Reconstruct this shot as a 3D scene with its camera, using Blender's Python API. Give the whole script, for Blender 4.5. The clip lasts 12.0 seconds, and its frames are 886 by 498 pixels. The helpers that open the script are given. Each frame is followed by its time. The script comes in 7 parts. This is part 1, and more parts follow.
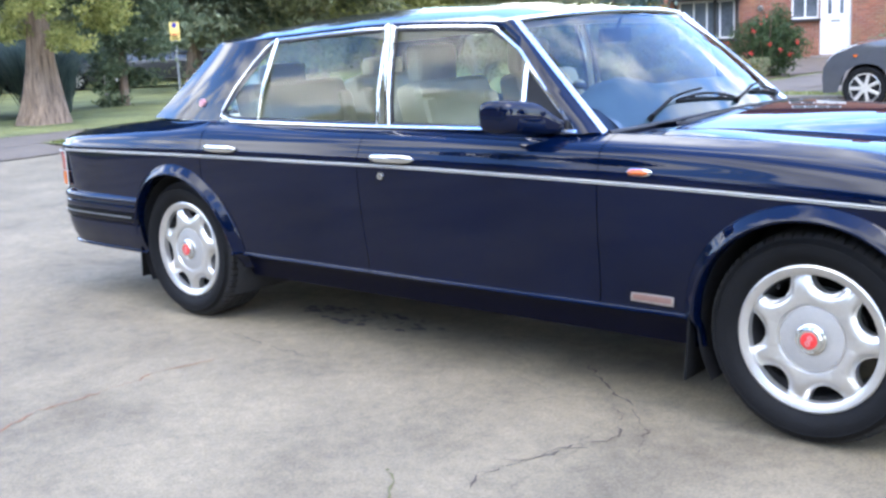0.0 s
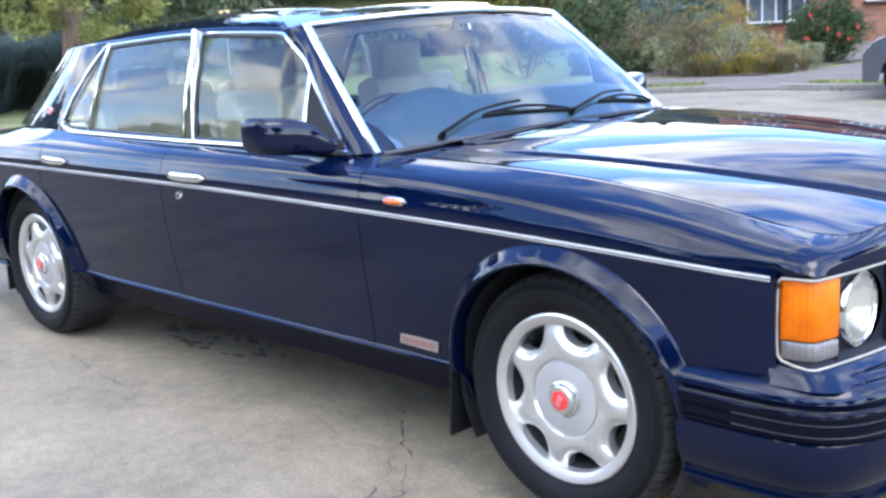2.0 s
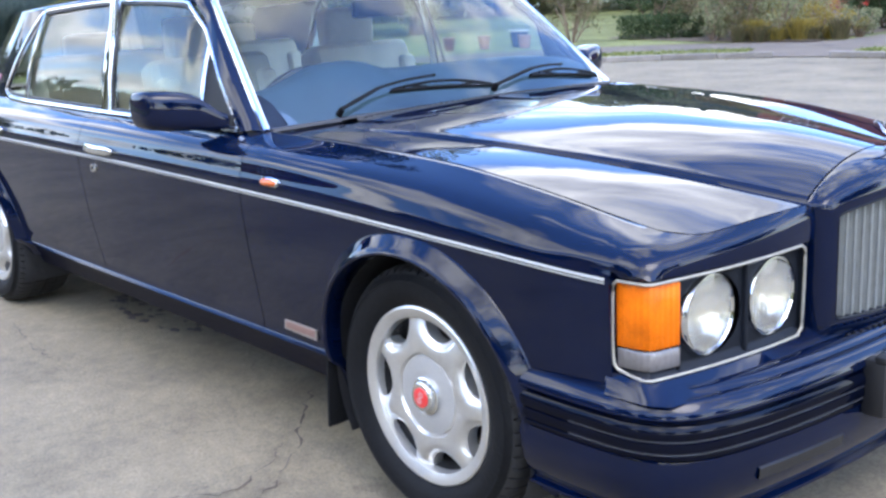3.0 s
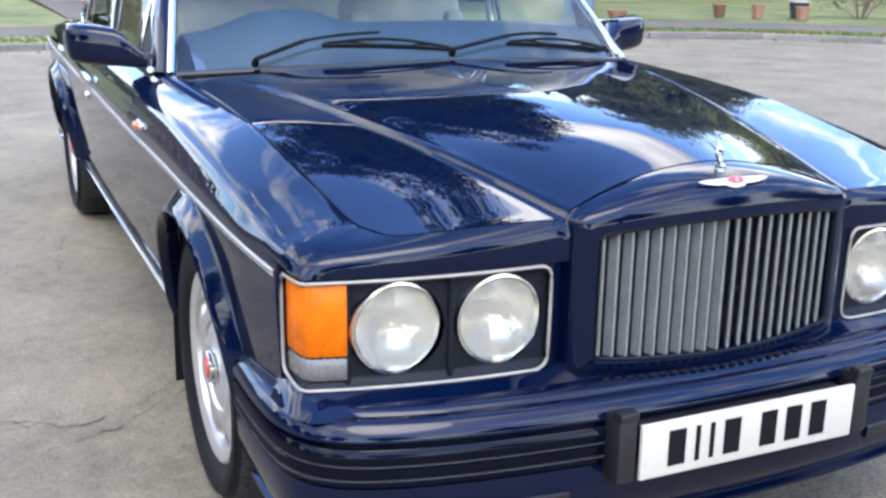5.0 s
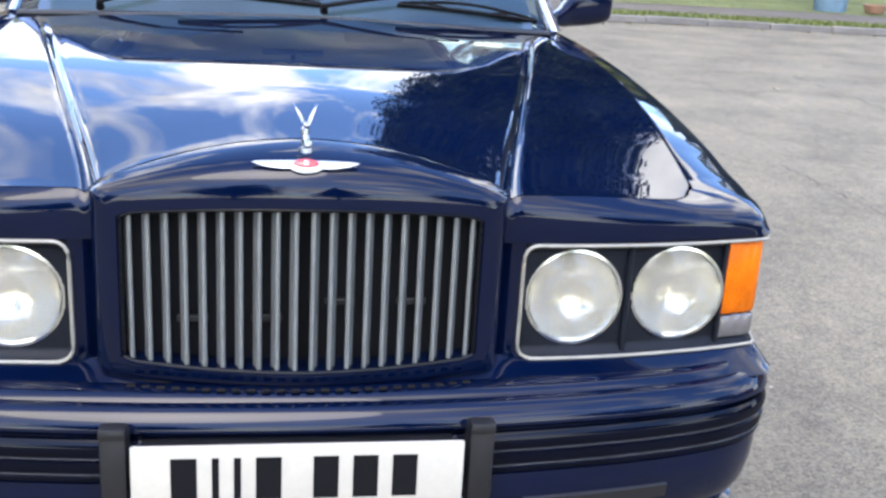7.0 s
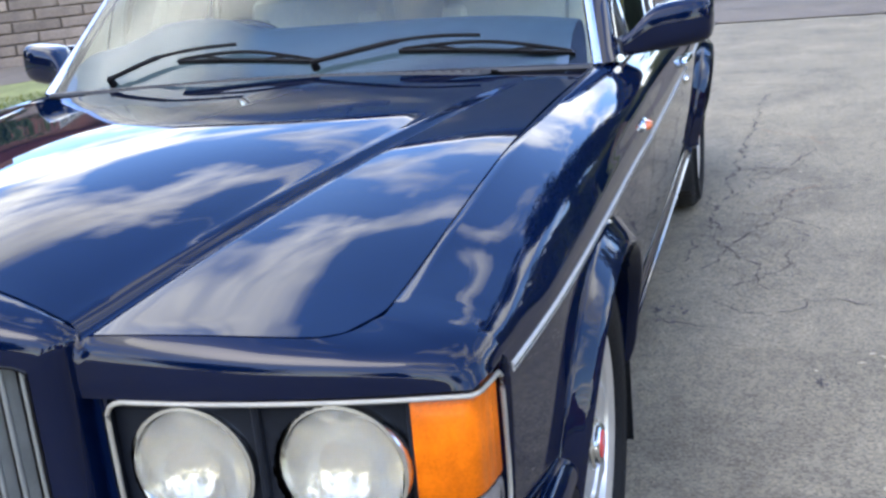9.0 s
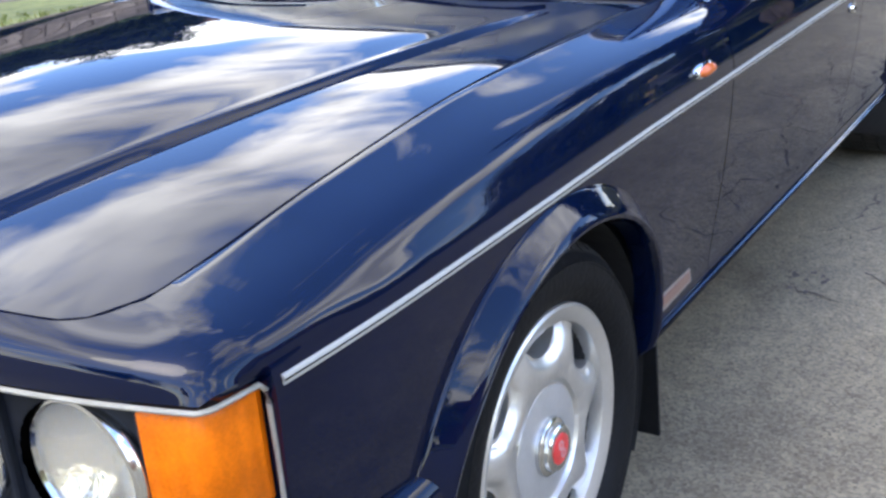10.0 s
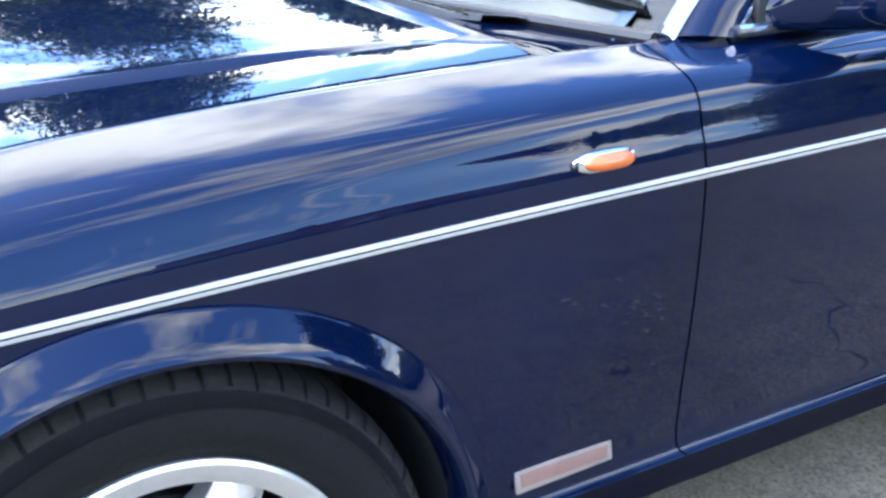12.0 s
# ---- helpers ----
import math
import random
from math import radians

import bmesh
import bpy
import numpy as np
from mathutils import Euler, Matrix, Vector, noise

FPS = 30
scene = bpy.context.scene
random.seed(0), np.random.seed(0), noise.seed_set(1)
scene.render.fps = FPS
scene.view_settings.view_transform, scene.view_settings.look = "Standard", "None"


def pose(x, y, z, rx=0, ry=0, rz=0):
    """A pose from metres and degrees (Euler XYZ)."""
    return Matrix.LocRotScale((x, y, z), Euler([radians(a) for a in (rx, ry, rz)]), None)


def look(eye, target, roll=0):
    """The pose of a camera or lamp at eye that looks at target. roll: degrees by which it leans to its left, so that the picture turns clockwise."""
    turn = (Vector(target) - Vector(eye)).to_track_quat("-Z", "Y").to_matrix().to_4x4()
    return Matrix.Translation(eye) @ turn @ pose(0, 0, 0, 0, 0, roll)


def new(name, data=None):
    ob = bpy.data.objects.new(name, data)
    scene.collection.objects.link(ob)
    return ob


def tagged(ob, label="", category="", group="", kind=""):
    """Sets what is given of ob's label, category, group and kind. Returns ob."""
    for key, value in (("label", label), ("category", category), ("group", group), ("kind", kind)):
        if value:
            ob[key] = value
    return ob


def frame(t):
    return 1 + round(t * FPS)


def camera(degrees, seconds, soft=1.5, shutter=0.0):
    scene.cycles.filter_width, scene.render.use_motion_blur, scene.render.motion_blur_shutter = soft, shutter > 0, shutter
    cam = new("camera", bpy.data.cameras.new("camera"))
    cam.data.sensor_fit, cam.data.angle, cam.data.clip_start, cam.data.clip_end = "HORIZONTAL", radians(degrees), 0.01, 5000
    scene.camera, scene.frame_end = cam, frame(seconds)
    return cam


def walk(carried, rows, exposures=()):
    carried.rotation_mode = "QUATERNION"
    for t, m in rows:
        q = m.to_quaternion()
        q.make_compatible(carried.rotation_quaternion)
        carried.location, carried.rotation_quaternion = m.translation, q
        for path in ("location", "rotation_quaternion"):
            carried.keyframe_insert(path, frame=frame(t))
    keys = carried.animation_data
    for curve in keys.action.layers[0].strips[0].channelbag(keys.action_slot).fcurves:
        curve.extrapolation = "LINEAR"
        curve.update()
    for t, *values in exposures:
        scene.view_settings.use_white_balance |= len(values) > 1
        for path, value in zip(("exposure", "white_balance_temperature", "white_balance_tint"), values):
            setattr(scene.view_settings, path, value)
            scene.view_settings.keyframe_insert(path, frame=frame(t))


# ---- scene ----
cam = camera(45.3, 12.0, 2.7)
PATH = [
    (0, (1.203, -4.024, 1.326), (-0.069, -2.531, 0.935), -2.8),
    (0.5, (1.324, -3.749, 1.351), (0.013, -2.291, 0.955), -2.9),
    (1, (1.499, -3.514, 1.349), (0.156, -2.086, 0.952), -3.1),
    (1.5, (1.674, -3.282, 1.36), (0.307, -1.876, 0.964), -3.2),
    (2, (1.73, -2.991, 1.352), (0.335, -1.618, 0.94), -3.3),
    (2.5, (1.818, -2.784, 1.361), (0.399, -1.445, 0.926), -3.1),
    (3, (1.979, -2.489, 1.358), (0.508, -1.219, 0.882), -2.9),
    (3.2, (2.028, -2.377, 1.359), (0.533, -1.142, 0.869), -2.6),
    (4.8, (2.414, -1.484, 1.362), (0.696, -0.634, 0.79), 0.8),
    (5, (2.434, -1.362, 1.34), (0.684, -0.563, 0.793), 0.9),
    (5.5, (2.504, -1.047, 1.33), (0.698, -0.394, 0.772), 1.4),
    (6, (2.558, -0.721, 1.339), (0.719, -0.183, 0.764), 1.8),
    (6.5, (2.491, -0.379, 1.316), (0.624, 0.042, 0.735), 2.4),
    (7, (2.453, -0.045, 1.291), (0.569, 0.265, 0.694), 3.3),
    (7.5, (2.417, 0.295, 1.285), (0.51, 0.429, 0.698), 2.9),
    (7.7, (2.342, 0.437, 1.279), (0.426, 0.473, 0.706), 1.9),
    (9.3, (1.700, 1.305, 1.293), (-0.067, 0.579, 0.701), -5.1),
    (9.5, (1.602, 1.378, 1.298), (-0.110, 0.559, 0.668), -4.5),
    (10, (1.345, 1.583, 1.262), (-0.216, 0.539, 0.572), -4.8),
    (10.5, (1.046, 1.677, 1.225), (-0.324, 0.416, 0.494), -4.5),
    (11, (0.76, 1.751, 1.201), (-0.413, 0.298, 0.484), -3.8),
    (11.5, (0.529, 1.853, 1.191), (-0.475, 0.271, 0.49), -2.6),
    (12, (0.23, 1.904, 1.185), (-0.713, 0.27, 0.521), -1.4),
]
walk(cam, [(t, look(e, g, r)) for t, e, g, r in PATH], [(0, 2.01, 6120, 10), (1, 2.03, 6100, 10), (2, 2.02, 6100, 10), (3, 1.83, 6120, 10), (5, 1.78, 6400, 9), (7, 1.77, 6620, 9), (9.5, 1.63, 6380, 8), (10.5, 2.03, 6800, 9), (11, 2.32, 6800, 9), (11.5, 2.50, 6450, 8), (12, 2.70, 6200, 6)])
# ---- light ----
world = bpy.data.worlds.new("sky")
scene.world = world
world.use_nodes = True
wn, wl = world.node_tree.nodes, world.node_tree.links
SUN_EL, SUN_AZ = radians(56), radians(105)
wn.clear()
w_out = wn.new("ShaderNodeOutputWorld")
w_bg = wn.new("ShaderNodeBackground")
w_sky = wn.new("ShaderNodeTexSky")
w_sky.sky_type = "NISHITA"
w_sky.sun_disc = False
w_sky.sun_elevation, w_sky.sun_rotation = SUN_EL, SUN_AZ
w_sky.air_density, w_sky.dust_density, w_sky.ozone_density = 1.0, 0.6, 1.5
w_co = wn.new("ShaderNodeTexCoord")
w_sep = wn.new("ShaderNodeSeparateXYZ")
wl.new(w_co.outputs["Generated"], w_sep.inputs[0])
# clouds lie on a flat layer overhead
w_up = wn.new("ShaderNodeMath"); w_up.operation = "MAXIMUM"; w_up.inputs[1].default_value = 0.0
w_z = wn.new("ShaderNodeMath"); w_z.operation = "ADD"; w_z.inputs[1].default_value = 0.16
wl.new(w_sep.outputs["Z"], w_up.inputs[0]); wl.new(w_up.outputs[0], w_z.inputs[0])
w_dx = wn.new("ShaderNodeMath"); w_dx.operation = "DIVIDE"
w_dy = wn.new("ShaderNodeMath"); w_dy.operation = "DIVIDE"
wl.new(w_sep.outputs["X"], w_dx.inputs[0]); wl.new(w_z.outputs[0], w_dx.inputs[1])
wl.new(w_sep.outputs["Y"], w_dy.inputs[0]); wl.new(w_z.outputs[0], w_dy.inputs[1])
w_pt = wn.new("ShaderNodeCombineXYZ")
wl.new(w_dx.outputs[0], w_pt.inputs[0]); wl.new(w_dy.outputs[0], w_pt.inputs[1])
w_pt.inputs[2].default_value = 21.4
w_no = wn.new("ShaderNodeTexNoise")
w_no.inputs["Scale"].default_value = 1.75
w_no.inputs["Detail"].default_value = 5.5
w_no.inputs["Roughness"].default_value = 0.55
w_no.inputs["Distortion"].default_value = 0.35
wl.new(w_pt.outputs[0], w_no.inputs["Vector"])
w_ramp = wn.new("ShaderNodeValToRGB")
w_ramp.color_ramp.elements[0].position, w_ramp.color_ramp.elements[1].position = 0.442, 0.556
w_thin = wn.new("ShaderNodeMath"); w_thin.operation = "MULTIPLY_ADD"; w_thin.inputs[1].default_value = -0.05
wl.new(w_sep.outputs["Z"], w_thin.inputs[0]); wl.new(w_no.outputs["Fac"], w_thin.inputs[2])
w_bank = wn.new("ShaderNodeMath"); w_bank.operation = "MULTIPLY_ADD"; w_bank.inputs[1].default_value = -0.052
w_side = wn.new("ShaderNodeMath"); w_side.operation = "MINIMUM"; w_side.inputs[1].default_value = 0.0
wl.new(w_sep.outputs["Y"], w_side.inputs[0]); wl.new(w_side.outputs[0], w_bank.inputs[0]); wl.new(w_thin.outputs[0], w_bank.inputs[2])
wl.new(w_bank.outputs[0], w_ramp.inputs[0])
w_no2 = wn.new("ShaderNodeTexNoise")
w_no2.inputs["Scale"].default_value = 3.4
w_no2.inputs["Detail"].default_value = 5
wl.new(w_pt.outputs[0], w_no2.inputs["Vector"])
w_cr = wn.new("ShaderNodeValToRGB")
w_cr.color_ramp.elements[0].position, w_cr.color_ramp.elements[1].position = 0.35, 0.65
w_cr.color_ramp.elements[0].color = (5.5, 5.7, 6.2, 1)
w_cr.color_ramp.elements[1].color = (15.0, 15.0, 15.0, 1)
wl.new(w_no2.outputs["Fac"], w_cr.inputs[0])
w_mix = wn.new("ShaderNodeMix"); w_mix.data_type = "RGBA"
wl.new(w_ramp.outputs["Color"], w_mix.inputs["Factor"])
w_hs = wn.new("ShaderNodeHueSaturation")
w_hs.inputs["Saturation"].default_value, w_hs.inputs["Value"].default_value = 1.20, 2.05
w_hs.inputs["Hue"].default_value = 0.512
wl.new(w_sky.outputs[0], w_hs.inputs["Color"])
wl.new(w_hs.outputs[0], w_mix.inputs["A"])
wl.new(w_cr.outputs["Color"], w_mix.inputs["B"])
wl.new(w_mix.outputs["Result"], w_bg.inputs["Color"])
w_bg.inputs["Strength"].default_value = 0.15
wl.new(w_bg.outputs[0], w_out.inputs["Surface"])

sun = new("sun", bpy.data.lights.new("sun", "SUN"))
sun.data.energy, sun.data.angle, sun.data.color = 0.62, radians(32), (1.0, 0.915, 0.79)
sun_dir = Vector((math.sin(SUN_AZ) * math.cos(SUN_EL), math.cos(SUN_AZ) * math.cos(SUN_EL), math.sin(SUN_EL)))
sun.matrix_world = look(sun_dir * 50, (0, 0, 0))


# ---- materials ----
def material(name, colour, rough=0.5, metal=0.0, vary=0.0, scale=8.0, bump=0.0, bump_scale=60.0, coat=0.0, dark=None, detail=6, random_tint=0.0):
    """A principled surface whose colour varies at two scales, with fine relief."""
    m = bpy.data.materials.new(name)
    m.use_nodes = True
    nt = m.node_tree
    b = nt.nodes["Principled BSDF"]
    b.inputs["Roughness"].default_value = rough
    b.inputs["Metallic"].default_value = metal
    b.inputs["Coat Weight"].default_value = coat
    b.inputs["Coat Roughness"].default_value = 0.02
    b.inputs["Base Color"].default_value = (*colour, 1)
    co = nt.nodes.new("ShaderNodeTexCoord")
    if vary > 0:
        big, small = nt.nodes.new("ShaderNodeTexNoise"), nt.nodes.new("ShaderNodeTexNoise")
        for n, s in ((big, scale), (small, scale * 9)):
            n.inputs["Scale"].default_value, n.inputs["Detail"].default_value = s, detail
            nt.links.new(co.outputs["Object"], n.inputs["Vector"])
        add = nt.nodes.new("ShaderNodeMath"); add.operation = "MULTIPLY_ADD"
        nt.links.new(small.outputs["Fac"], add.inputs[0]); add.inputs[1].default_value = 0.6
        nt.links.new(big.outputs["Fac"], add.inputs[2])
        mix = nt.nodes.new("ShaderNodeMix"); mix.data_type = "RGBA"
        rng = nt.nodes.new("ShaderNodeMapRange")
        rng.inputs["From Min"].default_value, rng.inputs["From Max"].default_value = 0.5, 1.1
        nt.links.new(add.outputs[0], rng.inputs["Value"])
        lo = dark or tuple(c * (1 - vary) for c in colour)
        hi = tuple(min(1, c * (1 + vary)) for c in colour)
        mix.inputs["A"].default_value, mix.inputs["B"].default_value = (*lo, 1), (*hi, 1)
        nt.links.new(rng.outputs[0], mix.inputs["Factor"])
        last = mix.outputs["Result"]
        if random_tint:
            info = nt.nodes.new("ShaderNodeObjectInfo")
            hsv = nt.nodes.new("ShaderNodeHueSaturation")
            r2 = nt.nodes.new("ShaderNodeMapRange")
            r2.inputs["To Min"].default_value, r2.inputs["To Max"].default_value = 1 - random_tint, 1 + random_tint
            nt.links.new(info.outputs["Random"], r2.inputs["Value"])
            nt.links.new(r2.outputs[0], hsv.inputs["Value"])
            nt.links.new(last, hsv.inputs["Color"])
            last = hsv.outputs["Color"]
        nt.links.new(last, b.inputs["Base Color"])
    if bump > 0:
        n = nt.nodes.new("ShaderNodeTexNoise")
        n.inputs["Scale"].default_value, n.inputs["Detail"].default_value = bump_scale, 4
        nt.links.new(co.outputs["Object"], n.inputs["Vector"])
        bp = nt.nodes.new("ShaderNodeBump")
        bp.inputs["Strength"].default_value, bp.inputs["Distance"].default_value = bump, 0.01
        nt.links.new(n.outputs["Fac"], bp.inputs["Height"])
        nt.links.new(bp.outputs[0], b.inputs["Normal"])
    return m


def glass_material(name, tint, ior=1.5):
    m = bpy.data.materials.new(name)
    m.use_nodes = True
    nt = m.node_tree
    nt.nodes.clear()
    out = nt.nodes.new("ShaderNodeOutputMaterial")
    tr, gl, mx, fr = (nt.nodes.new(k) for k in ("ShaderNodeBsdfTransparent", "ShaderNodeBsdfGlossy", "ShaderNodeMixShader", "ShaderNodeFresnel"))
    tr.inputs[0].default_value = (*tint, 1)
    gl.inputs["Roughness"].default_value = 0.01
    fr.inputs["IOR"].default_value = ior
    nt.links.new(fr.outputs[0], mx.inputs[0]); nt.links.new(tr.outputs[0], mx.inputs[1]); nt.links.new(gl.outputs[0], mx.inputs[2])
    nt.links.new(mx.outputs[0], out.inputs["Surface"])
    return m


PAINT = material("navy_paint", (0.0005, 0.0030, 0.0152), 0.25, 0.0, 0.25, 3.0, 0.0, coat=1.0)
PAINT.node_tree.nodes["Principled BSDF"].inputs["Coat IOR"].default_value = 1.37
SILLPAINT = material("navy_stone_guard", (0.0009, 0.0016, 0.0085), 0.5, 0, 0.3, 30, 0.15, 260, coat=0.12)
SILLPAINT.node_tree.nodes["Principled BSDF"].inputs["Specular IOR Level"].default_value = 0.05
PAINT.node_tree.nodes["Principled BSDF"].inputs["Specular IOR Level"].default_value = 0.0
CHROME = material("chrome", (0.66, 0.67, 0.665), 0.13, 1.0, 0.06, 20)
OLDCHROME = material("weathered_chrome", (0.36, 0.37, 0.38), 0.2, 1.0, 0.2, 40)
SATIN = material("satin_steel", (0.175, 0.184, 0.176), 0.42, 0.35, 0.15, 30)
STRIPM = material("bright_strip", (0.40, 0.40, 0.37), 0.5, 0.2, 0.08, 20)
ALLOY = material("silver_alloy", (0.60, 0.59, 0.56), 0.30, 0.8, 0.08, 14, 0.03, 300)
ALLOY_IN = material("grey_alloy", (0.42, 0.415, 0.40), 0.32, 0.45, 0.1, 14, 0.03, 300)
RUBBER = material("tyre_rubber", (0.0065, 0.0068, 0.0075), 0.62, 0, 0.35, 6, 0.25, 120)
RUBBER.node_tree.nodes["Principled BSDF"].inputs["Specular IOR Level"].default_value = 0.13
TREADM = material("worn_tread_rubber", (0.0105, 0.0100, 0.0095), 0.85, 0, 0.45, 10, 0.3, 120)
BLACK = material("black_plastic", (0.007, 0.007, 0.008), 0.45, 0, 0.3, 12, 0.1, 200)
TRIM = material("black_rubber_trim", (0.0035, 0.0038, 0.005), 0.24, 0, 0.25, 15)
TRIM.node_tree.nodes["Principled BSDF"].inputs["Specular IOR Level"].default_value = 0.16
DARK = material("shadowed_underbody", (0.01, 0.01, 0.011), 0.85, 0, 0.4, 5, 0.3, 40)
CREAM = material("cream_leather", (0.60, 0.54, 0.40), 0.5, 0, 0.12, 9, 0.2, 90)
WOOD = material("walnut_veneer", (0.12, 0.05, 0.02), 0.25, 0, 0.4, 12, coat=0.6)
AMBER = material("amber_lens", (0.56, 0.115, 0.001), 0.35, 0, 0.3, 25, 0.2, 160, coat=0.12)
AMBER.node_tree.nodes["Principled BSDF"].inputs["Specular IOR Level"].default_value = 0.15
LAMPBOX = material("lamp_housing_plastic", (0.006, 0.0075, 0.011), 0.5, 0, 0.3, 12)
LAMPBOX.node_tree.nodes["Principled BSDF"].inputs["Specular IOR Level"].default_value = 0.15
CLEARLENS = material("clear_lens", (0.115, 0.105, 0.10), 0.2, 0, 0.2, 40, 0.2, 120, coat=0.5)
REDLENS = material("red_lens", (0.35, 0.012, 0.012), 0.18, 0, 0.15, 25, coat=0.5)
REFLECT = material("lamp_reflector", (0.60, 0.56, 0.47), 0.16, 1.0, 0.06, 25, 0.45, 28)
SILVERWING = material("pale_silver_badge", (0.50, 0.50, 0.46), 0.36, 0.5, 0.12, 60)
RED = material("red_enamel", (0.62, 0.03, 0.03), 0.3, 0, 0.1, 40, coat=0.6)
BEZELM = material("dull_bright_bezel", (0.30, 0.28, 0.23), 0.42, 0.35, 0.15, 30)
WHITE = material("white_plate", (0.44, 0.41, 0.34), 0.4, 0, 0.06, 14)
INK = material("black_ink", (0.006, 0.006, 0.007), 0.6, 0, 0.1, 30)
INK.node_tree.nodes["Principled BSDF"].inputs["Specular IOR Level"].default_value = 0.1
COPPER = material("copper_lettering", (0.22, 0.13, 0.105), 0.4, 0.3, 0.1, 60)
REPEATER = material("side_repeater_lens", (0.45, 0.095, 0.015), 0.25, 0, 0.1, 40, coat=0.4)
PINK = material("pink_badge", (0.55, 0.27, 0.27), 0.3, 0.3, 0.1, 60)
SILVERBADGE = material("silver_badge", (0.27, 0.235, 0.21), 0.35, 0.5, 0.1, 60)
GLASS = glass_material("tinted_glass", (0.84, 0.91, 0.86), 1.46)
SCREEN = glass_material("windscreen_glass", (0.80, 0.88, 0.81), 1.60)
BANDM = material("navy_black_band", (0.0010, 0.0018, 0.006), 0.3, 0, 0.3, 20, coat=0.3)
BANDM.node_tree.nodes["Principled BSDF"].inputs["Specular IOR Level"].default_value = 0.0
BANDLINE = material("bumper_line_grey", (0.060, 0.062, 0.068), 0.4, 0, 0.2, 20)
LAMPGLASS = glass_material("lamp_glass", (0.93, 0.94, 0.93))
# pressed flutes scatter part of the light
lg = LAMPGLASS.node_tree
lg_mix, lg_dif = lg.nodes.new("ShaderNodeMixShader"), lg.nodes.new("ShaderNodeBsdfDiffuse")
lg_dif.inputs[0].default_value = (0.88, 0.86, 0.78, 1)
lg_mix.inputs[0].default_value = 0.19
lg_old = [n for n in lg.nodes if n.type == "MIX_SHADER" and n != lg_mix][0]
lg.links.new(lg_old.outputs[0], lg_mix.inputs[1])
lg.links.new(lg_dif.outputs[0], lg_mix.inputs[2])
lg.links.new(lg_mix.outputs[0], [n for n in lg.nodes if n.type == "OUTPUT_MATERIAL"][0].inputs["Surface"])

# fine upright flutes moulded into the lenses
for fm, fs in ((AMBER, 36), (CLEARLENS, 36)):
    ft = fm.node_tree
    fc, fmap, fw, fb = (ft.nodes.new(k) for k in ("ShaderNodeTexCoord", "ShaderNodeMapping", "ShaderNodeTexWave", "ShaderNodeBump"))
    fmap.inputs["Scale"].default_value = (1.0, 1.0, 0.0)
    fw.bands_direction = "DIAGONAL"
    fw.inputs["Scale"].default_value = fs
    fb.inputs["Strength"].default_value, fb.inputs["Distance"].default_value = 0.4, 0.002
    ft.links.new(fc.outputs["Object"], fmap.inputs[0]); ft.links.new(fmap.outputs[0], fw.inputs["Vector"])
    ft.links.new(fw.outputs["Fac"], fb.inputs["Height"])
    ft.links.new(fb.outputs[0], ft.nodes["Principled BSDF"].inputs["Normal"])
    ft.links.new(fb.outputs[0], ft.nodes["Principled BSDF"].inputs["Coat Normal"])

lgc, lgm, lgw, lgr = (lg.nodes.new(k) for k in ("ShaderNodeTexCoord", "ShaderNodeMapping", "ShaderNodeTexWave", "ShaderNodeValToRGB"))
lgm.inputs["Scale"].default_value = (0.0, 1.0, 0.0)
lgw.bands_direction = "Y"
lgw.inputs["Scale"].default_value = 46
lgr.color_ramp.elements[0].color, lgr.color_ramp.elements[1].color = (0.60, 0.57, 0.48, 1), (0.96, 0.92, 0.80, 1)
lg.links.new(lgc.outputs["Object"], lgm.inputs[0]); lg.links.new(lgm.outputs[0], lgw.inputs["Vector"])
lg.links.new(lgw.outputs["Fac"], lgr.inputs[0]); lg.links.new(lgr.outputs[0], lg_dif.inputs[0])


# ---- mesh helpers ----
def finish(name, bm, mat, parent=None, label="", smooth=35):
    me = bpy.data.meshes.new(name)
    bm.to_mesh(me)
    bm.free()
    if smooth:
        for f in me.polygons:
            f.use_smooth = True
        me.set_sharp_from_angle(angle=radians(smooth))
    me.materials.append(mat)
    ob = new(name, me)
    if parent is not None:
        ob.parent = parent
    if label:
        ob["label"] = label
    return ob


def part(name, bm, mat, parent, label="", smooth=35):
    return finish(name, bm, mat, parent, label, smooth)


def empty(name, at=(0, 0, 0), **tags):
    ob = new(name)
    ob.location = at
    ob.empty_display_size = 0.2
    return tagged(ob, **tags)


def box(bm, c, size, bevel=0.0, rot=None, seg=2):
    r = bmesh.ops.create_cube(bm, size=1.0)
    vs = r["verts"]
    bmesh.ops.scale(bm, vec=size, verts=vs)
    if bevel:
        es = list({e for v in vs for e in v.link_edges})
        rb = bmesh.ops.bevel(bm, geom=es, offset=bevel, segments=seg, affect="EDGES", profile=0.6)
        vs = list({v for f in rb["faces"] for v in f.verts} | {v for v in vs if v.is_valid})
    if rot:
        bmesh.ops.rotate(bm, cent=(0, 0, 0), matrix=Euler([radians(a) for a in rot]).to_matrix(), verts=vs)
    bmesh.ops.translate(bm, vec=c, verts=vs)
    return vs


def cyl(bm, a, b, r0, r1=None, n=16, caps=True):
    a, b = Vector(a), Vector(b)
    d = b - a
    m = Matrix.Translation((a + b) / 2) @ d.to_track_quat("Z", "Y").to_matrix().to_4x4()
    return bmesh.ops.create_cone(bm, cap_ends=caps, segments=n, radius1=r0, radius2=r0 if r1 is None else r1, depth=d.length, matrix=m)["verts"]


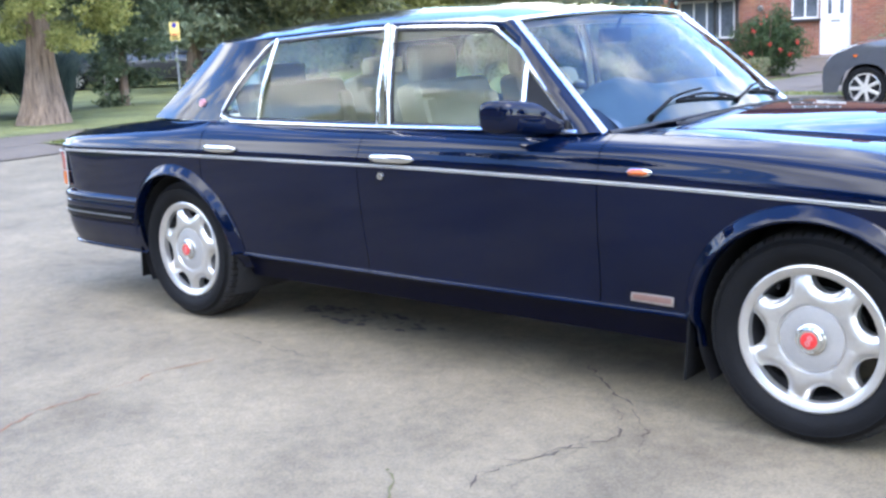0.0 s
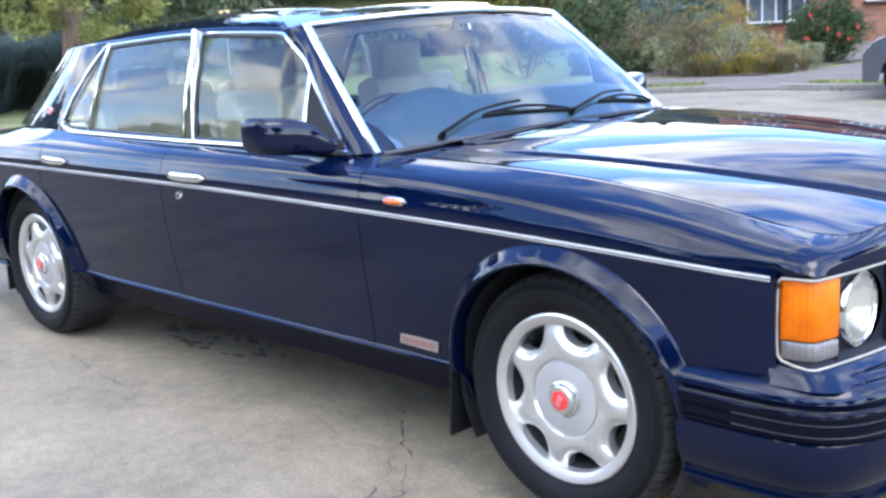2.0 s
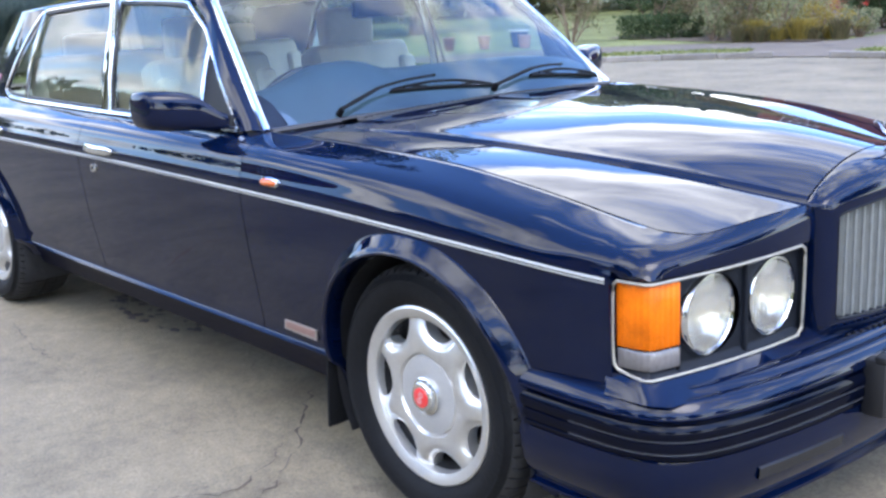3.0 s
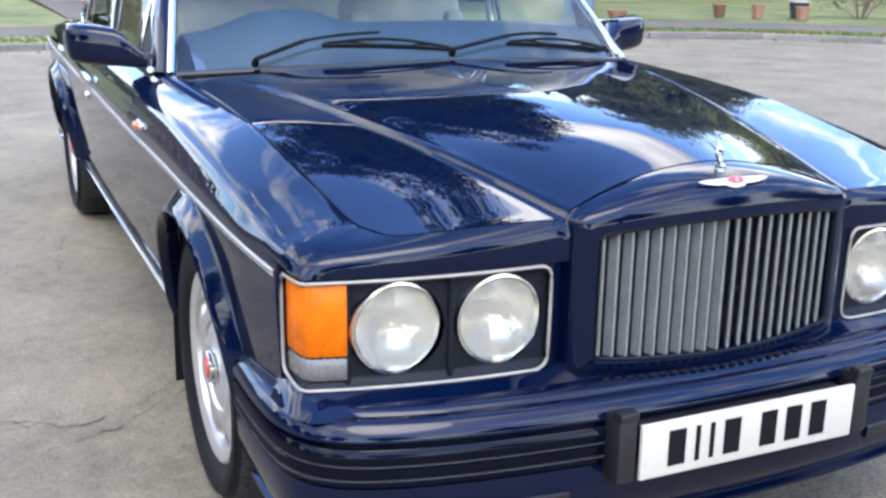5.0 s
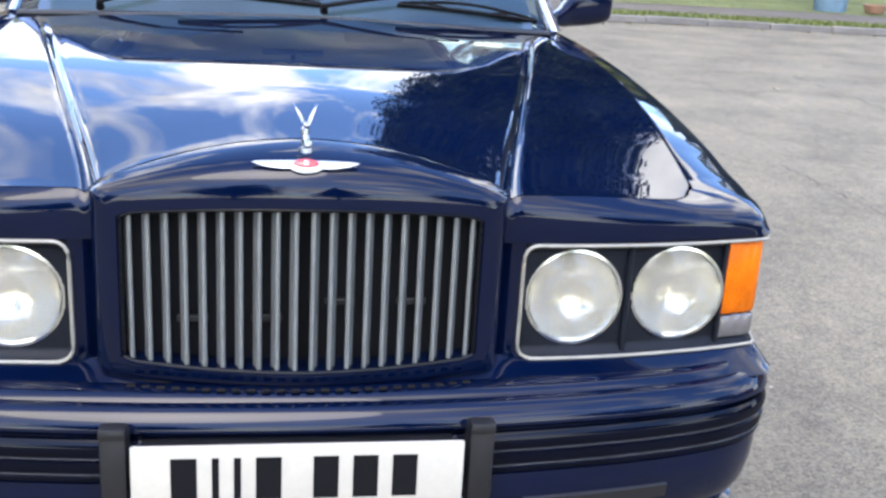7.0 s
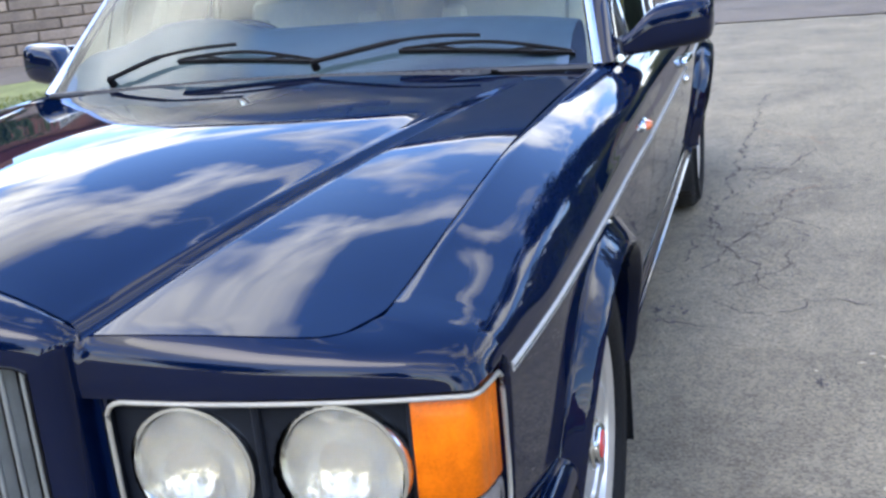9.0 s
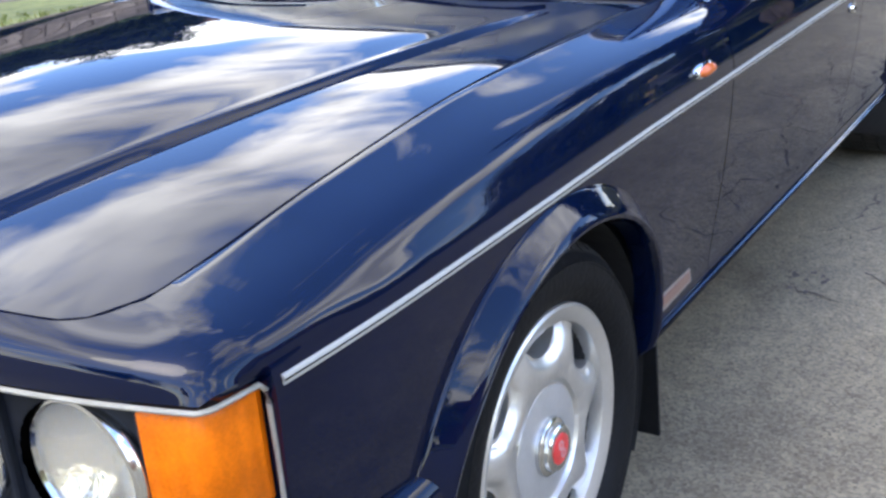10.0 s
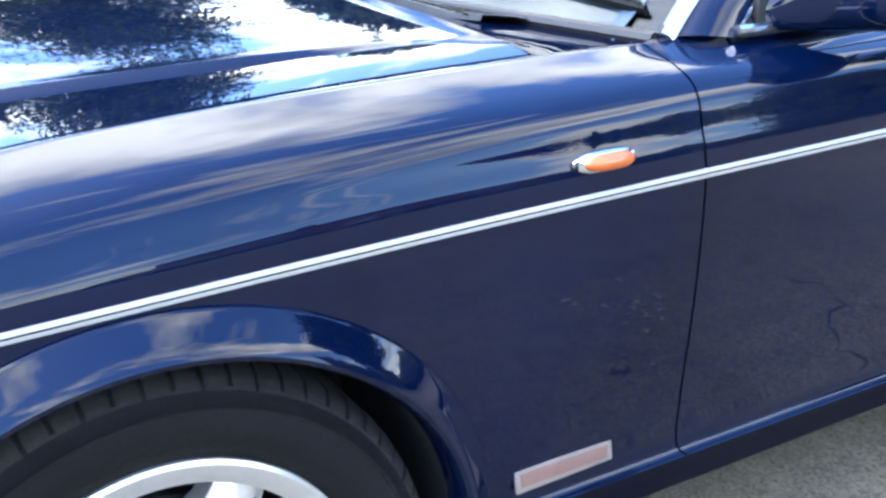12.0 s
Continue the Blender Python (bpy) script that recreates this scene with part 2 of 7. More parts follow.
def grid(bm, pts, close_u=False, close_v=False):
    """Faces over a rows x columns array of points."""
    rows = [[bm.verts.new(p) for p in row] for row in pts]
    nu, nv = len(rows), len(rows[0])
    for i in range(nu if close_u else nu - 1):
        for j in range(nv if close_v else nv - 1):
            q = (rows[i][j], rows[(i + 1) % nu][j], rows[(i + 1) % nu][(j + 1) % nv], rows[i][(j + 1) % nv])
            if len(set(q)) == 4:
                bm.faces.new(q)
    return rows


def tube(bm, pts, r, n=8, closed=False, flat=1.0):
    """A round or flattened tube along points."""
    pts = [Vector(p) for p in pts]
    rows, up = [], Vector((0, 0, 1))
    k = len(pts)
    for i, p in enumerate(pts):
        a = pts[i - 1] if (i > 0 or closed) else p
        b = pts[(i + 1) % k] if (i < k - 1 or closed) else p
        d = (b - a).normalized()
        side = d.cross(up)
        if side.length < 0.05:
            side = d.cross(Vector((1, 0, 0)))
        side.normalize()
        nrm = side.cross(d)
        rows.append([p + side * (r * math.cos(t) * flat) + nrm * (r * math.sin(t)) for t in (2 * math.pi * j / n for j in range(n))])
    rr = grid(bm, rows, close_u=closed, close_v=True)
    if not closed:
        bm.faces.new(rr[0]); bm.faces.new(list(reversed(rr[-1])))


def sweep(bm, path, profile, normals):
    """A profile of (out, up) pairs carried along a plan path with given outward normals."""
    grid(bm, [[(p[0] + n[0] * o, p[1] + n[1] * o, p[2] + u) for o, u in profile] for p, n in zip(path, normals)])


def lathe(bm, profile, n=48, axis_y=1.0, centre=(0, 0, 0)):
    """Turns (radius, along) pairs about the y axis."""
    grid(bm, [[(centre[0] + r * math.cos(t), centre[1] + axis_y * a, centre[2] + r * math.sin(t)) for r, a in profile]
              for t in (2 * math.pi * i / n for i in range(n))], close_u=True)


def pchip(xs, ys):
    """A smooth curve through points that never overshoots."""
    x, y = np.array(xs, float), np.array(ys, float)
    if x[0] > x[-1]:
        x, y = x[::-1], y[::-1]
    h, d = np.diff(x), np.diff(y) / np.diff(x)
    m = np.zeros(len(x))
    for i in range(1, len(x) - 1):
        if d[i - 1] * d[i] > 0:
            w1, w2 = 2 * h[i] + h[i - 1], h[i] + 2 * h[i - 1]
            m[i] = (w1 + w2) / (w1 / d[i - 1] + w2 / d[i])
    m[0], m[-1] = d[0], d[-1]

    def f(q):
        q = min(max(q, x[0]), x[-1])
        i = min(int(np.searchsorted(x, q, side="right")) - 1, len(h) - 1)
        t = (q - x[i]) / h[i]
        return float(y[i] * (1 + 2 * t) * (1 - t) ** 2 + h[i] * m[i] * t * (1 - t) ** 2 + y[i + 1] * t * t * (3 - 2 * t) + h[i] * m[i + 1] * t * t * (t - 1))
    return f


def cat(points, q):
    """Catmull-Rom through evenly numbered points, at parameter q."""
    n = len(points)
    i = min(max(int(q), 0), n - 2)
    t = q - i
    p = [points[max(i - 1, 0)], points[i], points[i + 1], points[min(i + 2, n - 1)]]
    return tuple(0.5 * (2 * p[1][k] + (p[2][k] - p[0][k]) * t + (2 * p[0][k] - 5 * p[1][k] + 4 * p[2][k] - p[3][k]) * t * t
                        + (3 * p[1][k] - p[0][k] - 3 * p[2][k] + p[3][k]) * t ** 3) for k in range(len(p[0])))


def lin(a, b, n):
    return [a + (b - a) * i / (n - 1) for i in range(n)]


def rim_edges(bm, vec_of, skip=None):
    """Turns the open border of a panel inwards, so that shut lines have depth."""
    es = [e for e in bm.edges if e.is_boundary and not (skip and skip(e))]
    r = bmesh.ops.extrude_edge_only(bm, edges=es)
    for v in [g for g in r["geom"] if isinstance(g, bmesh.types.BMVert)]:
        v.co += Vector(vec_of(v.co))


# ---- the car: nose towards +x, ground at z = 0, front axle at x = 0 ----
car = empty("saloon_car", (-1.6, 0, 0), label="dark navy blue four-door luxury saloon parked on worn tarmac", category="car")


def cp(name, bm, mat, label="", parent=None, smooth=35):
    """A part of the car, given in world places."""
    bmesh.ops.translate(bm, vec=(1.6, 0, 0), verts=bm.verts)
    return part(name, bm, mat, parent or car, label, smooth)


WB = 3.162
# side section: ten control points from sill to top edge, along the car
SX = (-4.30, -4.15, -3.85, -3.40, -2.93, -1.85, -0.75, -0.35, 0.0, 0.35, 0.55, 0.66, 0.71)
SY = (
    (.70, .72, .74, .76, .795, .795, .795, .795, .795, .79, .78, .77, .76),
    (.78, .82, .835, .84, .842, .842, .842, .842, .842, .84, .83, .82, .81),
    (.798, .843, .866, .874, .878, .881, .878, .877, .879, .876, .862, .852, .842),
    (.785, .83, .853, .861, .8645, .868, .8645, .863, .866, .863, .850, .840, .830),
    (.80, .845, .868, .878, .880, .884, .878, .874, .876, .874, .860, .850, .840),
    (.815, .86, .886, .903, .908, .915, .908, .901, .899, .890, .873, .860, .850),
    (.825, .868, .892, .912, .920, .932, .926, .916, .908, .894, .876, .864, .852),
    (.812, .853, .879, .902, .911, .924, .9185, .9085, .898, .8797, .859, .844, .834),
    (.775, .814, .840, .867, .882, .898, .892, .879, .861, .842, .822, .810, .801),
    (.66, .69, .70, .735, .815, .832, .790, .772, .758, .741, .726, .714, .706),
)
SZ = (
    (.245, .245, .245, .245, .245, .245, .245, .245, .245, .245, .245, .245, .245),
    (.345, .345, .345, .345, .343, .343, .343, .343, .343, .343, .343, .343, .343),
    (.362, .362, .362, .362, .360, .360, .360, .360, .360, .360, .360, .360, .360),
    (.380, .380, .380, .380, .378, .378, .378, .378, .378, .378, .378, .378, .378),
    (.46, .46, .46, .46, .46, .46, .46, .46, .46, .46, .455, .45, .45),
    (.63, .63, .63, .63, .64, .64, .64, .63, .62, .61, .60, .60, .60),
    (.812, .814, .818, .823, .826, .827, .812, .801, .788, .771, .759, .755, .753),
    (.845, .852, .86, .87, .878, .880, .870, .860, .845, .822, .803, .790, .781),
    (.878, .888, .905, .925, .938, .938, .930, .918, .899, .862, .828, .808, .797),
    (.905, .918, .945, .978, .985, .972, .968, .957, .938, .891, .852, .834, .826),
)
SYF = [pchip(SX, r) for r in SY]
SZF = [pchip(SX, r) for r in SZ]
NV = 57


def section(x):
    pts = [(f(x), g(x)) for f, g in zip(SYF, SZF)]
    low = [cat(pts[:3], q) for q in lin(0, 2, 9)]
    up = [cat(pts[2:], q) for q in lin(0, 7, NV - 8)]
    return low[:-1] + up


def lozenge(bm, x, sgn, y, z, half, high, deep):
    """A low rounded lens lying on the body side."""
    rows = []
    for q in lin(-1, 1, 17):
        k = max(.08, 1 - abs(q) ** 3.2) ** .55
        rows.append([(x + half * q, sgn * (y - .004 + (deep + .004) * k * math.sin(a) ** .6), z + high * k * math.cos(a)) for a in lin(.001, math.pi - .001, 13)])
    rr = grid(bm, rows)
    bm.faces.new(rr[0]); bm.faces.new(rr[-1][::-1])


def side_y(x, z):
    s = section(x)
    return float(np.interp(z, [p[1] for p in s], [p[0] for p in s]))


def side_panel(bm, sgn, x0, x1, v0, v1, arches=(), cut=None, nx=40, rim=True):
    """A body panel between two shut lines x0(v), x1(v), over the section rows v0 to v1."""
    rows = []
    for i in range(nx + 1):
        row = []
        for j in range(v0, v1 + 1):
            w = (j - 8) / (NV - 9)
            x = x0(w) + (x1(w) - x0(w)) * i / nx
            y, z = section(x)[j]
            row.append([x, y, z])
        rows.append(row)
    if arches:
        ins = [[any(math.hypot(p[0] - cx, p[2] - cz) < r for cx, cz, r in arches) for p in row] for row in rows]
        dead = set()
        for i in range(nx):
            for j in range(v1 - v0):
                q = ((i, j), (i + 1, j), (i + 1, j + 1), (i, j + 1))
                if all(ins[a][b] for a, b in q):
                    dead.add((i, j))
        live = {k for i in range(nx) for j in range(v1 - v0) if (i, j) not in dead for k in ((i, j), (i + 1, j), (i + 1, j + 1), (i, j + 1))}
        for a, b in live:
            if ins[a][b]:
                p = rows[a][b]
                for cx, cz, r in arches:
                    d = math.hypot(p[0] - cx, p[2] - cz)
                    if d < r:
                        p[0], p[2] = cx + (p[0] - cx) * r / d, cz + (p[2] - cz) * r / d
                p[1] = side_y(p[0], p[2])
    else:
        dead = set()
    vs = {}

    def vert(k):
        if k not in vs:
            x, y, z = rows[k[0]][k[1]]
            vs[k] = bm.verts.new((x, sgn * y, z))
        return vs[k]
    for i in range(nx):
        for j in range(v1 - v0):
            if (i, j) in dead or (cut and cut(*rows[i][j]) and cut(*rows[i + 1][j + 1])):
                continue
            q = [vert(k) for k in ((i, j), (i + 1, j), (i + 1, j + 1), (i, j + 1))]
            bm.faces.new(q if sgn > 0 else q[::-1])
    if rim:
        rim_edges(bm, lambda c: (0, -sgn * 0.022, -0.004))


ARCH_F, ARCH_R = (0.0, 0.345, 0.395), (-WB, 0.345, 0.395)
gapA = lambda w: -0.775 + 0.048 * min(1, max(0, w) / 0.62)
gapB = lambda w: -1.905 + 0.048 * min(1, max(0, w))
gapC = lambda w: -2.935
for sgn, who in ((-1, "driver_side"), (1, "passenger_side")):
    bm = bmesh.new()
    side_panel(bm, sgn, lambda w: gapB(w) + .002, lambda w: gapA(w) - .002, 8, NV - 1)
    cp("front_door", bm, PAINT)
    bm = bmesh.new()
    side_panel(bm, sgn, lambda w: gapC(w) + .002, lambda w: gapB(w) - .002, 8, NV - 1, ((-WB, 0.345, 0.425),), None, 50)
    cp("rear_door", bm, PAINT)
    bm = bmesh.new()
    side_panel(bm, sgn, lambda w: -4.30, lambda w: gapC(w) - .003, 8, NV - 1, (ARCH_R,), None, 70)
    cp("rear_wing", bm, PAINT)
    bm = bmesh.new()
    side_panel(bm, sgn, lambda w: -2.75, lambda w: -0.40, 0, 8, (), None, 40)
    cp("sill", bm, SILLPAINT)

    # raised lips round the wheel openings
    for cx, cz, _ in (ARCH_F, ARCH_R):
        bm = bmesh.new()
        rows = []
        lo, hi = (-22, 193) if cx == 0 else (-8, 200)
        for a in lin(radians(lo), radians(hi), 60):
            ca, sa = math.cos(a), math.sin(a)
            fade = min(1, max(0.25, (sa + 0.45) / 0.6))
            row = []
            for r, o in ((.439, -.012), (.435, .001), (.430, .006), (.419, .016), (.407, .027), (.397, .036), (.391, .039), (.385, .037), (.381, .028), (.380, .006), (.381, -.014)):
                x, z = cx + r * ca, cz + r * sa
                row.append((x, sgn * (side_y(x, max(z, .30)) + o * fade), z))
            rows.append(row)
        grid(bm, rows)
        cp("wheel_arch_lip", bm, PAINT)
        # dark liner inside the opening
        bm = bmesh.new()
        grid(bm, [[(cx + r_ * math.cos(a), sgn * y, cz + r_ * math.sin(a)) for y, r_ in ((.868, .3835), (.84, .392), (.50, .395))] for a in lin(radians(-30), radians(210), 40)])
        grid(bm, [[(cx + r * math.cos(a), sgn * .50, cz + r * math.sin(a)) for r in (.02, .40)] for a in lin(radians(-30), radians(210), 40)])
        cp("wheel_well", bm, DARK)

    # bright waist strip with a dark centre line
    for name, o, hz, mat in (("waist_strip", .0036, .0060, STRIPM), ("waist_strip_inlay", .0044, .0012, TRIM)):
        bm = bmesh.new()
        rows = []
        for x in lin(-4.24, 0.605, 120):
            z = SZF[6](x) + .002
            y = side_y(x, z)
            rows.append([(x, sgn * (y - .004), z + hz), (x, sgn * (y + o * .7), z + hz), (x, sgn * (y + o), z + hz * .6), (x, sgn * (y + o), z - hz * .6), (x, sgn * (y + o * .7), z - hz), (x, sgn * (y - .004), z - hz)])
        rr = grid(bm, rows)
        bm.faces.new(rr[0]); bm.faces.new(rr[-1][::-1])
        cp(name, bm, mat)

# bonnet: raised centre between two creases that run in to the grille
EDGE_Y = pchip((-0.75, -0.35, 0, 0.35, 0.55, 0.63, 0.72), (.784, .766, .753, .737, .722, .713, .700))
EDGE_Z = pchip((-0.75, -0.35, 0, 0.35, 0.55, 0.63, 0.72), (.970, .959, .939, .892, .853, .838, .824))
CR_Y = pchip((-0.75, -0.48, 0, 0.4, 0.70, 0.76), (.70, .645, .530, .425, .346, .334))
CR_Z = pchip((-0.75, -0.48, 0, 0.4, 0.70, 0.76), (.985, .975, .945, .902, .858, .849))
MID_Z = pchip((-0.75, -0.48, 0, 0.4, 0.72), (1.002, 1.004, .998, .973, .931))


def bonnet_z(x, y):
    y = abs(y)
    ye, ze, yc, zc, zm = EDGE_Y(x), EDGE_Z(x), CR_Y(x), CR_Z(x), MID_Z(x)
    if y >= yc:
        t = min(1, (y - yc) / max(ye - yc, 1e-4))
        nose = min(1, max(0, x / .7)) ** 1.3
        wide = .005 + .004 * nose
        d = (y - yc - wide) / wide
        zc -= (.0038 + .0042 * nose) * math.exp(-d * d) * min(1, max(0, (x + .50) / .25))
        return zc + (ze - zc) * t + (.0022 + .0035 * min(1, max(0, x / .7)) ** 1.5) * math.sin(math.pi * t)
    t = y / yc
    step = .0055 * min(1, max(0, (x + .50) / .25))
    d = (yc - y - .012) / .009
    return zc + step * min(1, (yc - y) / .010) + .0016 * math.exp(-d * d) * min(1, max(0, (x + .50) / .25)) + (zm - zc - step) * (1 - t ** 1.9)


def bonnet_front(y):
    """The bonnet's front shut line: swept above the lamps with a rounded corner, arched behind the grille."""
    y = abs(y)
    if y <= .335:
        return 0.746 - .026 * (1 - (y / .335) ** 2)
    d = y - .34
    return 0.754 - .075 * d - .27 * d * d - .065 * (1 - math.sqrt(1 - min(.985, max(0, (y - .640) / .0665)) ** 2)) - .008 * max(0, (.345 - y) / .01)


def bonnet_rear(y):
    return -0.568 + 0.012 * (abs(y) / .775) ** 2


bm = bmesh.new()
rows = []
for u in lin(0, 1, 70):
    row = []
    xr = bonnet_rear(.6)
    ye, yc = EDGE_Y(xr + u * (bonnet_front(.7055) - xr)) - .0015, CR_Y(xr + u * (.748 - xr))
    ye = min(ye, .7055) if u > .999 else ye
    ys = lin(ye, yc + .030, 14) + [yc + .023, yc + .017, yc + .013, yc + .009, yc + .005, yc + .001, yc - .004, yc - .008, yc - .013, yc - .020] + lin(yc - .03, 0, 22)
    ys = ys + [-y for y in reversed(ys[:-1])]
    for y in ys:
        xr, xf = bonnet_rear(y), bonnet_front(y)
        x = xr + (xf - xr) * u
        row.append((x, y, bonnet_z(x, y)))
    rows.append(row)
grid(bm, rows)
rim_edges(bm, lambda c: (0, 0, -.02))
cp("bonnet", bm, PAINT, smooth=20)


# ---- front wings with the lamp header rolled from the same sheet ----
def lamp_x(y):
    return 0.770 - 0.068 * max(0, (abs(y) - .37) / .475) ** 2.0


def along(path, n):
    """n points at even steps along a polyline."""
    d = [0.0]
    for a, b in zip(path, path[1:]):
        d.append(d[-1] + math.dist(a, b))
    return [tuple(float(np.interp(s, d, [q[k] for q in path])) for k in range(len(path[0]))) for s in lin(0, d[-1], n)]


ROW = 38
for sgn in (-1, 1):
    bm = bmesh.new()
    side_panel(bm, sgn, lambda w: gapA(w) + .002, lambda w: 0.42, 8, NV - 1, (ARCH_F,), None, 58, False)
    side_panel(bm, sgn, lambda w: 0.42, lambda w: 0.6165, 8, ROW, (), None, 14, False)
    # inner border: the bonnet's shut line; outer border: the shoulder, then the lamp's upper edge
    xs = lin(.42, .575, 12)
    mixy = lambda x: SYF[9](x) + (EDGE_Y(x) + .003 - SYF[9](x)) * min(1, (x - .42) / .12)
    inner = [(x, mixy(x), SZF[9](x)) for x in xs]
    outer = [(x, *section(x)[ROW]) for x in xs]
    side_in = [(x, mixy(x), SZF[9](x)) for x in lin(.575, bonnet_front(.7055), 12)]
    front_in = [(bonnet_front(y) + .0035, y, bonnet_z(bonnet_front(y), y) - .0008) for y in lin(.703, .56, 40)]
    side_out = [(x, *section(x)[ROW]) for x in lin(.575, .69, 12)] + [(.700, .8455, .7685)]
    front_out = [(max(lamp_x(y), .7045), y, .769) for y in lin(.841, .56, 40)]
    inner += along(side_in + front_in, 46)[1:]
    outer += along(side_out + front_out, 46)[1:]
    for y in lin(.56, .334, 22)[1:]:
        inner.append((bonnet_front(y) + .0035, y, bonnet_z(bonnet_front(y), y) - .0008))
        outer.append((lamp_x(y), y, .769))
    rows = []
    ctrl = [(b[0] + .003 * min(1, max(0, (b[0] - .655) / .045)), b[1] + .002, a[2] - .012 - .010 * min(1, max(0, (b[0] - .655) / .045))) for a, b in zip(inner, outer)]
    ease = lambda i, m: sum(ctrl[min(len(ctrl) - 1, max(0, i + d))][m] * (6 - abs(d)) for d in range(-5, 6)) / 36
    for i, (a, b) in enumerate(zip(inner, outer)):
        c = [ease(i, m) for m in range(3)] if 12 < i < len(ctrl) - 8 else ctrl[i]
        real = section(a[0])[ROW:] if i < 12 else None
        k = min(1, i / 11)
        wt = 1 + .8 * min(1, max(0, (i - 14) / 26))
        row = []
        for j in range(NV - ROW):
            q = j / (NV - 1 - ROW)
            pt = [((1 - q) ** 2 * b[m] + 2 * wt * q * (1 - q) * c[m] + q * q * a[m]) / ((1 - q) ** 2 + 2 * wt * q * (1 - q) + q * q) for m in range(3)]
            if real:
                s = (a[0], *real[j])
                kk = k * k * (3 - 2 * k)
                pt = [s[m] + (pt[m] - s[m]) * kk for m in range(3)]
            row.append((pt[0], sgn * pt[1], pt[2]))
        rows.append(row)
    grid(bm, rows)
    bmesh.ops.remove_doubles(bm, verts=bm.verts, dist=.0006)
    bmesh.ops.recalc_face_normals(bm, faces=bm.faces)
    # ease the tight corner above the indicator
    corner = Vector((.700, sgn * .843, .772))
    soft = [v for v in bm.verts if not v.is_boundary and (v.co - corner).length < .075]
    for k in range(20):
        bmesh.ops.smooth_vert(bm, verts=soft, factor=.5, use_axis_x=True, use_axis_y=True, use_axis_z=True)

    def fold(c):
        if c.z > .80 and c.x > .60:
            return 0, 0, -.015
        k = min(1, max(0, (c.x - .672) / .034))
        if c.x > .620 and k < 1:
            return -.02 * k, -sgn * .012 * (1 - k), -.018 * (1 - k)
        return -.02 * k, -sgn * .022 * (1 - k), -.006 + .006 * k * (c.z < .80)
    rim_edges(bm, fold)
    cp("front_wing", bm, PAINT, smooth=50)
    # painted strip between lamps and grille
    bm = bmesh.new()
    grid(bm, [[(x, sgn * y, z) for z in (.545, .60, .70, .772)] for x, y in ((.745, .338), (.757, .345), (.764, .356), (.767, .376))])
    cp("lamp_inner_panel", bm, PAINT)


# ---- nose: header panels, lamps, grille, bumper ----
def fine(pts, n):
    return [cat(pts, q) for q in lin(0, len(pts) - 1, n)]


def outward(path, centre=(0.0, 0.0)):
    res = []
    for i, p in enumerate(path):
        a, b = path[max(i - 1, 0)], path[min(i + 1, len(path) - 1)]
        d = Vector((b[0] - a[0], b[1] - a[1])).normalized()
        n = Vector((d.y, -d.x))
        if n.dot(Vector((p[0] - centre[0], p[1] - centre[1]))) < 0:
            n = -n
        res.append(n)
    return res


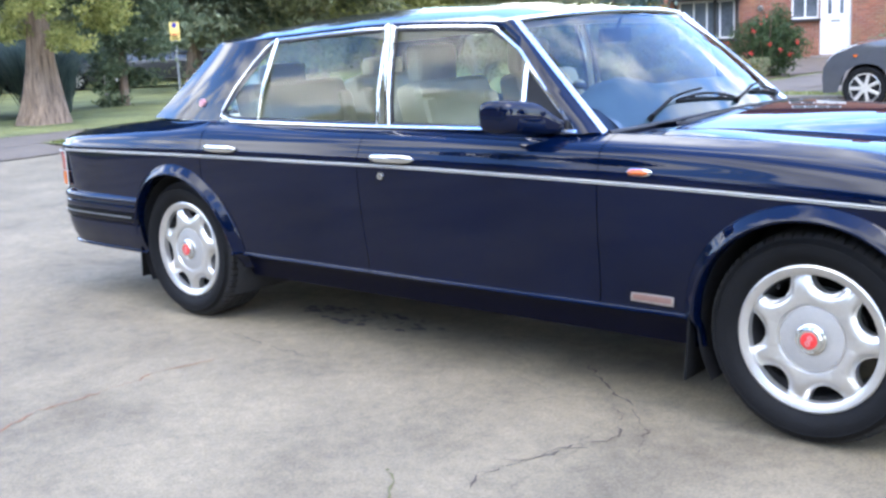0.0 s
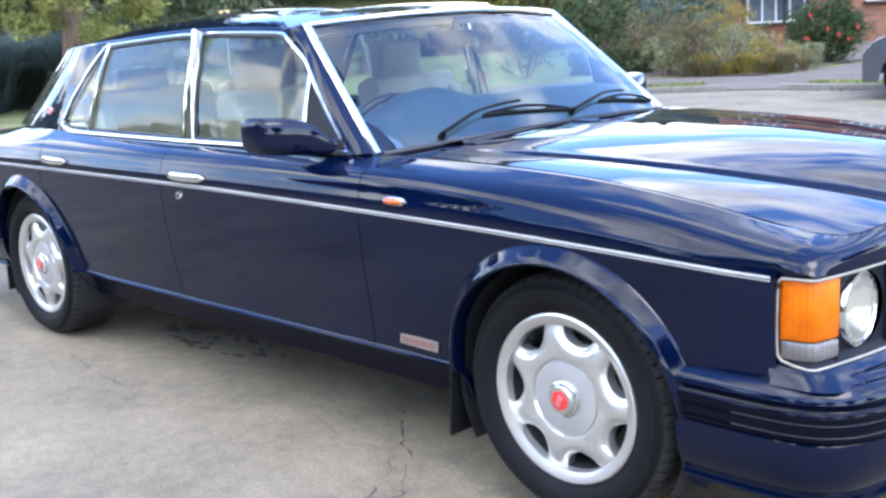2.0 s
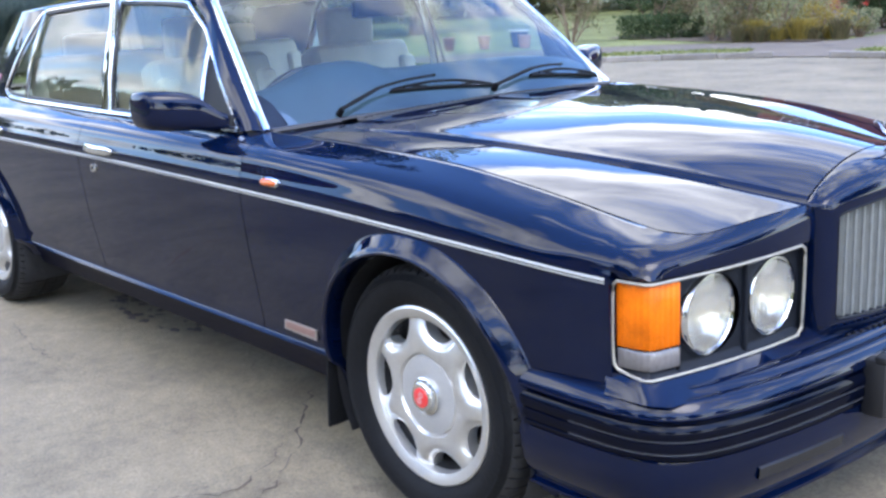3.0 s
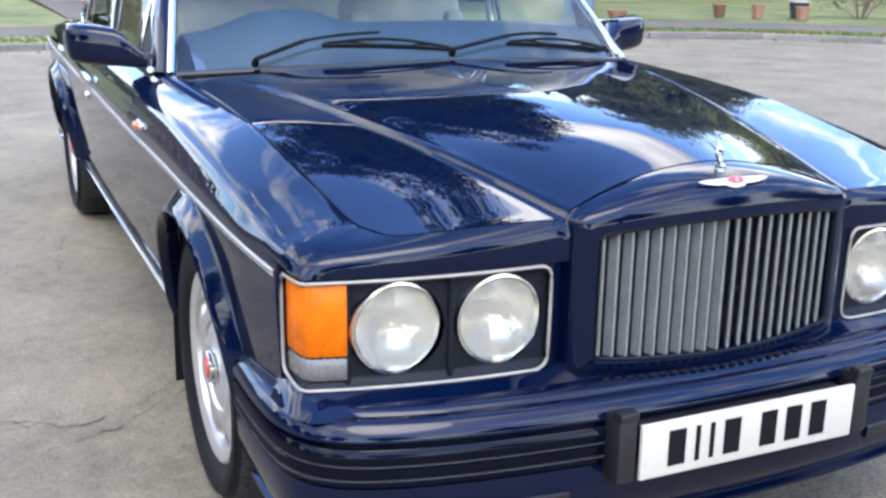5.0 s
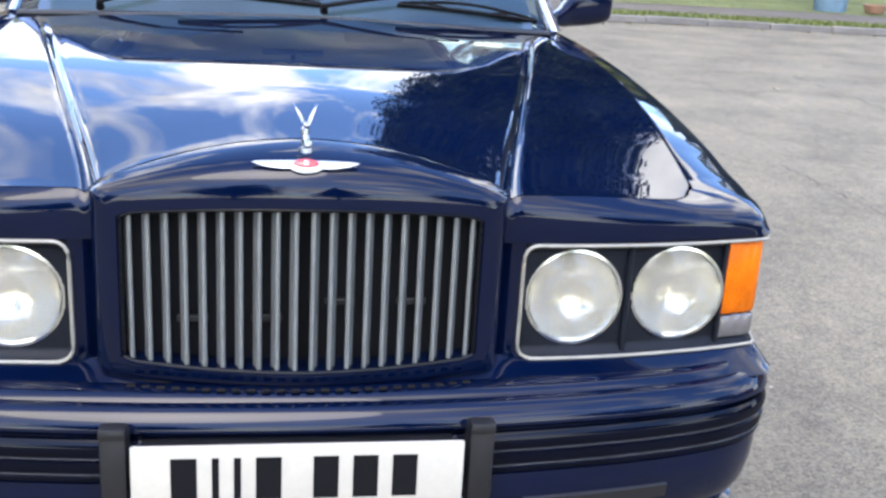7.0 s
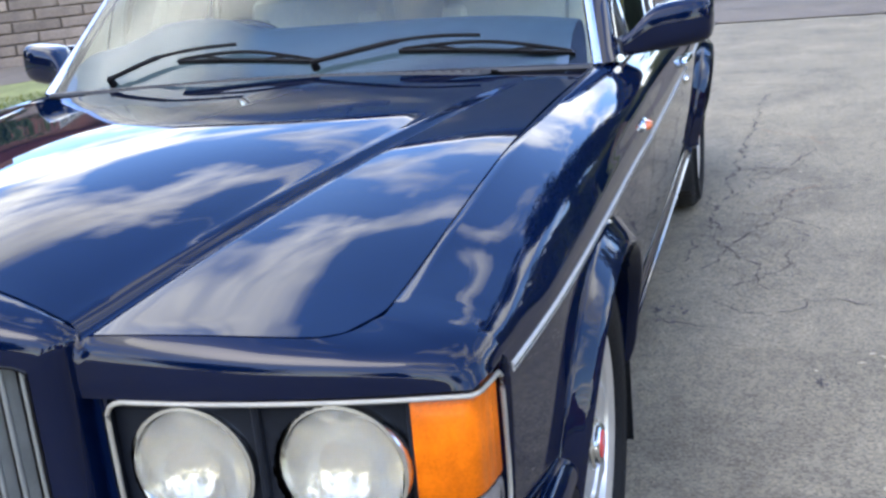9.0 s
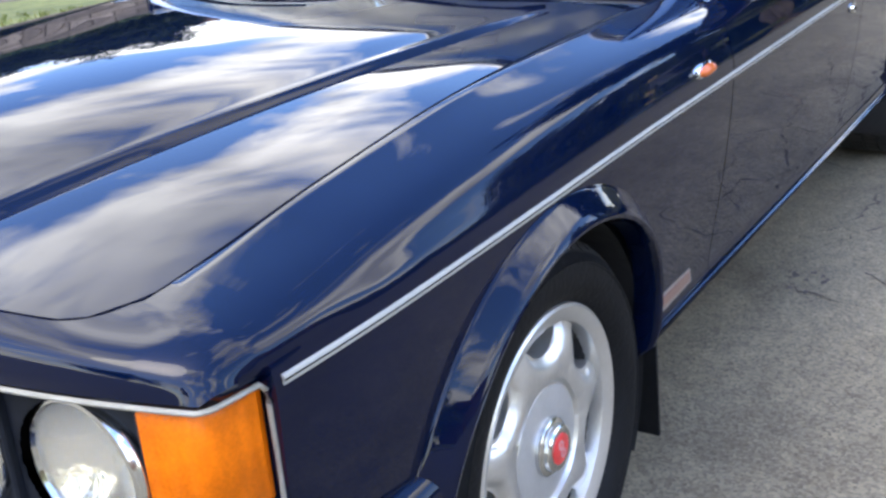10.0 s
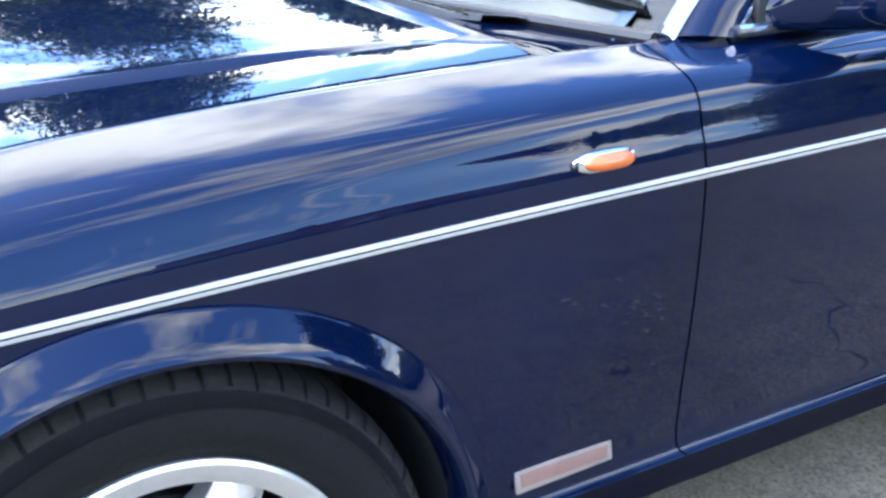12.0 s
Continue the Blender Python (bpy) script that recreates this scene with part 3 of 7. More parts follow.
for sgn in (-1, 1):
    # lamp cluster: dark housing, bright bezel, two round lamps, wrap-round indicator
    plan = [(lamp_x(y), y) for y in lin(.374, .840, 24)] + [(.694, .848), (.685, .851), (.655, .855), (.628, .858)]
    bm = bmesh.new()
    hp = fine(plan, 170)
    hn = outward(hp, (0.2, .2))
    rows = []
    for (x, y), n in zip(hp, hn):
        row = [(x - .004 * n.x, sgn * (y - .004 * n.y), .774), (x - .006 * n.x, sgn * (y - .006 * n.y), .766)]
        for z in lin(.760, .562, 56):
            e = min(1, (.762 - z) / .012, (z - .560) / .012)
            row.append((x - (.007 + .010 * e) * n.x, sgn * (y - (.007 + .010 * e) * n.y), z))
        rows.append(row + [(x - .006 * n.x, sgn * (y - .006 * n.y), .556), (x - .004 * n.x, sgn * (y - .004 * n.y), .548)])
    vr = [[bm.verts.new(q) for q in r] for r in rows]
    for a in range(len(vr) - 1):
        for b in range(len(vr[0]) - 1):
            q = (vr[a][b], vr[a + 1][b], vr[a + 1][b + 1], vr[a][b + 1])
            c = sum((v.co for v in q), Vector()) / 4
            if min(math.hypot(c.y - sgn * .672, c.z - .664), math.hypot(c.y - sgn * .473, c.z - .664)) > .0885:
                bm.faces.new(q)
    # raised divider between the lamps and beside the indicator
    for yd in (.5725, .7645):
        box(bm, (lamp_x(yd) - .014, sgn * yd, .661), (.016, .010, .20), .003, seg=1)
    grid(bm, [[(.768, sgn * .366, .774), (.74, sgn * .372, .76)], [(.768, sgn * .366, .548), (.74, sgn * .372, .56)]])
    housing = cp("lamp_housing", bm, LAMPBOX)
    bm = bmesh.new()
    tp = lambda y: .765 - .004 * (y - .37) / .48
    bt = lambda x, y: .556 + (.014 * max(0, (.69 - x) / .062) ** 1.5)
    top = [(x, sgn * y, tp(y)) for x, y in plan]
    bot = [(x, sgn * y, bt(x, y)) for x, y in plan]
    top[0] = (top[0][0], sgn * .402, top[0][2])
    bot[0] = (bot[0][0], sgn * .402, bot[0][2])
    inner = [(.770, sgn * .389, .763), (.770, sgn * .380, .757), (.770, sgn * .375, .747), (.769, sgn * .374, .733), (.768, sgn * .374, .66), (.766, sgn * .374, .588), (.766, sgn * .375, .574), (.766, sgn * .380, .564), (.766, sgn * .389, .558)]
    outer = [(.620, sgn * .859, .752), (.618, sgn * .859, .735), (.616, sgn * .859, .66), (.617, sgn * .859, .60), (.620, sgn * .859, .580)]
    tube(bm, top + outer + bot[::-1] + inner[::-1], .0034, 8, closed=True)
    cp("lamp_bezel", bm, BEZELM, "bright metal lamp surround", housing)
    for y0 in (.672, .473):
        c = Vector((lamp_x(y0) - .019, sgn * y0, .664))
        bm = bmesh.new()
        for prof in ([(.0930, -.012), (.0925, -.005), (.0885, .004), (.0835, .005), (.079, -.004)],):
            grid(bm, [[(c.x + a, c.y + r * math.cos(t), c.z + r * math.sin(t)) for r, a in prof] for t in (2 * math.pi * i / 40 for i in range(40))], close_u=True)
        lamp = cp("headlamp", bm, CHROME, "round chromed headlamp", housing)
        bm = bmesh.new()
        grid(bm, [[(c.x - .040 + .036 * (r / .08) ** 2, c.y + r * math.cos(t), c.z + r * math.sin(t)) for r in (.001, .02, .04, .06, .08)] for t in (2 * math.pi * i / 40 for i in range(40))], close_u=True)
        part("reflector", bm, REFLECT, lamp)
        lamp.children[-1].location = (1.6, 0, 0)
        # fluted front glass
        bm = bmesh.new()
        rows = []
        for i in range(29):
            yy = -.08 + .16 * i / 28
            hz = math.sqrt(max(0, .0802 ** 2 - yy * yy))
            rows.append([(c.x + .012 - .012 * ((yy / .08) ** 2 + (k * hz / .08) ** 2) + (.0006 if i % 2 else 0), c.y + yy, c.z + k * hz) for k in lin(-1, 1, 13)])
        grid(bm, rows)
        part("lens", bm, LAMPGLASS, lamp, "fluted clear glass").location = (1.6, 0, 0)
        lamp.children[-1].visible_shadow = False
    wrap = [(lamp_x(y), y) for y in lin(.771, .838, 6)] + [(.692, .846), (.683, .849), (.66, .853), (.632, .856)]
    for name, z0, z1, mat in (("indicator_lens", .618, .756, AMBER), ("side_lamp_lens", .572, .614, CLEARLENS)):
        bm = bmesh.new()
        rows = []
        for x, y in wrap:
            d = .006
            rows.append([(x - .013, sgn * (y - .007), z0), (x - d, sgn * (y - d), z0), (x - d + .003, sgn * (y - d + .003), z0 + .006), (x - d + .003, sgn * (y - d + .003), z1 - .006), (x - d, sgn * (y - d), z1), (x - .013, sgn * (y - .007), z1)])
        rr = grid(bm, rows)
        bm.faces.new(rr[0]); bm.faces.new(rr[-1][::-1])
        cp(name, bm, mat, parent=housing)
    for ch in housing.children:
        ch.location = (0, 0, 0)

# grille shell
NS = 26


def loop(hy, zt, zb, xf, rc):
    """A closed row of points round the grille: top, one side, bottom, other side."""
    out = []
    for s in [math.sin(math.pi / 2 * k) for k in lin(-1, 1, NS)]:
        d = max(0, (abs(s) * hy - (hy - rc)) / rc)
        out.append((s * hy, zt(s * hy) - rc * (1 - math.sqrt(max(0, 1 - d * d * .5)))))
    for s in lin(0, 1, NS)[1:-1]:
        out.append((hy, (zt(hy) - rc * .3) * (1 - s) + (zb(hy) + rc * .3) * s))
    for s in [math.sin(math.pi / 2 * k) for k in lin(1, -1, NS)]:
        d = max(0, (abs(s) * hy - (hy - rc)) / rc)
        out.append((s * hy, zb(s * hy) + rc * (1 - math.sqrt(max(0, 1 - d * d * .5)))))
    for s in lin(1, 0, NS)[1:-1]:
        out.append((-hy, (zt(hy) - rc * .3) * (1 - s) + (zb(hy) + rc * .3) * s))
    return [(xf(y), y, z) for y, z in out]


gx = lambda y: .838 - .036 * (abs(y) / .293) ** 1.6
ot = lambda y: .843 - .019 * (y / .293) ** 2
ob_ = lambda y: .558 + .012 * (y / .293) ** 2
L0 = loop(.285, lambda y: ot(y) - .006, lambda y: ob_(y) + .006, lambda y: gx(y) - .05, .02)
L1 = loop(.289, lambda y: ot(y) - .003, lambda y: ob_(y) + .003, lambda y: gx(y) - .006, .022)
L2 = loop(.294, ot, ob_, lambda y: gx(y) + .001, .024)
L3 = loop(.310, lambda y: .860 - .019 * (y / .31) ** 2, lambda y: .546 + .008 * (y / .31) ** 2, lambda y: gx(y) + .0, .03)
L4 = loop(.324, lambda y: .880 - .026 * (abs(y) / .324) ** 2, lambda y: .536, lambda y: gx(y) - .004, .03)
LA = loop(.333, lambda y: .897 - .040 * (abs(y) / .333) ** 2.1, lambda y: .532, lambda y: gx(y) - .012, .03)
LB = loop(.338, lambda y: .909 - .052 * (abs(y) / .338) ** 2.2, lambda y: .531, lambda y: gx(y) - .024, .03)
L5 = loop(.340, lambda y: .916 - .062 * (abs(y) / .34) ** 2.2, lambda y: .530, lambda y: gx(y) - .040, .03)
L6 = []
for i, (x, y, z) in enumerate(loop(.3465, lambda y: .9, lambda y: .525, lambda y: .76, .01)):
    if i < NS:
        yy = max(-.336, min(.336, y))
        xx = min(bonnet_front(yy) + .005, gx(y) - .046)
        L6.append((xx, yy, bonnet_z(xx - .006, yy) - .001))
    else:
        L6.append((.755, y, min(z, .845)) if abs(y) > .34 else (.77, y, .525))
mid = [tuple(a * .5 + b * .5 + (.0 if k != 2 else (.0035 if i < NS else 0)) for k, (a, b) in enumerate(zip(p, q))) for i, (p, q) in enumerate(zip(L5, L6))]
bm = bmesh.new()
rows = [list(r) for r in zip(L0, L1, L2, L3, L4, LA, LB, L5, mid, L6)]
grid(bm, rows, close_u=True)
shell = cp("grille_shell", bm, PAINT, smooth=50)
# inner bright edge and vanes
bm = bmesh.new()
tube(bm, [(x + .002, y, z) for x, y, z in L1], .004, 6, closed=True)
part("grille_edge", bm, TRIM, shell).location = (1.6, 0, 0)
for side in (-1, 1):
    for i in range(10):
        y = side * (.0150 + i * .0292)
        bm = bmesh.new()
        zt_, zb_ = ot(y) - .004, ob_(y) + .004
        h = zt_ - zb_
        box(bm, (-.007, 0, 0), (.019, .0038, h), .001, seg=1)
        cyl(bm, (.003, 0, -h / 2), (.003, 0, h / 2), .0041, n=12)
        bmesh.ops.rotate(bm, cent=(0, 0, 0), matrix=Euler((0, 0, radians(-side * 27))).to_matrix(), verts=bm.verts)
        bmesh.ops.translate(bm, vec=(gx(y) - .016, y, (zt_ + zb_) / 2), verts=bm.verts)
        part("grille_vane", bm, SATIN, shell).location = (1.6, 0, 0)
bm = bmesh.new()
grid(bm, [[(.765, y, z) for z in (.55, .85)] for y in (-.30, .30)])
grid(bm, [[(.64, y, z) for z in (.30, .80)] for y in (-.74, .74)])
cp("radiator_core", bm, INK)
for y in (-.18, -.06, .06, .18):
    bm = bmesh.new()
    box(bm, (.785, y, .64 + .03 * (y > 0)), (.006, .05, .012), .002)
    cp("radiator_bracket", bm, BLACK)

# winged badge and mascot
bm = bmesh.new()
prof = [(.010, -.0058, .0050), (.024, -.0058, .0050), (.036, -.0062, .0046), (.048, -.0055, .0042), (.060, -.0042, .0038), (.070, -.0026, .0032), (.078, -.0008, .0026), (.0835, .0006, .0014)]
wing_x = lambda y, zz: -.05 * (y / .3) ** 2 - .75 * zz
for sg in (-1, 1):
    rows = []
    for y, lo, hi in prof:
        rows.append([(wing_x(y, lo + (hi - lo) * q) + d, sg * y, lo + (hi - lo) * q) for q, d in ((0, -.002), (.03, .0014), (.5, .0028), (.95, .0016), (1, -.002))])
    rr = grid(bm, rows)
    bm.faces.new(rr[-1])
    # raised feather ribs
    for k in range(7):
        y = .031 + .0068 * k
        lo, hi = (float(np.interp(y, [p[0] for p in prof], [p[m] for p in prof])) for m in (1, 2))
        tube(bm, [(wing_x(y + .004 * q, lo + (hi - lo) * (1 - q) * .92) + .0018, sg * (y + .004 * q), lo + (hi - lo) * (1 - q) * .92) for q in lin(0.1, 1, 4)], .0009, 5)
bmesh.ops.create_uvsphere(bm, u_segments=24, v_segments=10, radius=1, matrix=Matrix.Translation((.0020, 0, -.0028)) @ Euler((0, radians(-37), 0)).to_matrix().to_4x4() @ Matrix.Diagonal((.0035, .0270, .0125, 1)))
bmesh.ops.translate(bm, vec=(.8205, 0, .9105), verts=bm.verts)
badge = cp("winged_badge", bm, SILVERWING, "silver winged badge with red centre", smooth=60)
bm = bmesh.new()
bmesh.ops.create_uvsphere(bm, u_segments=24, v_segments=10, radius=1, matrix=Matrix.Translation((.8215, 0, .9112)) @ Euler((0, radians(-37), 0)).to_matrix().to_4x4() @ Matrix.Diagonal((.0042, .0210, .0084, 1)))
centre = part("badge_centre", bm, RED, badge, "red enamel oval")
centre.location = (1.6, 0, 0)
bm = bmesh.new()
box(bm, (0, -.0025, 0), (.0016, .0018, .0085), .0005, seg=1)
for zz in (-.0034, 0, .0034):
    box(bm, (0, .0012, zz), (.0016, .0070, .0016), .0005, seg=1)
bmesh.ops.rotate(bm, cent=(0, 0, 0), matrix=Euler((0, radians(-37), 0)).to_matrix(), verts=bm.verts)
bmesh.ops.translate(bm, vec=(.8247, 0, .9138), verts=bm.verts)
part("badge_mark", bm, SILVERWING, centre)
bm = bmesh.new()
cyl(bm, (.772, 0, .916), (.772, 0, .927), .013, .010, 16)
bmesh.ops.create_uvsphere(bm, u_segments=12, v_segments=8, radius=1, matrix=Matrix.Translation((.768, .003, .931)) @ Matrix.Diagonal((.014, .0085, .007, 1)))
body_ = [(.772, .001, .930), (.771, 0, .938), (.768, -.001, .946), (.765, -.001, .954), (.762, 0, .961)]
for (a, b), (r0, r1) in zip(zip(body_, body_[1:]), ((.0085, .0070), (.0070, .0062), (.0062, .0072), (.0072, .0050))):
    cyl(bm, a, b, r0, r1, 12)
bmesh.ops.create_uvsphere(bm, u_segments=12, v_segments=8, radius=1, matrix=Matrix.Translation((.770, 0, .962)) @ Matrix.Diagonal((.0062, .0046, .0055, 1)))
for sg in (-1, 1):
    rows = []
    for q in lin(0, 1, 9):
        w = .0115 * (1 - q) ** .7 + .0012
        x0, y0, z0 = .764 - .036 * q, sg * (.003 + .016 * q ** 1.2), .952 + .036 * q
        rows.append([(x0 + w, y0, z0), (x0, y0 + sg * .0028 * (1 - q * .6), z0 + w * .6), (x0 - w, y0, z0 + w), (x0, y0 - sg * .0022 * (1 - q * .6), z0)])
    rr = grid(bm, rows, close_v=True)
    bm.faces.new(rr[0]); bm.faces.new(rr[-1][::-1])
tagged(cp("bonnet_mascot", bm, OLDCHROME, "small chrome winged mascot"))

# front bumper, swept round the nose
half = [(.372, .896), (.45, .897), (.55, .896), (.64, .890), (.70, .876), (.745, .852), (.78, .815), (.808, .76), (.832, .68), (.852, .58), (.870, .45), (.884, .30), (.891, .15)]
plan = half + [(.893, 0)] + [(x, -y) for x, y in reversed(half)]


fp = fine(plan, 120)
fn = outward(fp)
fp3 = [(x, y, 0) for x, y in fp]


def bumper_parts(path, norms, rub0, rub1):
    bm = bmesh.new()
    sweep(bm, path, [(-.075, .536), (-.05, .538), (-.036, .530), (-.030, .523), (-.022, .5235), (-.013, .521), (-.005, .514), (.003, .504), (.008, .495), (.009, .487), (.003, .480), (-.004, .476), (-.004, .470)], norms)
    up = cp("bumper_top", bm, PAINT)
    bm = bmesh.new()
    sweep(bm, path, [(-.006, .474), (.003, .472), (.008, .465), (.0105, .457), (.010, .449), (.008, .443), (.003, .440), (.003, .437), (.008, .434), (.009, .424), (.0075, .415), (.002, .412), (.002, .409), (.006, .406), (.004, .398), (-.004, .393)], norms)
    cp("bumper_rubbing_band", bm, BANDM, "navy-black bumper band")
    for zz in (.4385, .4105):
        bm = bmesh.new()
        k0, k1 = rub0, rub1
        sweep(bm, path[k0:k1], [(.002, zz - .0012), (.0055, zz - .001), (.0055, zz + .001), (.002, zz + .0012)], norms[k0:k1])
        cp("bumper_line", bm, BANDLINE)
    bm = bmesh.new()
    sweep(bm, path, [(-.012, .396), (-.003, .390), (.0, .378), (-.002, .34), (-.010, .30), (-.026, .268), (-.040, .252), (-.040, .246), (-.028, .240), (-.028, .233), (-.10, .233)], norms)
    cp("bumper_apron", bm, PAINT)


bumper_parts(fp3, fn, 8, 112)
# ledge between lamps and bumper
bm = bmesh.new()
lp = fine([(.60, .864), (.66, .860), (.695, .850)] + [(lamp_x(y), y) for y in lin(.82, .36, 7)] + [(.775, .2), (.775, 0)], 90)
rows = []
for x, y in lp + [(x, -y) for x, y in reversed(lp[:-1])]:
    n = Vector((x - .2, y * .75)).normalized()
    g = .070 if abs(y) < .80 else .070 - .045 * (abs(y) - .80) / .064
    rows.append([(x - .012 * n.x, y - .012 * n.y, .560), (x + .002 * n.x, y + .002 * n.y, .549), (x + .30 * g * n.x, y + .30 * g * n.y, .545), (x + .36 * g * n.x, y + .36 * g * n.y, .536), (x + .70 * g * n.x, y + .7 * g * n.y, .533), (x + .75 * g * n.x, y + .75 * g * n.y, .524), (x + g * n.x, y + g * n.y, .518)])
grid(bm, rows)
for k in range(4):
    bmesh.ops.smooth_vert(bm, verts=[v for v in bm.verts if not v.is_boundary], factor=.5, use_axis_x=True, use_axis_y=True, use_axis_z=True)
cp("front_valance", bm, PAINT)
# small vent slots below the grille
for i in range(24):
    y = -.276 + i * .024
    bm = bmesh.new()
    box(bm, (.853 - .03 * (y / .3) ** 2, y, .5385), (.008, .014, .006), .0015, seg=1)
    cp("vent_slot", bm, INK)
# lower intakes
for sg in (-1, 1):
    bm = bmesh.new()
    k = [(p, n) for p, n in zip(fp3, fn) if .36 < p[1] * sg < .66]
    sweep(bm, [p for p, _ in k], [(-.006, .345), (.003, .34), (.0, .315), (-.012, .31)], [n for _, n in k])
    cp("lower_intake", bm, BLACK)
# number plate with blank bars for its characters, and black overriders
plate = bmesh.new()
box(plate, (.9385, -.004, .4305), (.010, .524, .113), .004)
plate_ob = cp("number_plate", plate, WHITE, "white front number plate with black bars")
yb = -.205
for i in range(7):
    w = .011 if i in (1, 2) else .040
    bm = bmesh.new()
    box(bm, (.9440, yb + w / 2, .4305), (.0016, w, .074), .0004, seg=1)
    part("character_bar", bm, INK, plate_ob).location = (1.6, 0, 0)
    yb += w + (.023 if i != 3 else .050)
bm = bmesh.new()
box(bm, (.91, -.004, .43), (.05, .50, .09), .006)
cp("plate_backing", bm, BLACK)
for y in (-.292, .288):
    bm = bmesh.new()
    box(bm, (.910, y, .437), (.055, .042, .135), .010)
    box(bm, (.925, y, .506), (.03, .042, .02), .006)
    cp("overrider", bm, BLACK)


# ---- wheels ----
def wheel(x, sgn, phase):
    bm = bmesh.new()
    yo = .868  # lip face
    R = .240
    n = 84
    Y = lambda a: yo + a
    ring = [(.205, -.020), (.208, -.006), (.216, -.002), (.226, .002), (.234, .004), (.239, .001), (.240, -.006), (.236, -.012)]
    grid(bm, [[(r * math.cos(t), Y(a), r * math.sin(t)) for r, a in ring] for t in (2 * math.pi * i / n for i in range(n))], close_u=True)
    barrel = [(.2068, -.020), (.205, -.032), (.200, -.06), (.195, -.12), (.195, -.19)]
    # seven-pointed star: scalloped between the points, which run out to the rim
    S7, TIP, RT, DEEP = math.pi / 7, .165, .208, .054
    side = [S7 - (S7 - TIP) * math.sin(math.pi / 2 * q) for q in lin(0, 1, 13)]
    turn = side + lin(TIP, -TIP, 7)[1:-1] + [-a for a in reversed(side)]
    for k in range(7):
        th = 2 * math.pi * k / 7 + phase
        rows = []
        for a in turn:
            u = min(1, (S7 - abs(a)) / (S7 - TIP))
            edge = RT - DEEP * math.sqrt(max(0, 1 - u * u)) + (.004 if abs(a) <= TIP else 0)
            row = []
            for q in (0, .06, .12, .25, .40, .55, .68, .78, .86, .92, .97, 1):
                r = .1075 + (edge - .1075) * q
                e = math.hypot((RT - r) / DEEP, r * (S7 - abs(a)) / .059) if abs(a) > .02 else 9
                near = max(0, 1 - max(0, (e - 1) * .055) / .020)
                h = -.0085 + .004 * math.sin(math.pi * min(1, q * 1.15)) - .008 * max(0, (r - .165) / .045) ** 1.5 - .012 * near ** 2
                if q == 0:
                    h = -.016
                row.append((r * math.cos(th + a), Y(h), r * math.sin(th + a)))
            rows.append(row)
        grid(bm, rows)
    bmesh.ops.remove_doubles(bm, verts=bm.verts, dist=.0003)
    es = [e for e in bm.edges if e.is_boundary and all(.14 < math.hypot(v.co.x, v.co.z) < .2115 and v.co.y > Y(-.030) for v in e.verts) and min(math.hypot(v.co.x, v.co.z) for v in e.verts) < .2075]
    ex = bmesh.ops.extrude_edge_only(bm, edges=es)
    for v in [g for g in ex["geom"] if isinstance(g, bmesh.types.BMVert)]:
        v.co.y -= .034
    disc = [(.1075, -.016), (.1055, -.0165), (.104, -.013), (.102, -.0125)]
    grid(bm, [[(r * math.cos(t), Y(a), r * math.sin(t)) for r, a in disc] for t in (2 * math.pi * i / n for i in range(n))], close_u=True)
    if sgn < 0:
        bmesh.ops.scale(bm, vec=(1, -1, 1), verts=bm.verts)
    w = part("wheel", bm, ALLOY, car, "silver seven-spoke alloy wheel", 40)
    w.location = (x + 1.6, 0, .345)

    def sub(name, prof, mat, label="", nn=56):
        b2 = bmesh.new()
        lathe(b2, prof, nn, sgn)
        return part(name, b2, mat, w, label)
    sub("tyre", [(.232, yo - .016), (.238, yo - .006), (.245, yo + .002), (.262, yo + .014), (.285, yo + .021), (.305, yo + .019), (.306, yo + .0205), (.309, yo + .0205), (.310, yo + .017), (.324, yo + .0055), (.320, yo - .03), (.325, yo - .20), (.335, yo - .235), (.29, yo - .255), (.23, yo - .235)], RUBBER, "black road tyre", 96)
    # shade behind the spokes is put into the barrel's near-black colour
    sub("rim_barrel", [(r, yo + a) for r, a in barrel], DARK, "inner rim coloured near black for its shade", 60)
    # tread: ribs cut by slots across the shoulder, every second one longer
    prof = [(.3225, yo + .0065), (.327, yo + .003), (.335, yo - .006), (.341, yo - .016), (.3445, yo - .035), (.345, yo - .062), (.337, yo - .064), (.337, yo - .072), (.345, yo - .074), (.3455, yo - .112), (.337, yo - .114), (.337, yo - .124), (.345, yo - .126), (.345, yo - .165), (.337, yo - .167), (.337, yo - .175), (.345, yo - .177), (.344, yo - .21), (.335, yo - .235)]
    b2 = bmesh.new()
    rows = []
    for k in range(64):
        for f, slot in ((0, 0), (.80, 0), (.83, 1), (.97, 1)):
            a = 2 * math.pi * (k + f) / 64
            row = []
            for m, (r, al) in enumerate(prof):
                if slot and (1 if k % 2 else 2) <= m:
                    r = min(r, max(.3245, r - .0075)) if m < 5 else min(r, .338)
                row.append((r * math.cos(a), sgn * al, r * math.sin(a)))
            rows.append(row)
    grid(b2, rows, close_u=True)
    part("tread", b2, TREADM, w, "dusty worn tread blocks", 25)
    sub("hub_disc", [(.1035, yo - .0135), (.102, yo - .0118), (.085, yo - .009), (.07, yo - .007), (.058, yo - .006), (.050, yo - .008)], ALLOY_IN)
    cap = sub("centre_cap", [(.051, yo - .008), (.050, yo - .001), (.046, yo + .002), (.041, yo + .003), (.040, yo + .010), (.037, yo + .0128), (.0, yo + .0128)], CHROME, "", 40)
    b2 = bmesh.new()
    lathe(b2, [(.027, yo + .0118), (.0265, yo + .0145), (.024, yo + .0153), (.0, yo + .0158)], 32, sgn)
    part("cap_badge", b2, RED, w, "red round badge")
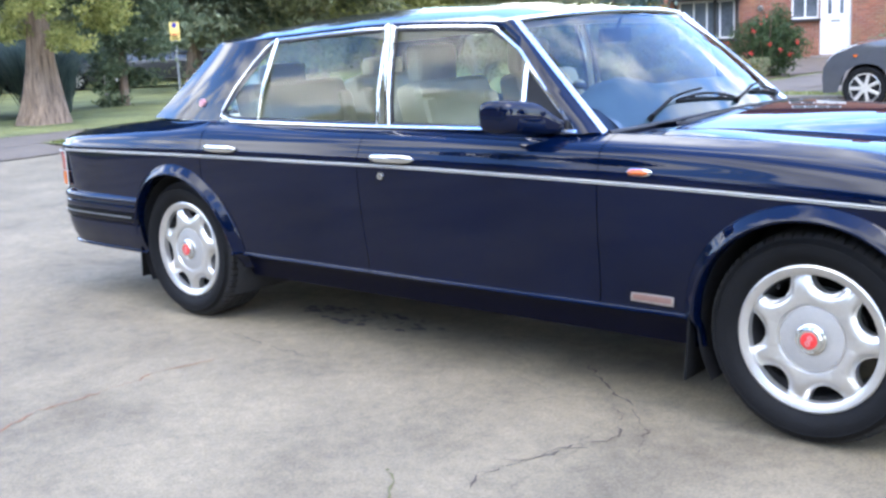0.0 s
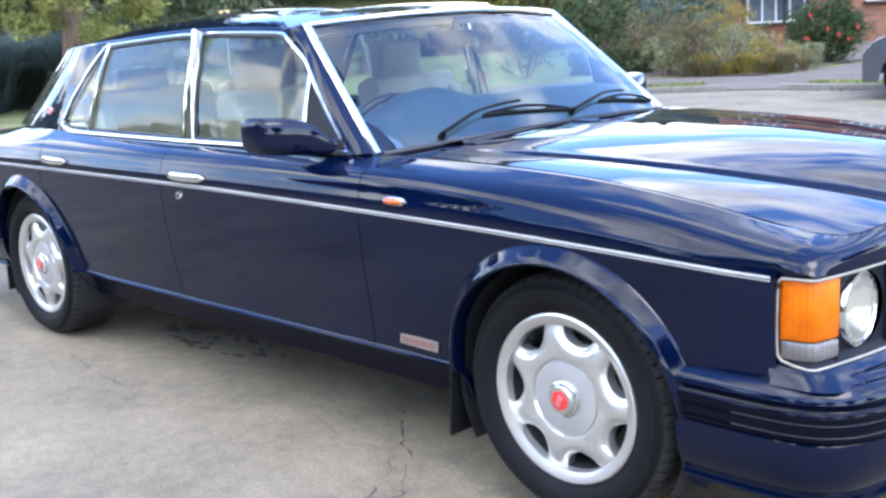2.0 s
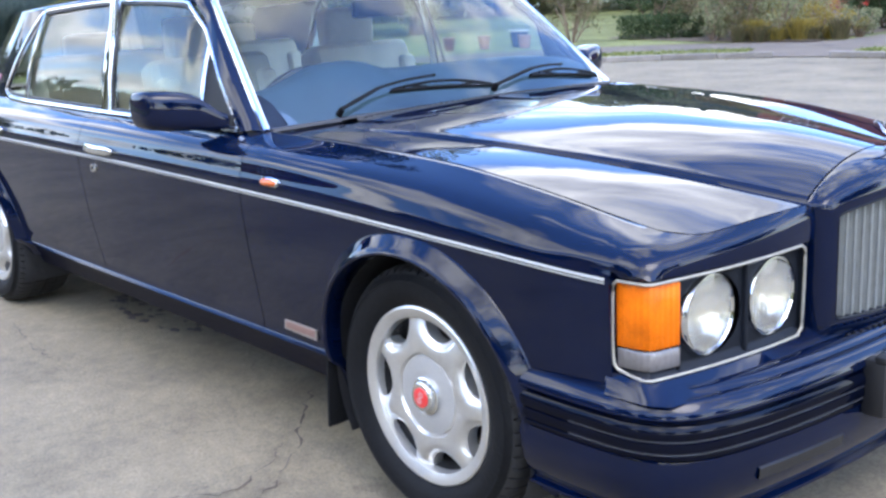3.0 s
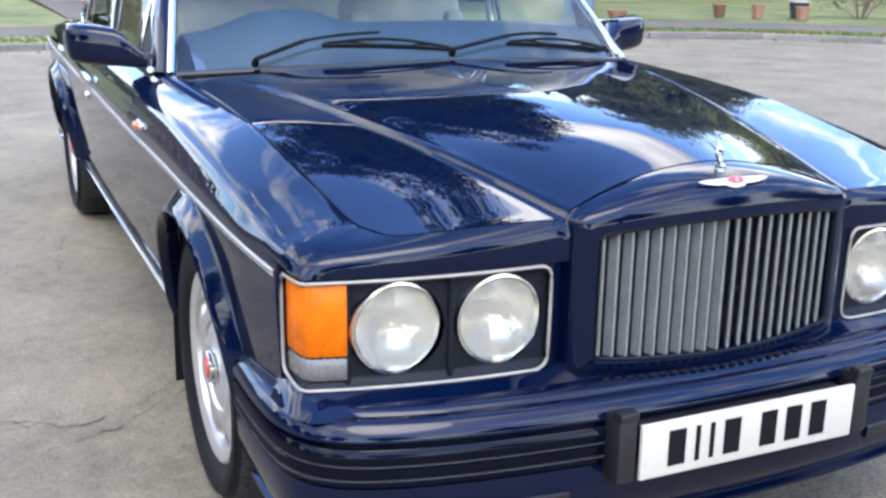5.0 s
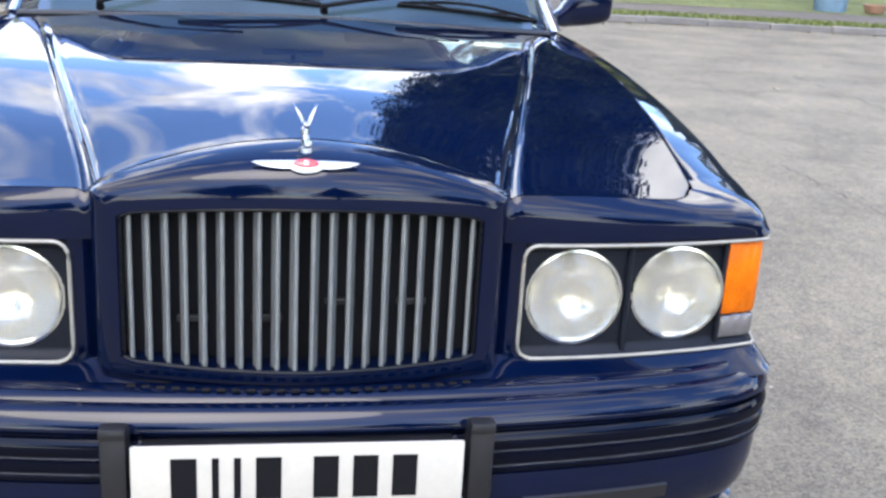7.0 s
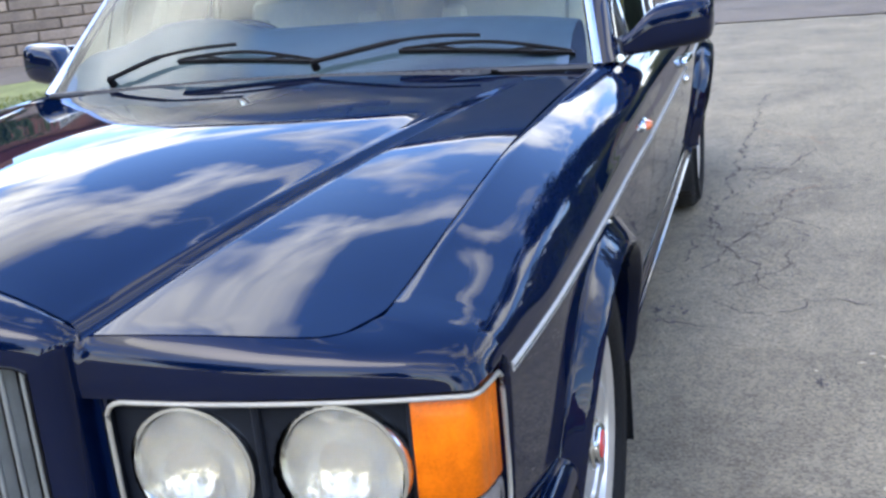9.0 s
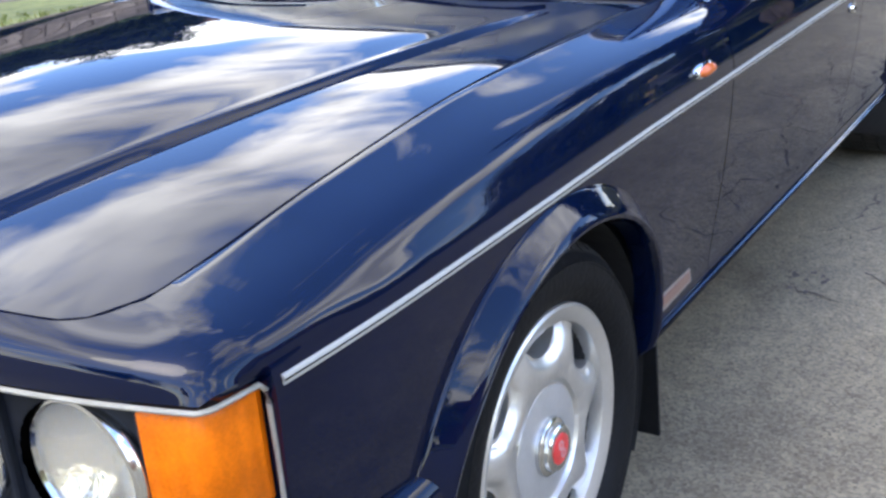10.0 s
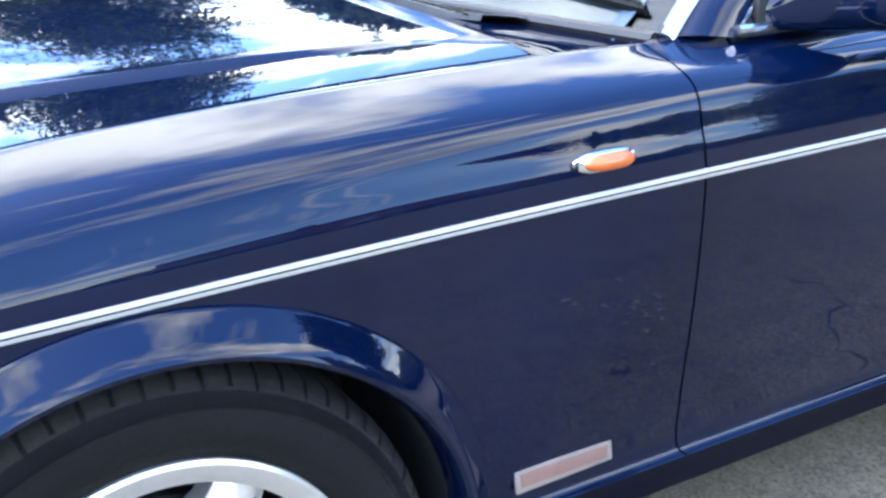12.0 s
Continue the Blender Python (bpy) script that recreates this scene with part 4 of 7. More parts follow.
    for dz in (-.010, .010):
        b2 = bmesh.new()
        lathe(b2, [(.0085, yo + .0148), (.0085, yo + .0168), (.004, yo + .0168), (.004, yo + .0148)], 18, sgn, (.35 * dz, 0, dz * .85))
        part("badge_mark", b2, PINK, w)
    b2 = bmesh.new()
    lathe(b2, [(.0, yo - .09), (.15, yo - .09), (.15, yo - .105), (.0, yo - .105)], 40, sgn)
    part("brake_disc", b2, material("brake_steel", (.13, .125, .12), .5, .8, .3, 20) if "brake_steel" not in bpy.data.materials else bpy.data.materials["brake_steel"], w)
    b2 = bmesh.new()
    cyl(b2, (.196 * math.cos(2.2), sgn * (yo - .03), .196 * math.sin(2.2)), (.186 * math.cos(2.2), sgn * (yo - .012), .186 * math.sin(2.2)), .004, n=8)
    part("tyre_valve", b2, BLACK, w)
    return w


for x in (0.0, -WB):
    for sgn in (-1, 1):
        wheel(x, sgn, .30 if sgn > 0 else (0.0 if x == 0 else .17))


# ---- roof, pillars, glass ----
TOP_Y = pchip((-3.02, -2.57, -1.86, -1.27, -1.20), (.655, .690, .703, .705, .680))
TOP_Z = pchip((-3.02, -2.57, -1.86, -1.27, -1.20), (1.345, 1.368, 1.392, 1.374, 1.366))
MIDR_Z = pchip((-3.08, -2.6, -2.0, -1.5, -1.12), (1.395, 1.448, 1.468, 1.452, 1.400))


def side_glass_y(x, z):
    """Half-width of the glasshouse side, leaning in and slightly bowed."""
    zb, zt = .965, TOP_Z(x)
    yb = .826 if x > -2.6 else .826 - .05 * (-2.6 - x)
    t = (z - zb) / (zt - zb)
    return yb + (TOP_Y(x) - yb) * t + .018 * math.sin(math.pi * max(0, min(1, t)))


def screen_top(y):
    q = 1 - (abs(y) / .665) ** 2
    return (-1.235 + .10 * q, y, 1.374 + .024 * q)


def screen_base(y):
    q = 1 - (abs(y) / .785) ** 2
    return (-0.775 + .115 * q, y, .962 + .022 * q)


def rear_top(y):
    q = 1 - (abs(y) / .63) ** 2
    return (-3.05 - .05 * q, y, 1.345 + .045 * q)


def rear_base(y):
    q = 1 - (abs(y) / .69) ** 2
    return (-3.57 - .05 * q, y, .985 + .015 * q)


bm = bmesh.new()
rows = []
for u in lin(0, 1, 50):
    row = []
    for w in [math.sin(math.pi / 2 * k / 20) for k in range(-20, 21)]:
        xf, xr = screen_top(w * .66)[0] - .005, rear_top(w * .63)[0]
        x = xf + (xr - xf) * u
        yt, zt, zm = TOP_Y(x), TOP_Z(x), MIDR_Z(x)
        row.append((x, w * yt, zm - (zm - zt) * abs(w) ** 3.0))
    rows.append(row)
grid(bm, rows)
rim_edges(bm, lambda c: (0, 0, -.012))
cp("roof", bm, PAINT)
bm = bmesh.new()
grid(bm, [[(x, y * .92, z - .035) for x, y, z in row[::4]] for row in rows[::6]])
cp("headlining", bm, CREAM)
# sunroof panel, almost flush
bm = bmesh.new()
grid(bm, [[(x, y, MIDR_Z(x) - (MIDR_Z(x) - TOP_Z(x)) * (abs(y) / TOP_Y(x)) ** 3 + .004) for y in lin(-.40, .40, 9)] for x in lin(-1.36, -1.92, 9)])
rim_edges(bm, lambda c: (0, 0, -.006))
cp("sunroof_panel", bm, GLASS, "dark glass sunroof panel")

for sgn in (-1, 1):
    G = lambda x, z, o=0.0: (x, sgn * (side_glass_y(x, z) + o), z)
    # windscreen pillar, between the screen and the front door glass
    bm = bmesh.new()
    rows = []
    for t in lin(0, 1, 14):
        a = Vector(screen_base(sgn * .785)).lerp(Vector(screen_top(sgn * .665)), t) + Vector((-.004, 0, .004))
        x = -.868 + (-1.275 + .868) * t
        z = .964 + (1.368 - .964) * t
        b = Vector(G(x, z, .004))
        m = a.lerp(b, .5) + Vector((.012, sgn * .014, .006))
        rows.append([a, a.lerp(m, .5) + Vector((.002, sgn * .002, .002)), m, m.lerp(b, .5) + Vector((0, sgn * .002, 0)), b, b + Vector((0, -sgn * .03, 0))])
    grid(bm, rows)
    cp("windscreen_pillar", bm, PAINT)
    # rear pillar
    bm = bmesh.new()
    rows = []
    for t in lin(0, 1, 22):
        z = 1.352 - (1.352 - .985) * t
        xw = -2.56 - .335 * t ** 1.15 - .012 * math.sin(math.pi * t)
        xe = rear_top(.63)[0] + (rear_base(.69)[0] - rear_top(.63)[0]) * t ** 1.05
        ye = .650 + .05 * t
        ze = 1.345 - (1.345 - .985) * t
        row = []
        for q in lin(0, 1, 14):
            x = xw + (xe - xw) * q
            y0 = side_glass_y(xw, z)
            y = y0 + (ye - y0) * q + .03 * math.sin(math.pi * q) * (1 - .3 * t)
            row.append((x, sgn * y, z + (ze - z) * q))
        rows.append(row)
    grid(bm, rows)
    cp("rear_pillar", bm, PAINT)
    # roof rail above the windows
    bm = bmesh.new()
    xs = lin(-1.25, -3.0, 40)
    grid(bm, [[(x, sgn * (TOP_Y(x) + .0), TOP_Z(x)), (x, sgn * (TOP_Y(x) + .008), TOP_Z(x) - .008), (x, sgn * (TOP_Y(x) + .006), TOP_Z(x) - .022), (x, sgn * (TOP_Y(x) - .01), TOP_Z(x) - .026)] for x in xs])
    cp("roof_rail", bm, PAINT)

    # side glass, window by window, with bright frames
    wt = lambda x: TOP_Z(x) - .020
    front_top = [(x, wt(x)) for x in lin(-1.815, -1.33, 8)] + [(-1.295, wt(-1.295) - .004), (-1.272, wt(-1.272) - .018)]
    front = [(-1.775, .978)] + [(-1.79, 1.1), (-1.805, 1.25)] + front_top + [(-1.17, 1.262), (-1.02, 1.115), (-.868, .968)]
    rear_b = [(-1.858, wt(-1.86)), (-1.85, 1.25), (-1.848, 1.1), (-1.845, .979)]
    rear_w = [(-2.0, .980), (-2.3, .983), (-2.6, .987), (-2.80, .991), (-2.855, .998), (-2.885, 1.012), (-2.875, 1.035), (-2.80, 1.135), (-2.70, 1.245), (-2.62, 1.318), (-2.585, 1.340), (-2.55, wt(-2.55))] + [(x, wt(x)) for x in lin(-2.45, -1.95, 6)]

    def pane(name, poly, label):
        b2 = bmesh.new()
        k = len(poly)
        x0, x1 = min(p[0] for p in poly) + .001, max(p[0] for p in poly) - .001
        rows = []
        for x in lin(x0, x1, 36):
            zs = [poly[i][1] + (poly[(i + 1) % k][1] - poly[i][1]) * (x - poly[i][0]) / (poly[(i + 1) % k][0] - poly[i][0])
                  for i in range(k) if (poly[i][0] - x) * (poly[(i + 1) % k][0] - x) < 0]
            rows.append([G(x, z, -.006) for z in lin(min(zs), max(zs), 12)])
        grid(b2, rows)
        o = cp(name, b2, GLASS, label, smooth=80)
        return o

    pane("front_door_glass", front, "clear tinted door glass")
    pane("rear_door_glass", rear_b + rear_w, "clear tinted door glass")
    for poly, nm in ((front, "front_window_frame"), (rear_b + rear_w, "rear_window_frame")):
        b2 = bmesh.new()
        tube(b2, [G(x, z, .004) for x, z in poly], .0072, 8, closed=True)
        fr = cp(nm, b2, CHROME, "bright chrome window frame")
        b2 = bmesh.new()
        cx, cz = sum(p[0] for p in poly) / len(poly), sum(p[1] for p in poly) / len(poly)
        tube(b2, [G(x + (.012 if x < cx else -.012), z + (.012 if z < cz else -.012), -.002) for x, z in poly], .006, 6, closed=True)
        part("window_seal", b2, BLACK, fr).location = (1.6, 0, 0)
    # broad chrome along the sills and centre pillar
    for nm, pts, r in (("waist_chrome", [G(x, .972 + .004 * (x < -1.2) + .010 * max(0, (-1.85 - x)) , .010) for x in lin(-.862, -2.80, 24)], .010),
                       ("centre_pillar", [G(-1.808 - .018 * q, .975 + .405 * q, .002) for q in lin(0, 1, 8)], .026),
                       ("quarter_bar", [G(-2.600 + .045 * q, .990 + .362 * q, .004) for q in lin(0, 1, 8)], .010),
                       ("front_quarter_bar", [G(-1.125 + .02 * (1 - q), .972 + .24 * q, .002) for q in lin(0, 1, 6)], .010)):
        b2 = bmesh.new()
        tube(b2, pts, r, 10, flat=1.0)
        if nm == "centre_pillar":
            bmesh.ops.scale(b2, vec=(1, .5, 1), verts=b2.verts, space=Matrix.Translation((0, -sgn * .76, 0)))
        cp(nm, b2, CHROME)
    # black corner piece that carries the mirror
    b2 = bmesh.new()
    f = b2.faces.new([b2.verts.new(G(x, z, .002)) for x, z in ((-.885, .975), (-1.10, .978), (-1.115, 1.19))])
    bmesh.ops.solidify(b2, geom=[f], thickness=.006)
    cp("mirror_sail", b2, BLACK)
    # door mirror
    b2 = bmesh.new()
    keys = [(.822, -.945, .990, .034, .024), (.850, -.960, .998, .037, .030), (.878, -.990, 1.012, .048, .044), (.902, -1.016, 1.024, .060, .055), (.935, -1.034, 1.030, .066, .060),
            (.990, -1.054, 1.036, .068, .061), (1.030, -1.071, 1.040, .066, .058), (1.046, -1.079, 1.042, .058, .050), (1.053, -1.084, 1.043, .036, .030)]
    rows = []
    for yy, xc, zc, hx, hz in fine(keys, 26):
        ring = []
        for k in range(28):
            a = 2 * math.pi * k / 28
            ca, sa = math.cos(a), math.sin(a)
            ring.append((xc + hx * math.copysign(abs(ca) ** .55, ca), sgn * yy, zc + hz * math.copysign(abs(sa) ** .58, sa)))
        rows.append(ring)
    rr = grid(b2, rows, close_v=True)
    b2.faces.new(rr[0]); b2.faces.new(rr[-1][::-1])
    mir = cp("door_mirror", b2, PAINT, "navy painted door mirror")
    b2 = bmesh.new()
    box(b2, (-.952, sgn * .826, .990), (.10, .014, .052), .005)
    part("mirror_base", b2, BLACK, mir).location = (1.6, 0, 0)
    b2 = bmesh.new()
    box(b2, (-1.132, sgn * .965, 1.046), (.004, .13, .068), .0015)
    part("mirror_glass", b2, CHROME, mir).location = (1.6, 0, 0)

    # chrome beside the windscreen
    b2 = bmesh.new()
    tube(b2, [Vector(screen_base(sgn * .788)).lerp(Vector(screen_top(sgn * .668)), t) + Vector((.003, sgn * .002, .004)) for t in lin(0, 1, 12)], .0135, 8)
    cp("screen_side_chrome", b2, CHROME)

    # handles, lock, repeater, sill badge, mud flaps, pillar badge
    for x0, x1, z in ((-1.795, -1.555, .862), (-2.893, -2.650, .869)):
        b2 = bmesh.new()
        yb = side_y((x0 + x1) / 2, z)
        rows = []
        for q in lin(0, 1, 14):
            x = x0 + (x1 - x0) * q
            w = .0125 * (1 - (2 * q - 1) ** 6) + .003
            o = .012 + .014 * math.sin(math.pi * min(1, max(0, q))) ** .5
            yy = side_y(x, z)
            rows.append([(x, sgn * (yy + o), z + w * .5), (x, sgn * (yy + o * .8), z + w), (x, sgn * (yy + o * .1), z + w * .8), (x, sgn * (yy + o * .1), z - w), (x, sgn * (yy + o * .8), z - w), (x, sgn * (yy + o), z - w * .5)])
        rr = grid(b2, rows, close_v=True)
        b2.faces.new(rr[0]); b2.faces.new(rr[-1][::-1])
        cp("door_handle", b2, CHROME, "chrome door handle")
    b2 = bmesh.new()
    yl = side_y(-1.745, .788)
    cyl(b2, (-1.745, sgn * (yl - .004), .788), (-1.745, sgn * (yl + .008), .788), .017, .014, 20)
    lock = cp("door_lock", b2, CHROME)
    b2 = bmesh.new()
    box(b2, (-1.745 + 1.6, sgn * (yl + .0095), .788), (.003, .003, .012))
    part("key_slot", b2, INK, lock)
    b2 = bmesh.new()
    yr = side_y(-.575, .853)
    lozenge(b2, -.573, sgn, yr, .853, .041, .0112, .019)
    rep = cp("side_repeater", b2, REPEATER, "small amber side lamp")
    b2 = bmesh.new()
    lozenge(b2, -.571 + 1.6, sgn, yr, .853, .049, .0145, .008)
    box(b2, (-.526 + 1.6, sgn * (yr + .004), .853), (.007, .010, .012), .003)
    part("repeater_rim", b2, CHROME, rep)
    b2 = bmesh.new()
    box(b2, (0, 0, 0), (.165, .006, .034), .0025)
    bmesh.ops.rotate(b2, cent=(0, 0, 0), matrix=Euler((radians(sgn * 6), radians(1.5), 0)).to_matrix(), verts=b2.verts)
    bmesh.ops.translate(b2, vec=(-.552, sgn * (side_y(-.552, .410) + .002), .410), verts=b2.verts)
    sb = cp("sill_badge", b2, SILVERBADGE, "small pinkish silver badge plate")
    b2 = bmesh.new()
    box(b2, (-.552 + 1.6, sgn * (side_y(-.552, .410) + .0045), .410), (.148, .0032, .021), .001)
    part("badge_lettering_bar", b2, COPPER, sb)
    for x, z0, z1, y0, y1 in ((-.412, .145, .43, .66, .885), (-3.56, .165, .50, .66, .875)):
        b2 = bmesh.new()
        rows = []
        for q in lin(0, 1, 8):
            z = z0 + (z1 - z0) * q
            rows.append([(x - .02 * (1 - q) + d, sgn * y, z) for y, d in ((y0, 0), (y1 - .012, .0), (y1, .006), (y1, .014), (y0, .014))])
        rr = grid(b2, rows, close_v=True)
        b2.faces.new(rr[0]); b2.faces.new(rr[-1][::-1])
        cp("mud_flap", b2, RUBBER)
    b2 = bmesh.new()
    cyl(b2, (-3.055, sgn * .772, 1.066), (-3.055, sgn * .786, 1.068), .020, .017, 16)
    cp("pillar_badge", b2, PINK, "small round pink badge")

# windscreen, rear screen and surrounds
for nm, ft, fb in (("windscreen", screen_top, screen_base), ("rear_screen", rear_top, rear_base)):
    bm = bmesh.new()
    wt_, wb_ = (.655, .775) if nm == "windscreen" else (.62, .68)
    rows = []
    for s in lin(-1, 1, 25):
        a, b = Vector(ft(s * wt_)), Vector(fb(s * wb_))
        rows.append([b.lerp(a, t) + Vector(((1 if nm == "windscreen" else -1) * .016, 0, .010)) * math.sin(math.pi * t) for t in lin(0, 1, 13)])
    grid(bm, rows)
    cp(nm, bm, SCREEN, "curved tinted screen glass", smooth=80)
    bm = bmesh.new()
    tube(bm, [Vector(ft(s * (wt_ + .012))) + Vector((.004, 0, .005 if nm == "windscreen" else -.006)) for s in lin(-1, 1, 25)], .010 if nm == "windscreen" else .006, 8)
    cp(nm + "_top_trim", bm, CHROME if nm == "windscreen" else BLACK)
bm = bmesh.new()
tube(bm, [Vector(screen_base(s * .775)) + Vector((.006, 0, .002)) for s in lin(-1, 1, 25)], .011, 8)
cp("screen_lower_seal", bm, BLACK)
# scuttle between bonnet and windscreen
bm = bmesh.new()
rows = []
for s in lin(-1, 1, 49):
    a = Vector(screen_base(s * .787)) + Vector((.004, 0, -.006))
    yb_ = s * (EDGE_Y(-.56) + .006)
    b = Vector((bonnet_rear(yb_) - .007, yb_, 0))
    b.z = bonnet_z(b.x, min(.772, abs(b.y))) - .003
    rows.append([a, a.lerp(b, .35) + Vector((0, 0, -.001)), a.lerp(b, .7) + Vector((0, 0, .001)), a.lerp(b, .94) + Vector((0, 0, .0005)), b, b + Vector((.003, 0, -.03))])
grid(bm, rows)
cp("scuttle_panel", bm, PAINT)
# black air intake let into the scuttle, with fine slats
bm = bmesh.new()
rows = []
for s in lin(-.56, .56, 29):
    a = Vector(screen_base(s)) + Vector((.006, 0, .0))
    b = Vector((bonnet_rear(s) - .030 - .10 * max(0, (abs(s) - .50) / .06) ** 2 * .3, s, 0))
    b.z = bonnet_z(b.x, s)
    rows.append([a + Vector((0, 0, .003)), a.lerp(b, .5) + Vector((0, 0, .004)), b + Vector((0, 0, .003)), b + Vector((.003, 0, -.006))])
grid(bm, rows)
intake = cp("scuttle_intake", bm, BLACK)
for i in range(46):
    y = -.54 + i * .024
    a = Vector(screen_base(y)) + Vector((.014, 0, .0032))
    b = Vector((bonnet_rear(y) - .040, y, bonnet_z(bonnet_rear(y) - .040, y) + .0030))
    bm = bmesh.new()
    tube(bm, [a, b], .0018, 5)
    part("intake_slat", bm, TRIM, intake).location = (1.6, 0, 0)
# wipers: arm, sprung backbone and blade lying low on the screen
def on_screen(y, h, off):
    """A point on the windscreen at y, h up the slope from its base and off its face."""
    b = Vector(screen_base(y))
    u = Vector(screen_top(y * .85)) - b
    u.y = 0
    u.normalize()
    return b + u * h + Vector((u.z, 0, -u.x)) * off


for piv, elbow, hold, ends in (((-.545, .028), (-.39, .084), (-.150, .112), ((-.335, .084), (.085, .052))), ((.085, .040), (.30, .086), (.505, .094), ((.300, .072), (.735, .040)))):
    bm = bmesh.new()
    P, Q = on_screen(*piv, .0), on_screen(*piv, .026)
    cyl(bm, P, Q, .012, .009, 14)
    cyl(bm, Q, Q + (Q - P) * .2, .007, .005, 12)
    pts = [on_screen(*piv, .024), on_screen((piv[0] + elbow[0]) / 2, (piv[1] + elbow[1]) / 2, .030), on_screen(*elbow, .034), on_screen((elbow[0] + hold[0]) / 2, (elbow[1] + hold[1]) / 2 + .004, .036), on_screen(*hold, .032)]
    tube(bm, fine(pts, 16), .0048, 8)
    tube(bm, fine(pts[:3], 8), .0068, 8)
    arm = cp("wiper_arm", bm, INK, "black steel wiper arm")
    lay = lambda q, h, off: on_screen(ends[0][0] + (ends[1][0] - ends[0][0]) * q, ends[0][1] + (ends[1][1] - ends[0][1]) * q + h, off)
    shift = Vector((1.6, 0, 0))
    bm = bmesh.new()
    tube(bm, [lay(q, .004 * math.sin(math.pi * q), .006) + shift for q in lin(0, 1, 14)], .0042, 6)
    tube(bm, [lay(q, .004 * math.sin(math.pi * q) + .001, .013) + shift for q in lin(0, 1, 14)], .0050, 6)
    part("wiper_blade", bm, RUBBER, arm)
    bm = bmesh.new()
    tube(bm, [lay(q, .008 + .018 * math.sin(math.pi * (q - .12) / .76), .020) + shift for q in lin(.12, .88, 14)], .0046, 8)
    for q0, q1 in ((.02, .34), (.66, .98)):
        tube(bm, [lay(q, .004 + .010 * math.sin(math.pi * (q - q0) / (q1 - q0)), .016) + shift for q in lin(q0, q1, 8)], .0042, 6)
    part("blade_yoke", bm, INK, arm)

# boot lid, tail panel, rear bumper
bm = bmesh.new()
rows = []
for x in lin(-3.575, -4.30, 24):
    ye, ze = SYF[9](x) - .004, SZF[9](x)
    rows.append([(x - .02 * (1 - w * w), w * ye, ze + .012 * (1 - abs(w) ** 4)) for w in lin(-1, 1, 25)])
last = rows[-1]
rows.append([(x - .02, y, z - .02) for x, y, z in last])
rows.append([(x - .035, y * .99, .72) for x, y, z in last])
rows.append([(x - .02, y * .98, .54) for x, y, z in last])
grid(bm, rows)
cp("boot_lid", bm, PAINT)
for sgn in (-1, 1):
    bm = bmesh.new()
    rows = []
    sec = section(-4.30)
    for y, z in sec[10:]:
        rows.append([(-4.30, sgn * y, z), (-4.315, sgn * (y - .02), z), (-4.325, sgn * .66, z)])
    grid(bm, rows)
    cp("tail_panel", bm, PAINT)
    for nm, z0, z1, mat in (("tail_lamp", .695, .800, REDLENS), ("rear_indicator", .615, .690, AMBER)):
        bm = bmesh.new()
        rows = []
        for x, y in ((-4.225, .856), (-4.27, .846), (-4.312, .826), (-4.335, .78), (-4.34, .66)):
            rows.append([(x + .01, sgn * (y - .02), z0), (x, sgn * (y + .004), z0 + .003), (x, sgn * (y + .006), (z0 + z1) / 2), (x, sgn * (y + .004), z1 - .003), (x + .01, sgn * (y - .02), z1)])
        grid(bm, rows)
        cp(nm, bm, mat)
    bm = bmesh.new()
    tube(bm, [(-4.222, sgn * .860, .608), (-4.218, sgn * .861, .70), (-4.222, sgn * .860, .806), (-4.315, sgn * .834, .806), (-4.345, sgn * .66, .806)], .005, 6)
    cp("tail_lamp_trim", bm, STRIPM)
rhalf = [(-3.505, .902), (-3.60, .903), (-3.80, .900), (-4.0, .893), (-4.15, .880), (-4.24, .860), (-4.31, .82), (-4.355, .76), (-4.385, .66), (-4.41, .45), (-4.425, .22)]
rp = fine(rhalf + [(-4.43, 0)] + [(x, -y) for x, y in reversed(rhalf)], 120)
rn = outward(rp, (-3.2, 0))
rp3 = [(x, y, 0) for x, y in rp]
for nm, prof, mat in (("rear_bumper_top", [(-.08, .597), (-.03, .596), (-.015, .592), (.0, .584), (.008, .572), (.008, .560), (.0, .548), (-.004, .542), (.006, .536), (.008, .520), (.002, .508), (-.004, .502)], PAINT),
                      ("rear_bumper_band", [(-.006, .506), (.006, .502), (.008, .488), (.002, .484), (.008, .478), (.008, .458), (.002, .452), (-.012, .45)], TRIM),
                      ("rear_apron", [(-.012, .455), (-.003, .448), (.0, .436), (-.004, .40), (-.016, .35), (-.036, .315), (-.036, .306), (-.024, .300), (-.026, .292), (-.10, .292)], PAINT)):
    bm = bmesh.new()
    sweep(bm, rp3, prof, rn)
    cp(nm, bm, mat)
bm = bmesh.new()
sweep(bm, rp3[4:116], [(.006, .478), (.0105, .480), (.0105, .484), (.006, .486)], rn[4:116])
cp("rear_bumper_line", bm, SATIN)
# underside
bm = bmesh.new()
box(bm, (-1.62, 0, .30), (2.30, 1.56, .12), .02)
box(bm, (.30, 0, .36), (.9, .98, .2), .03)
box(bm, (-3.65, 0, .40), (1.3, .98, .25), .03)
box(bm, (0, 0, .33), (.09, 1.3, .09), .02)
box(bm, (-WB, 0, .33), (.09, 1.3, .09), .02)
cyl(bm, (-3.2, .35, .22), (-4.2, .35, .24), .07, n=16)
cp("underbody", bm, DARK)

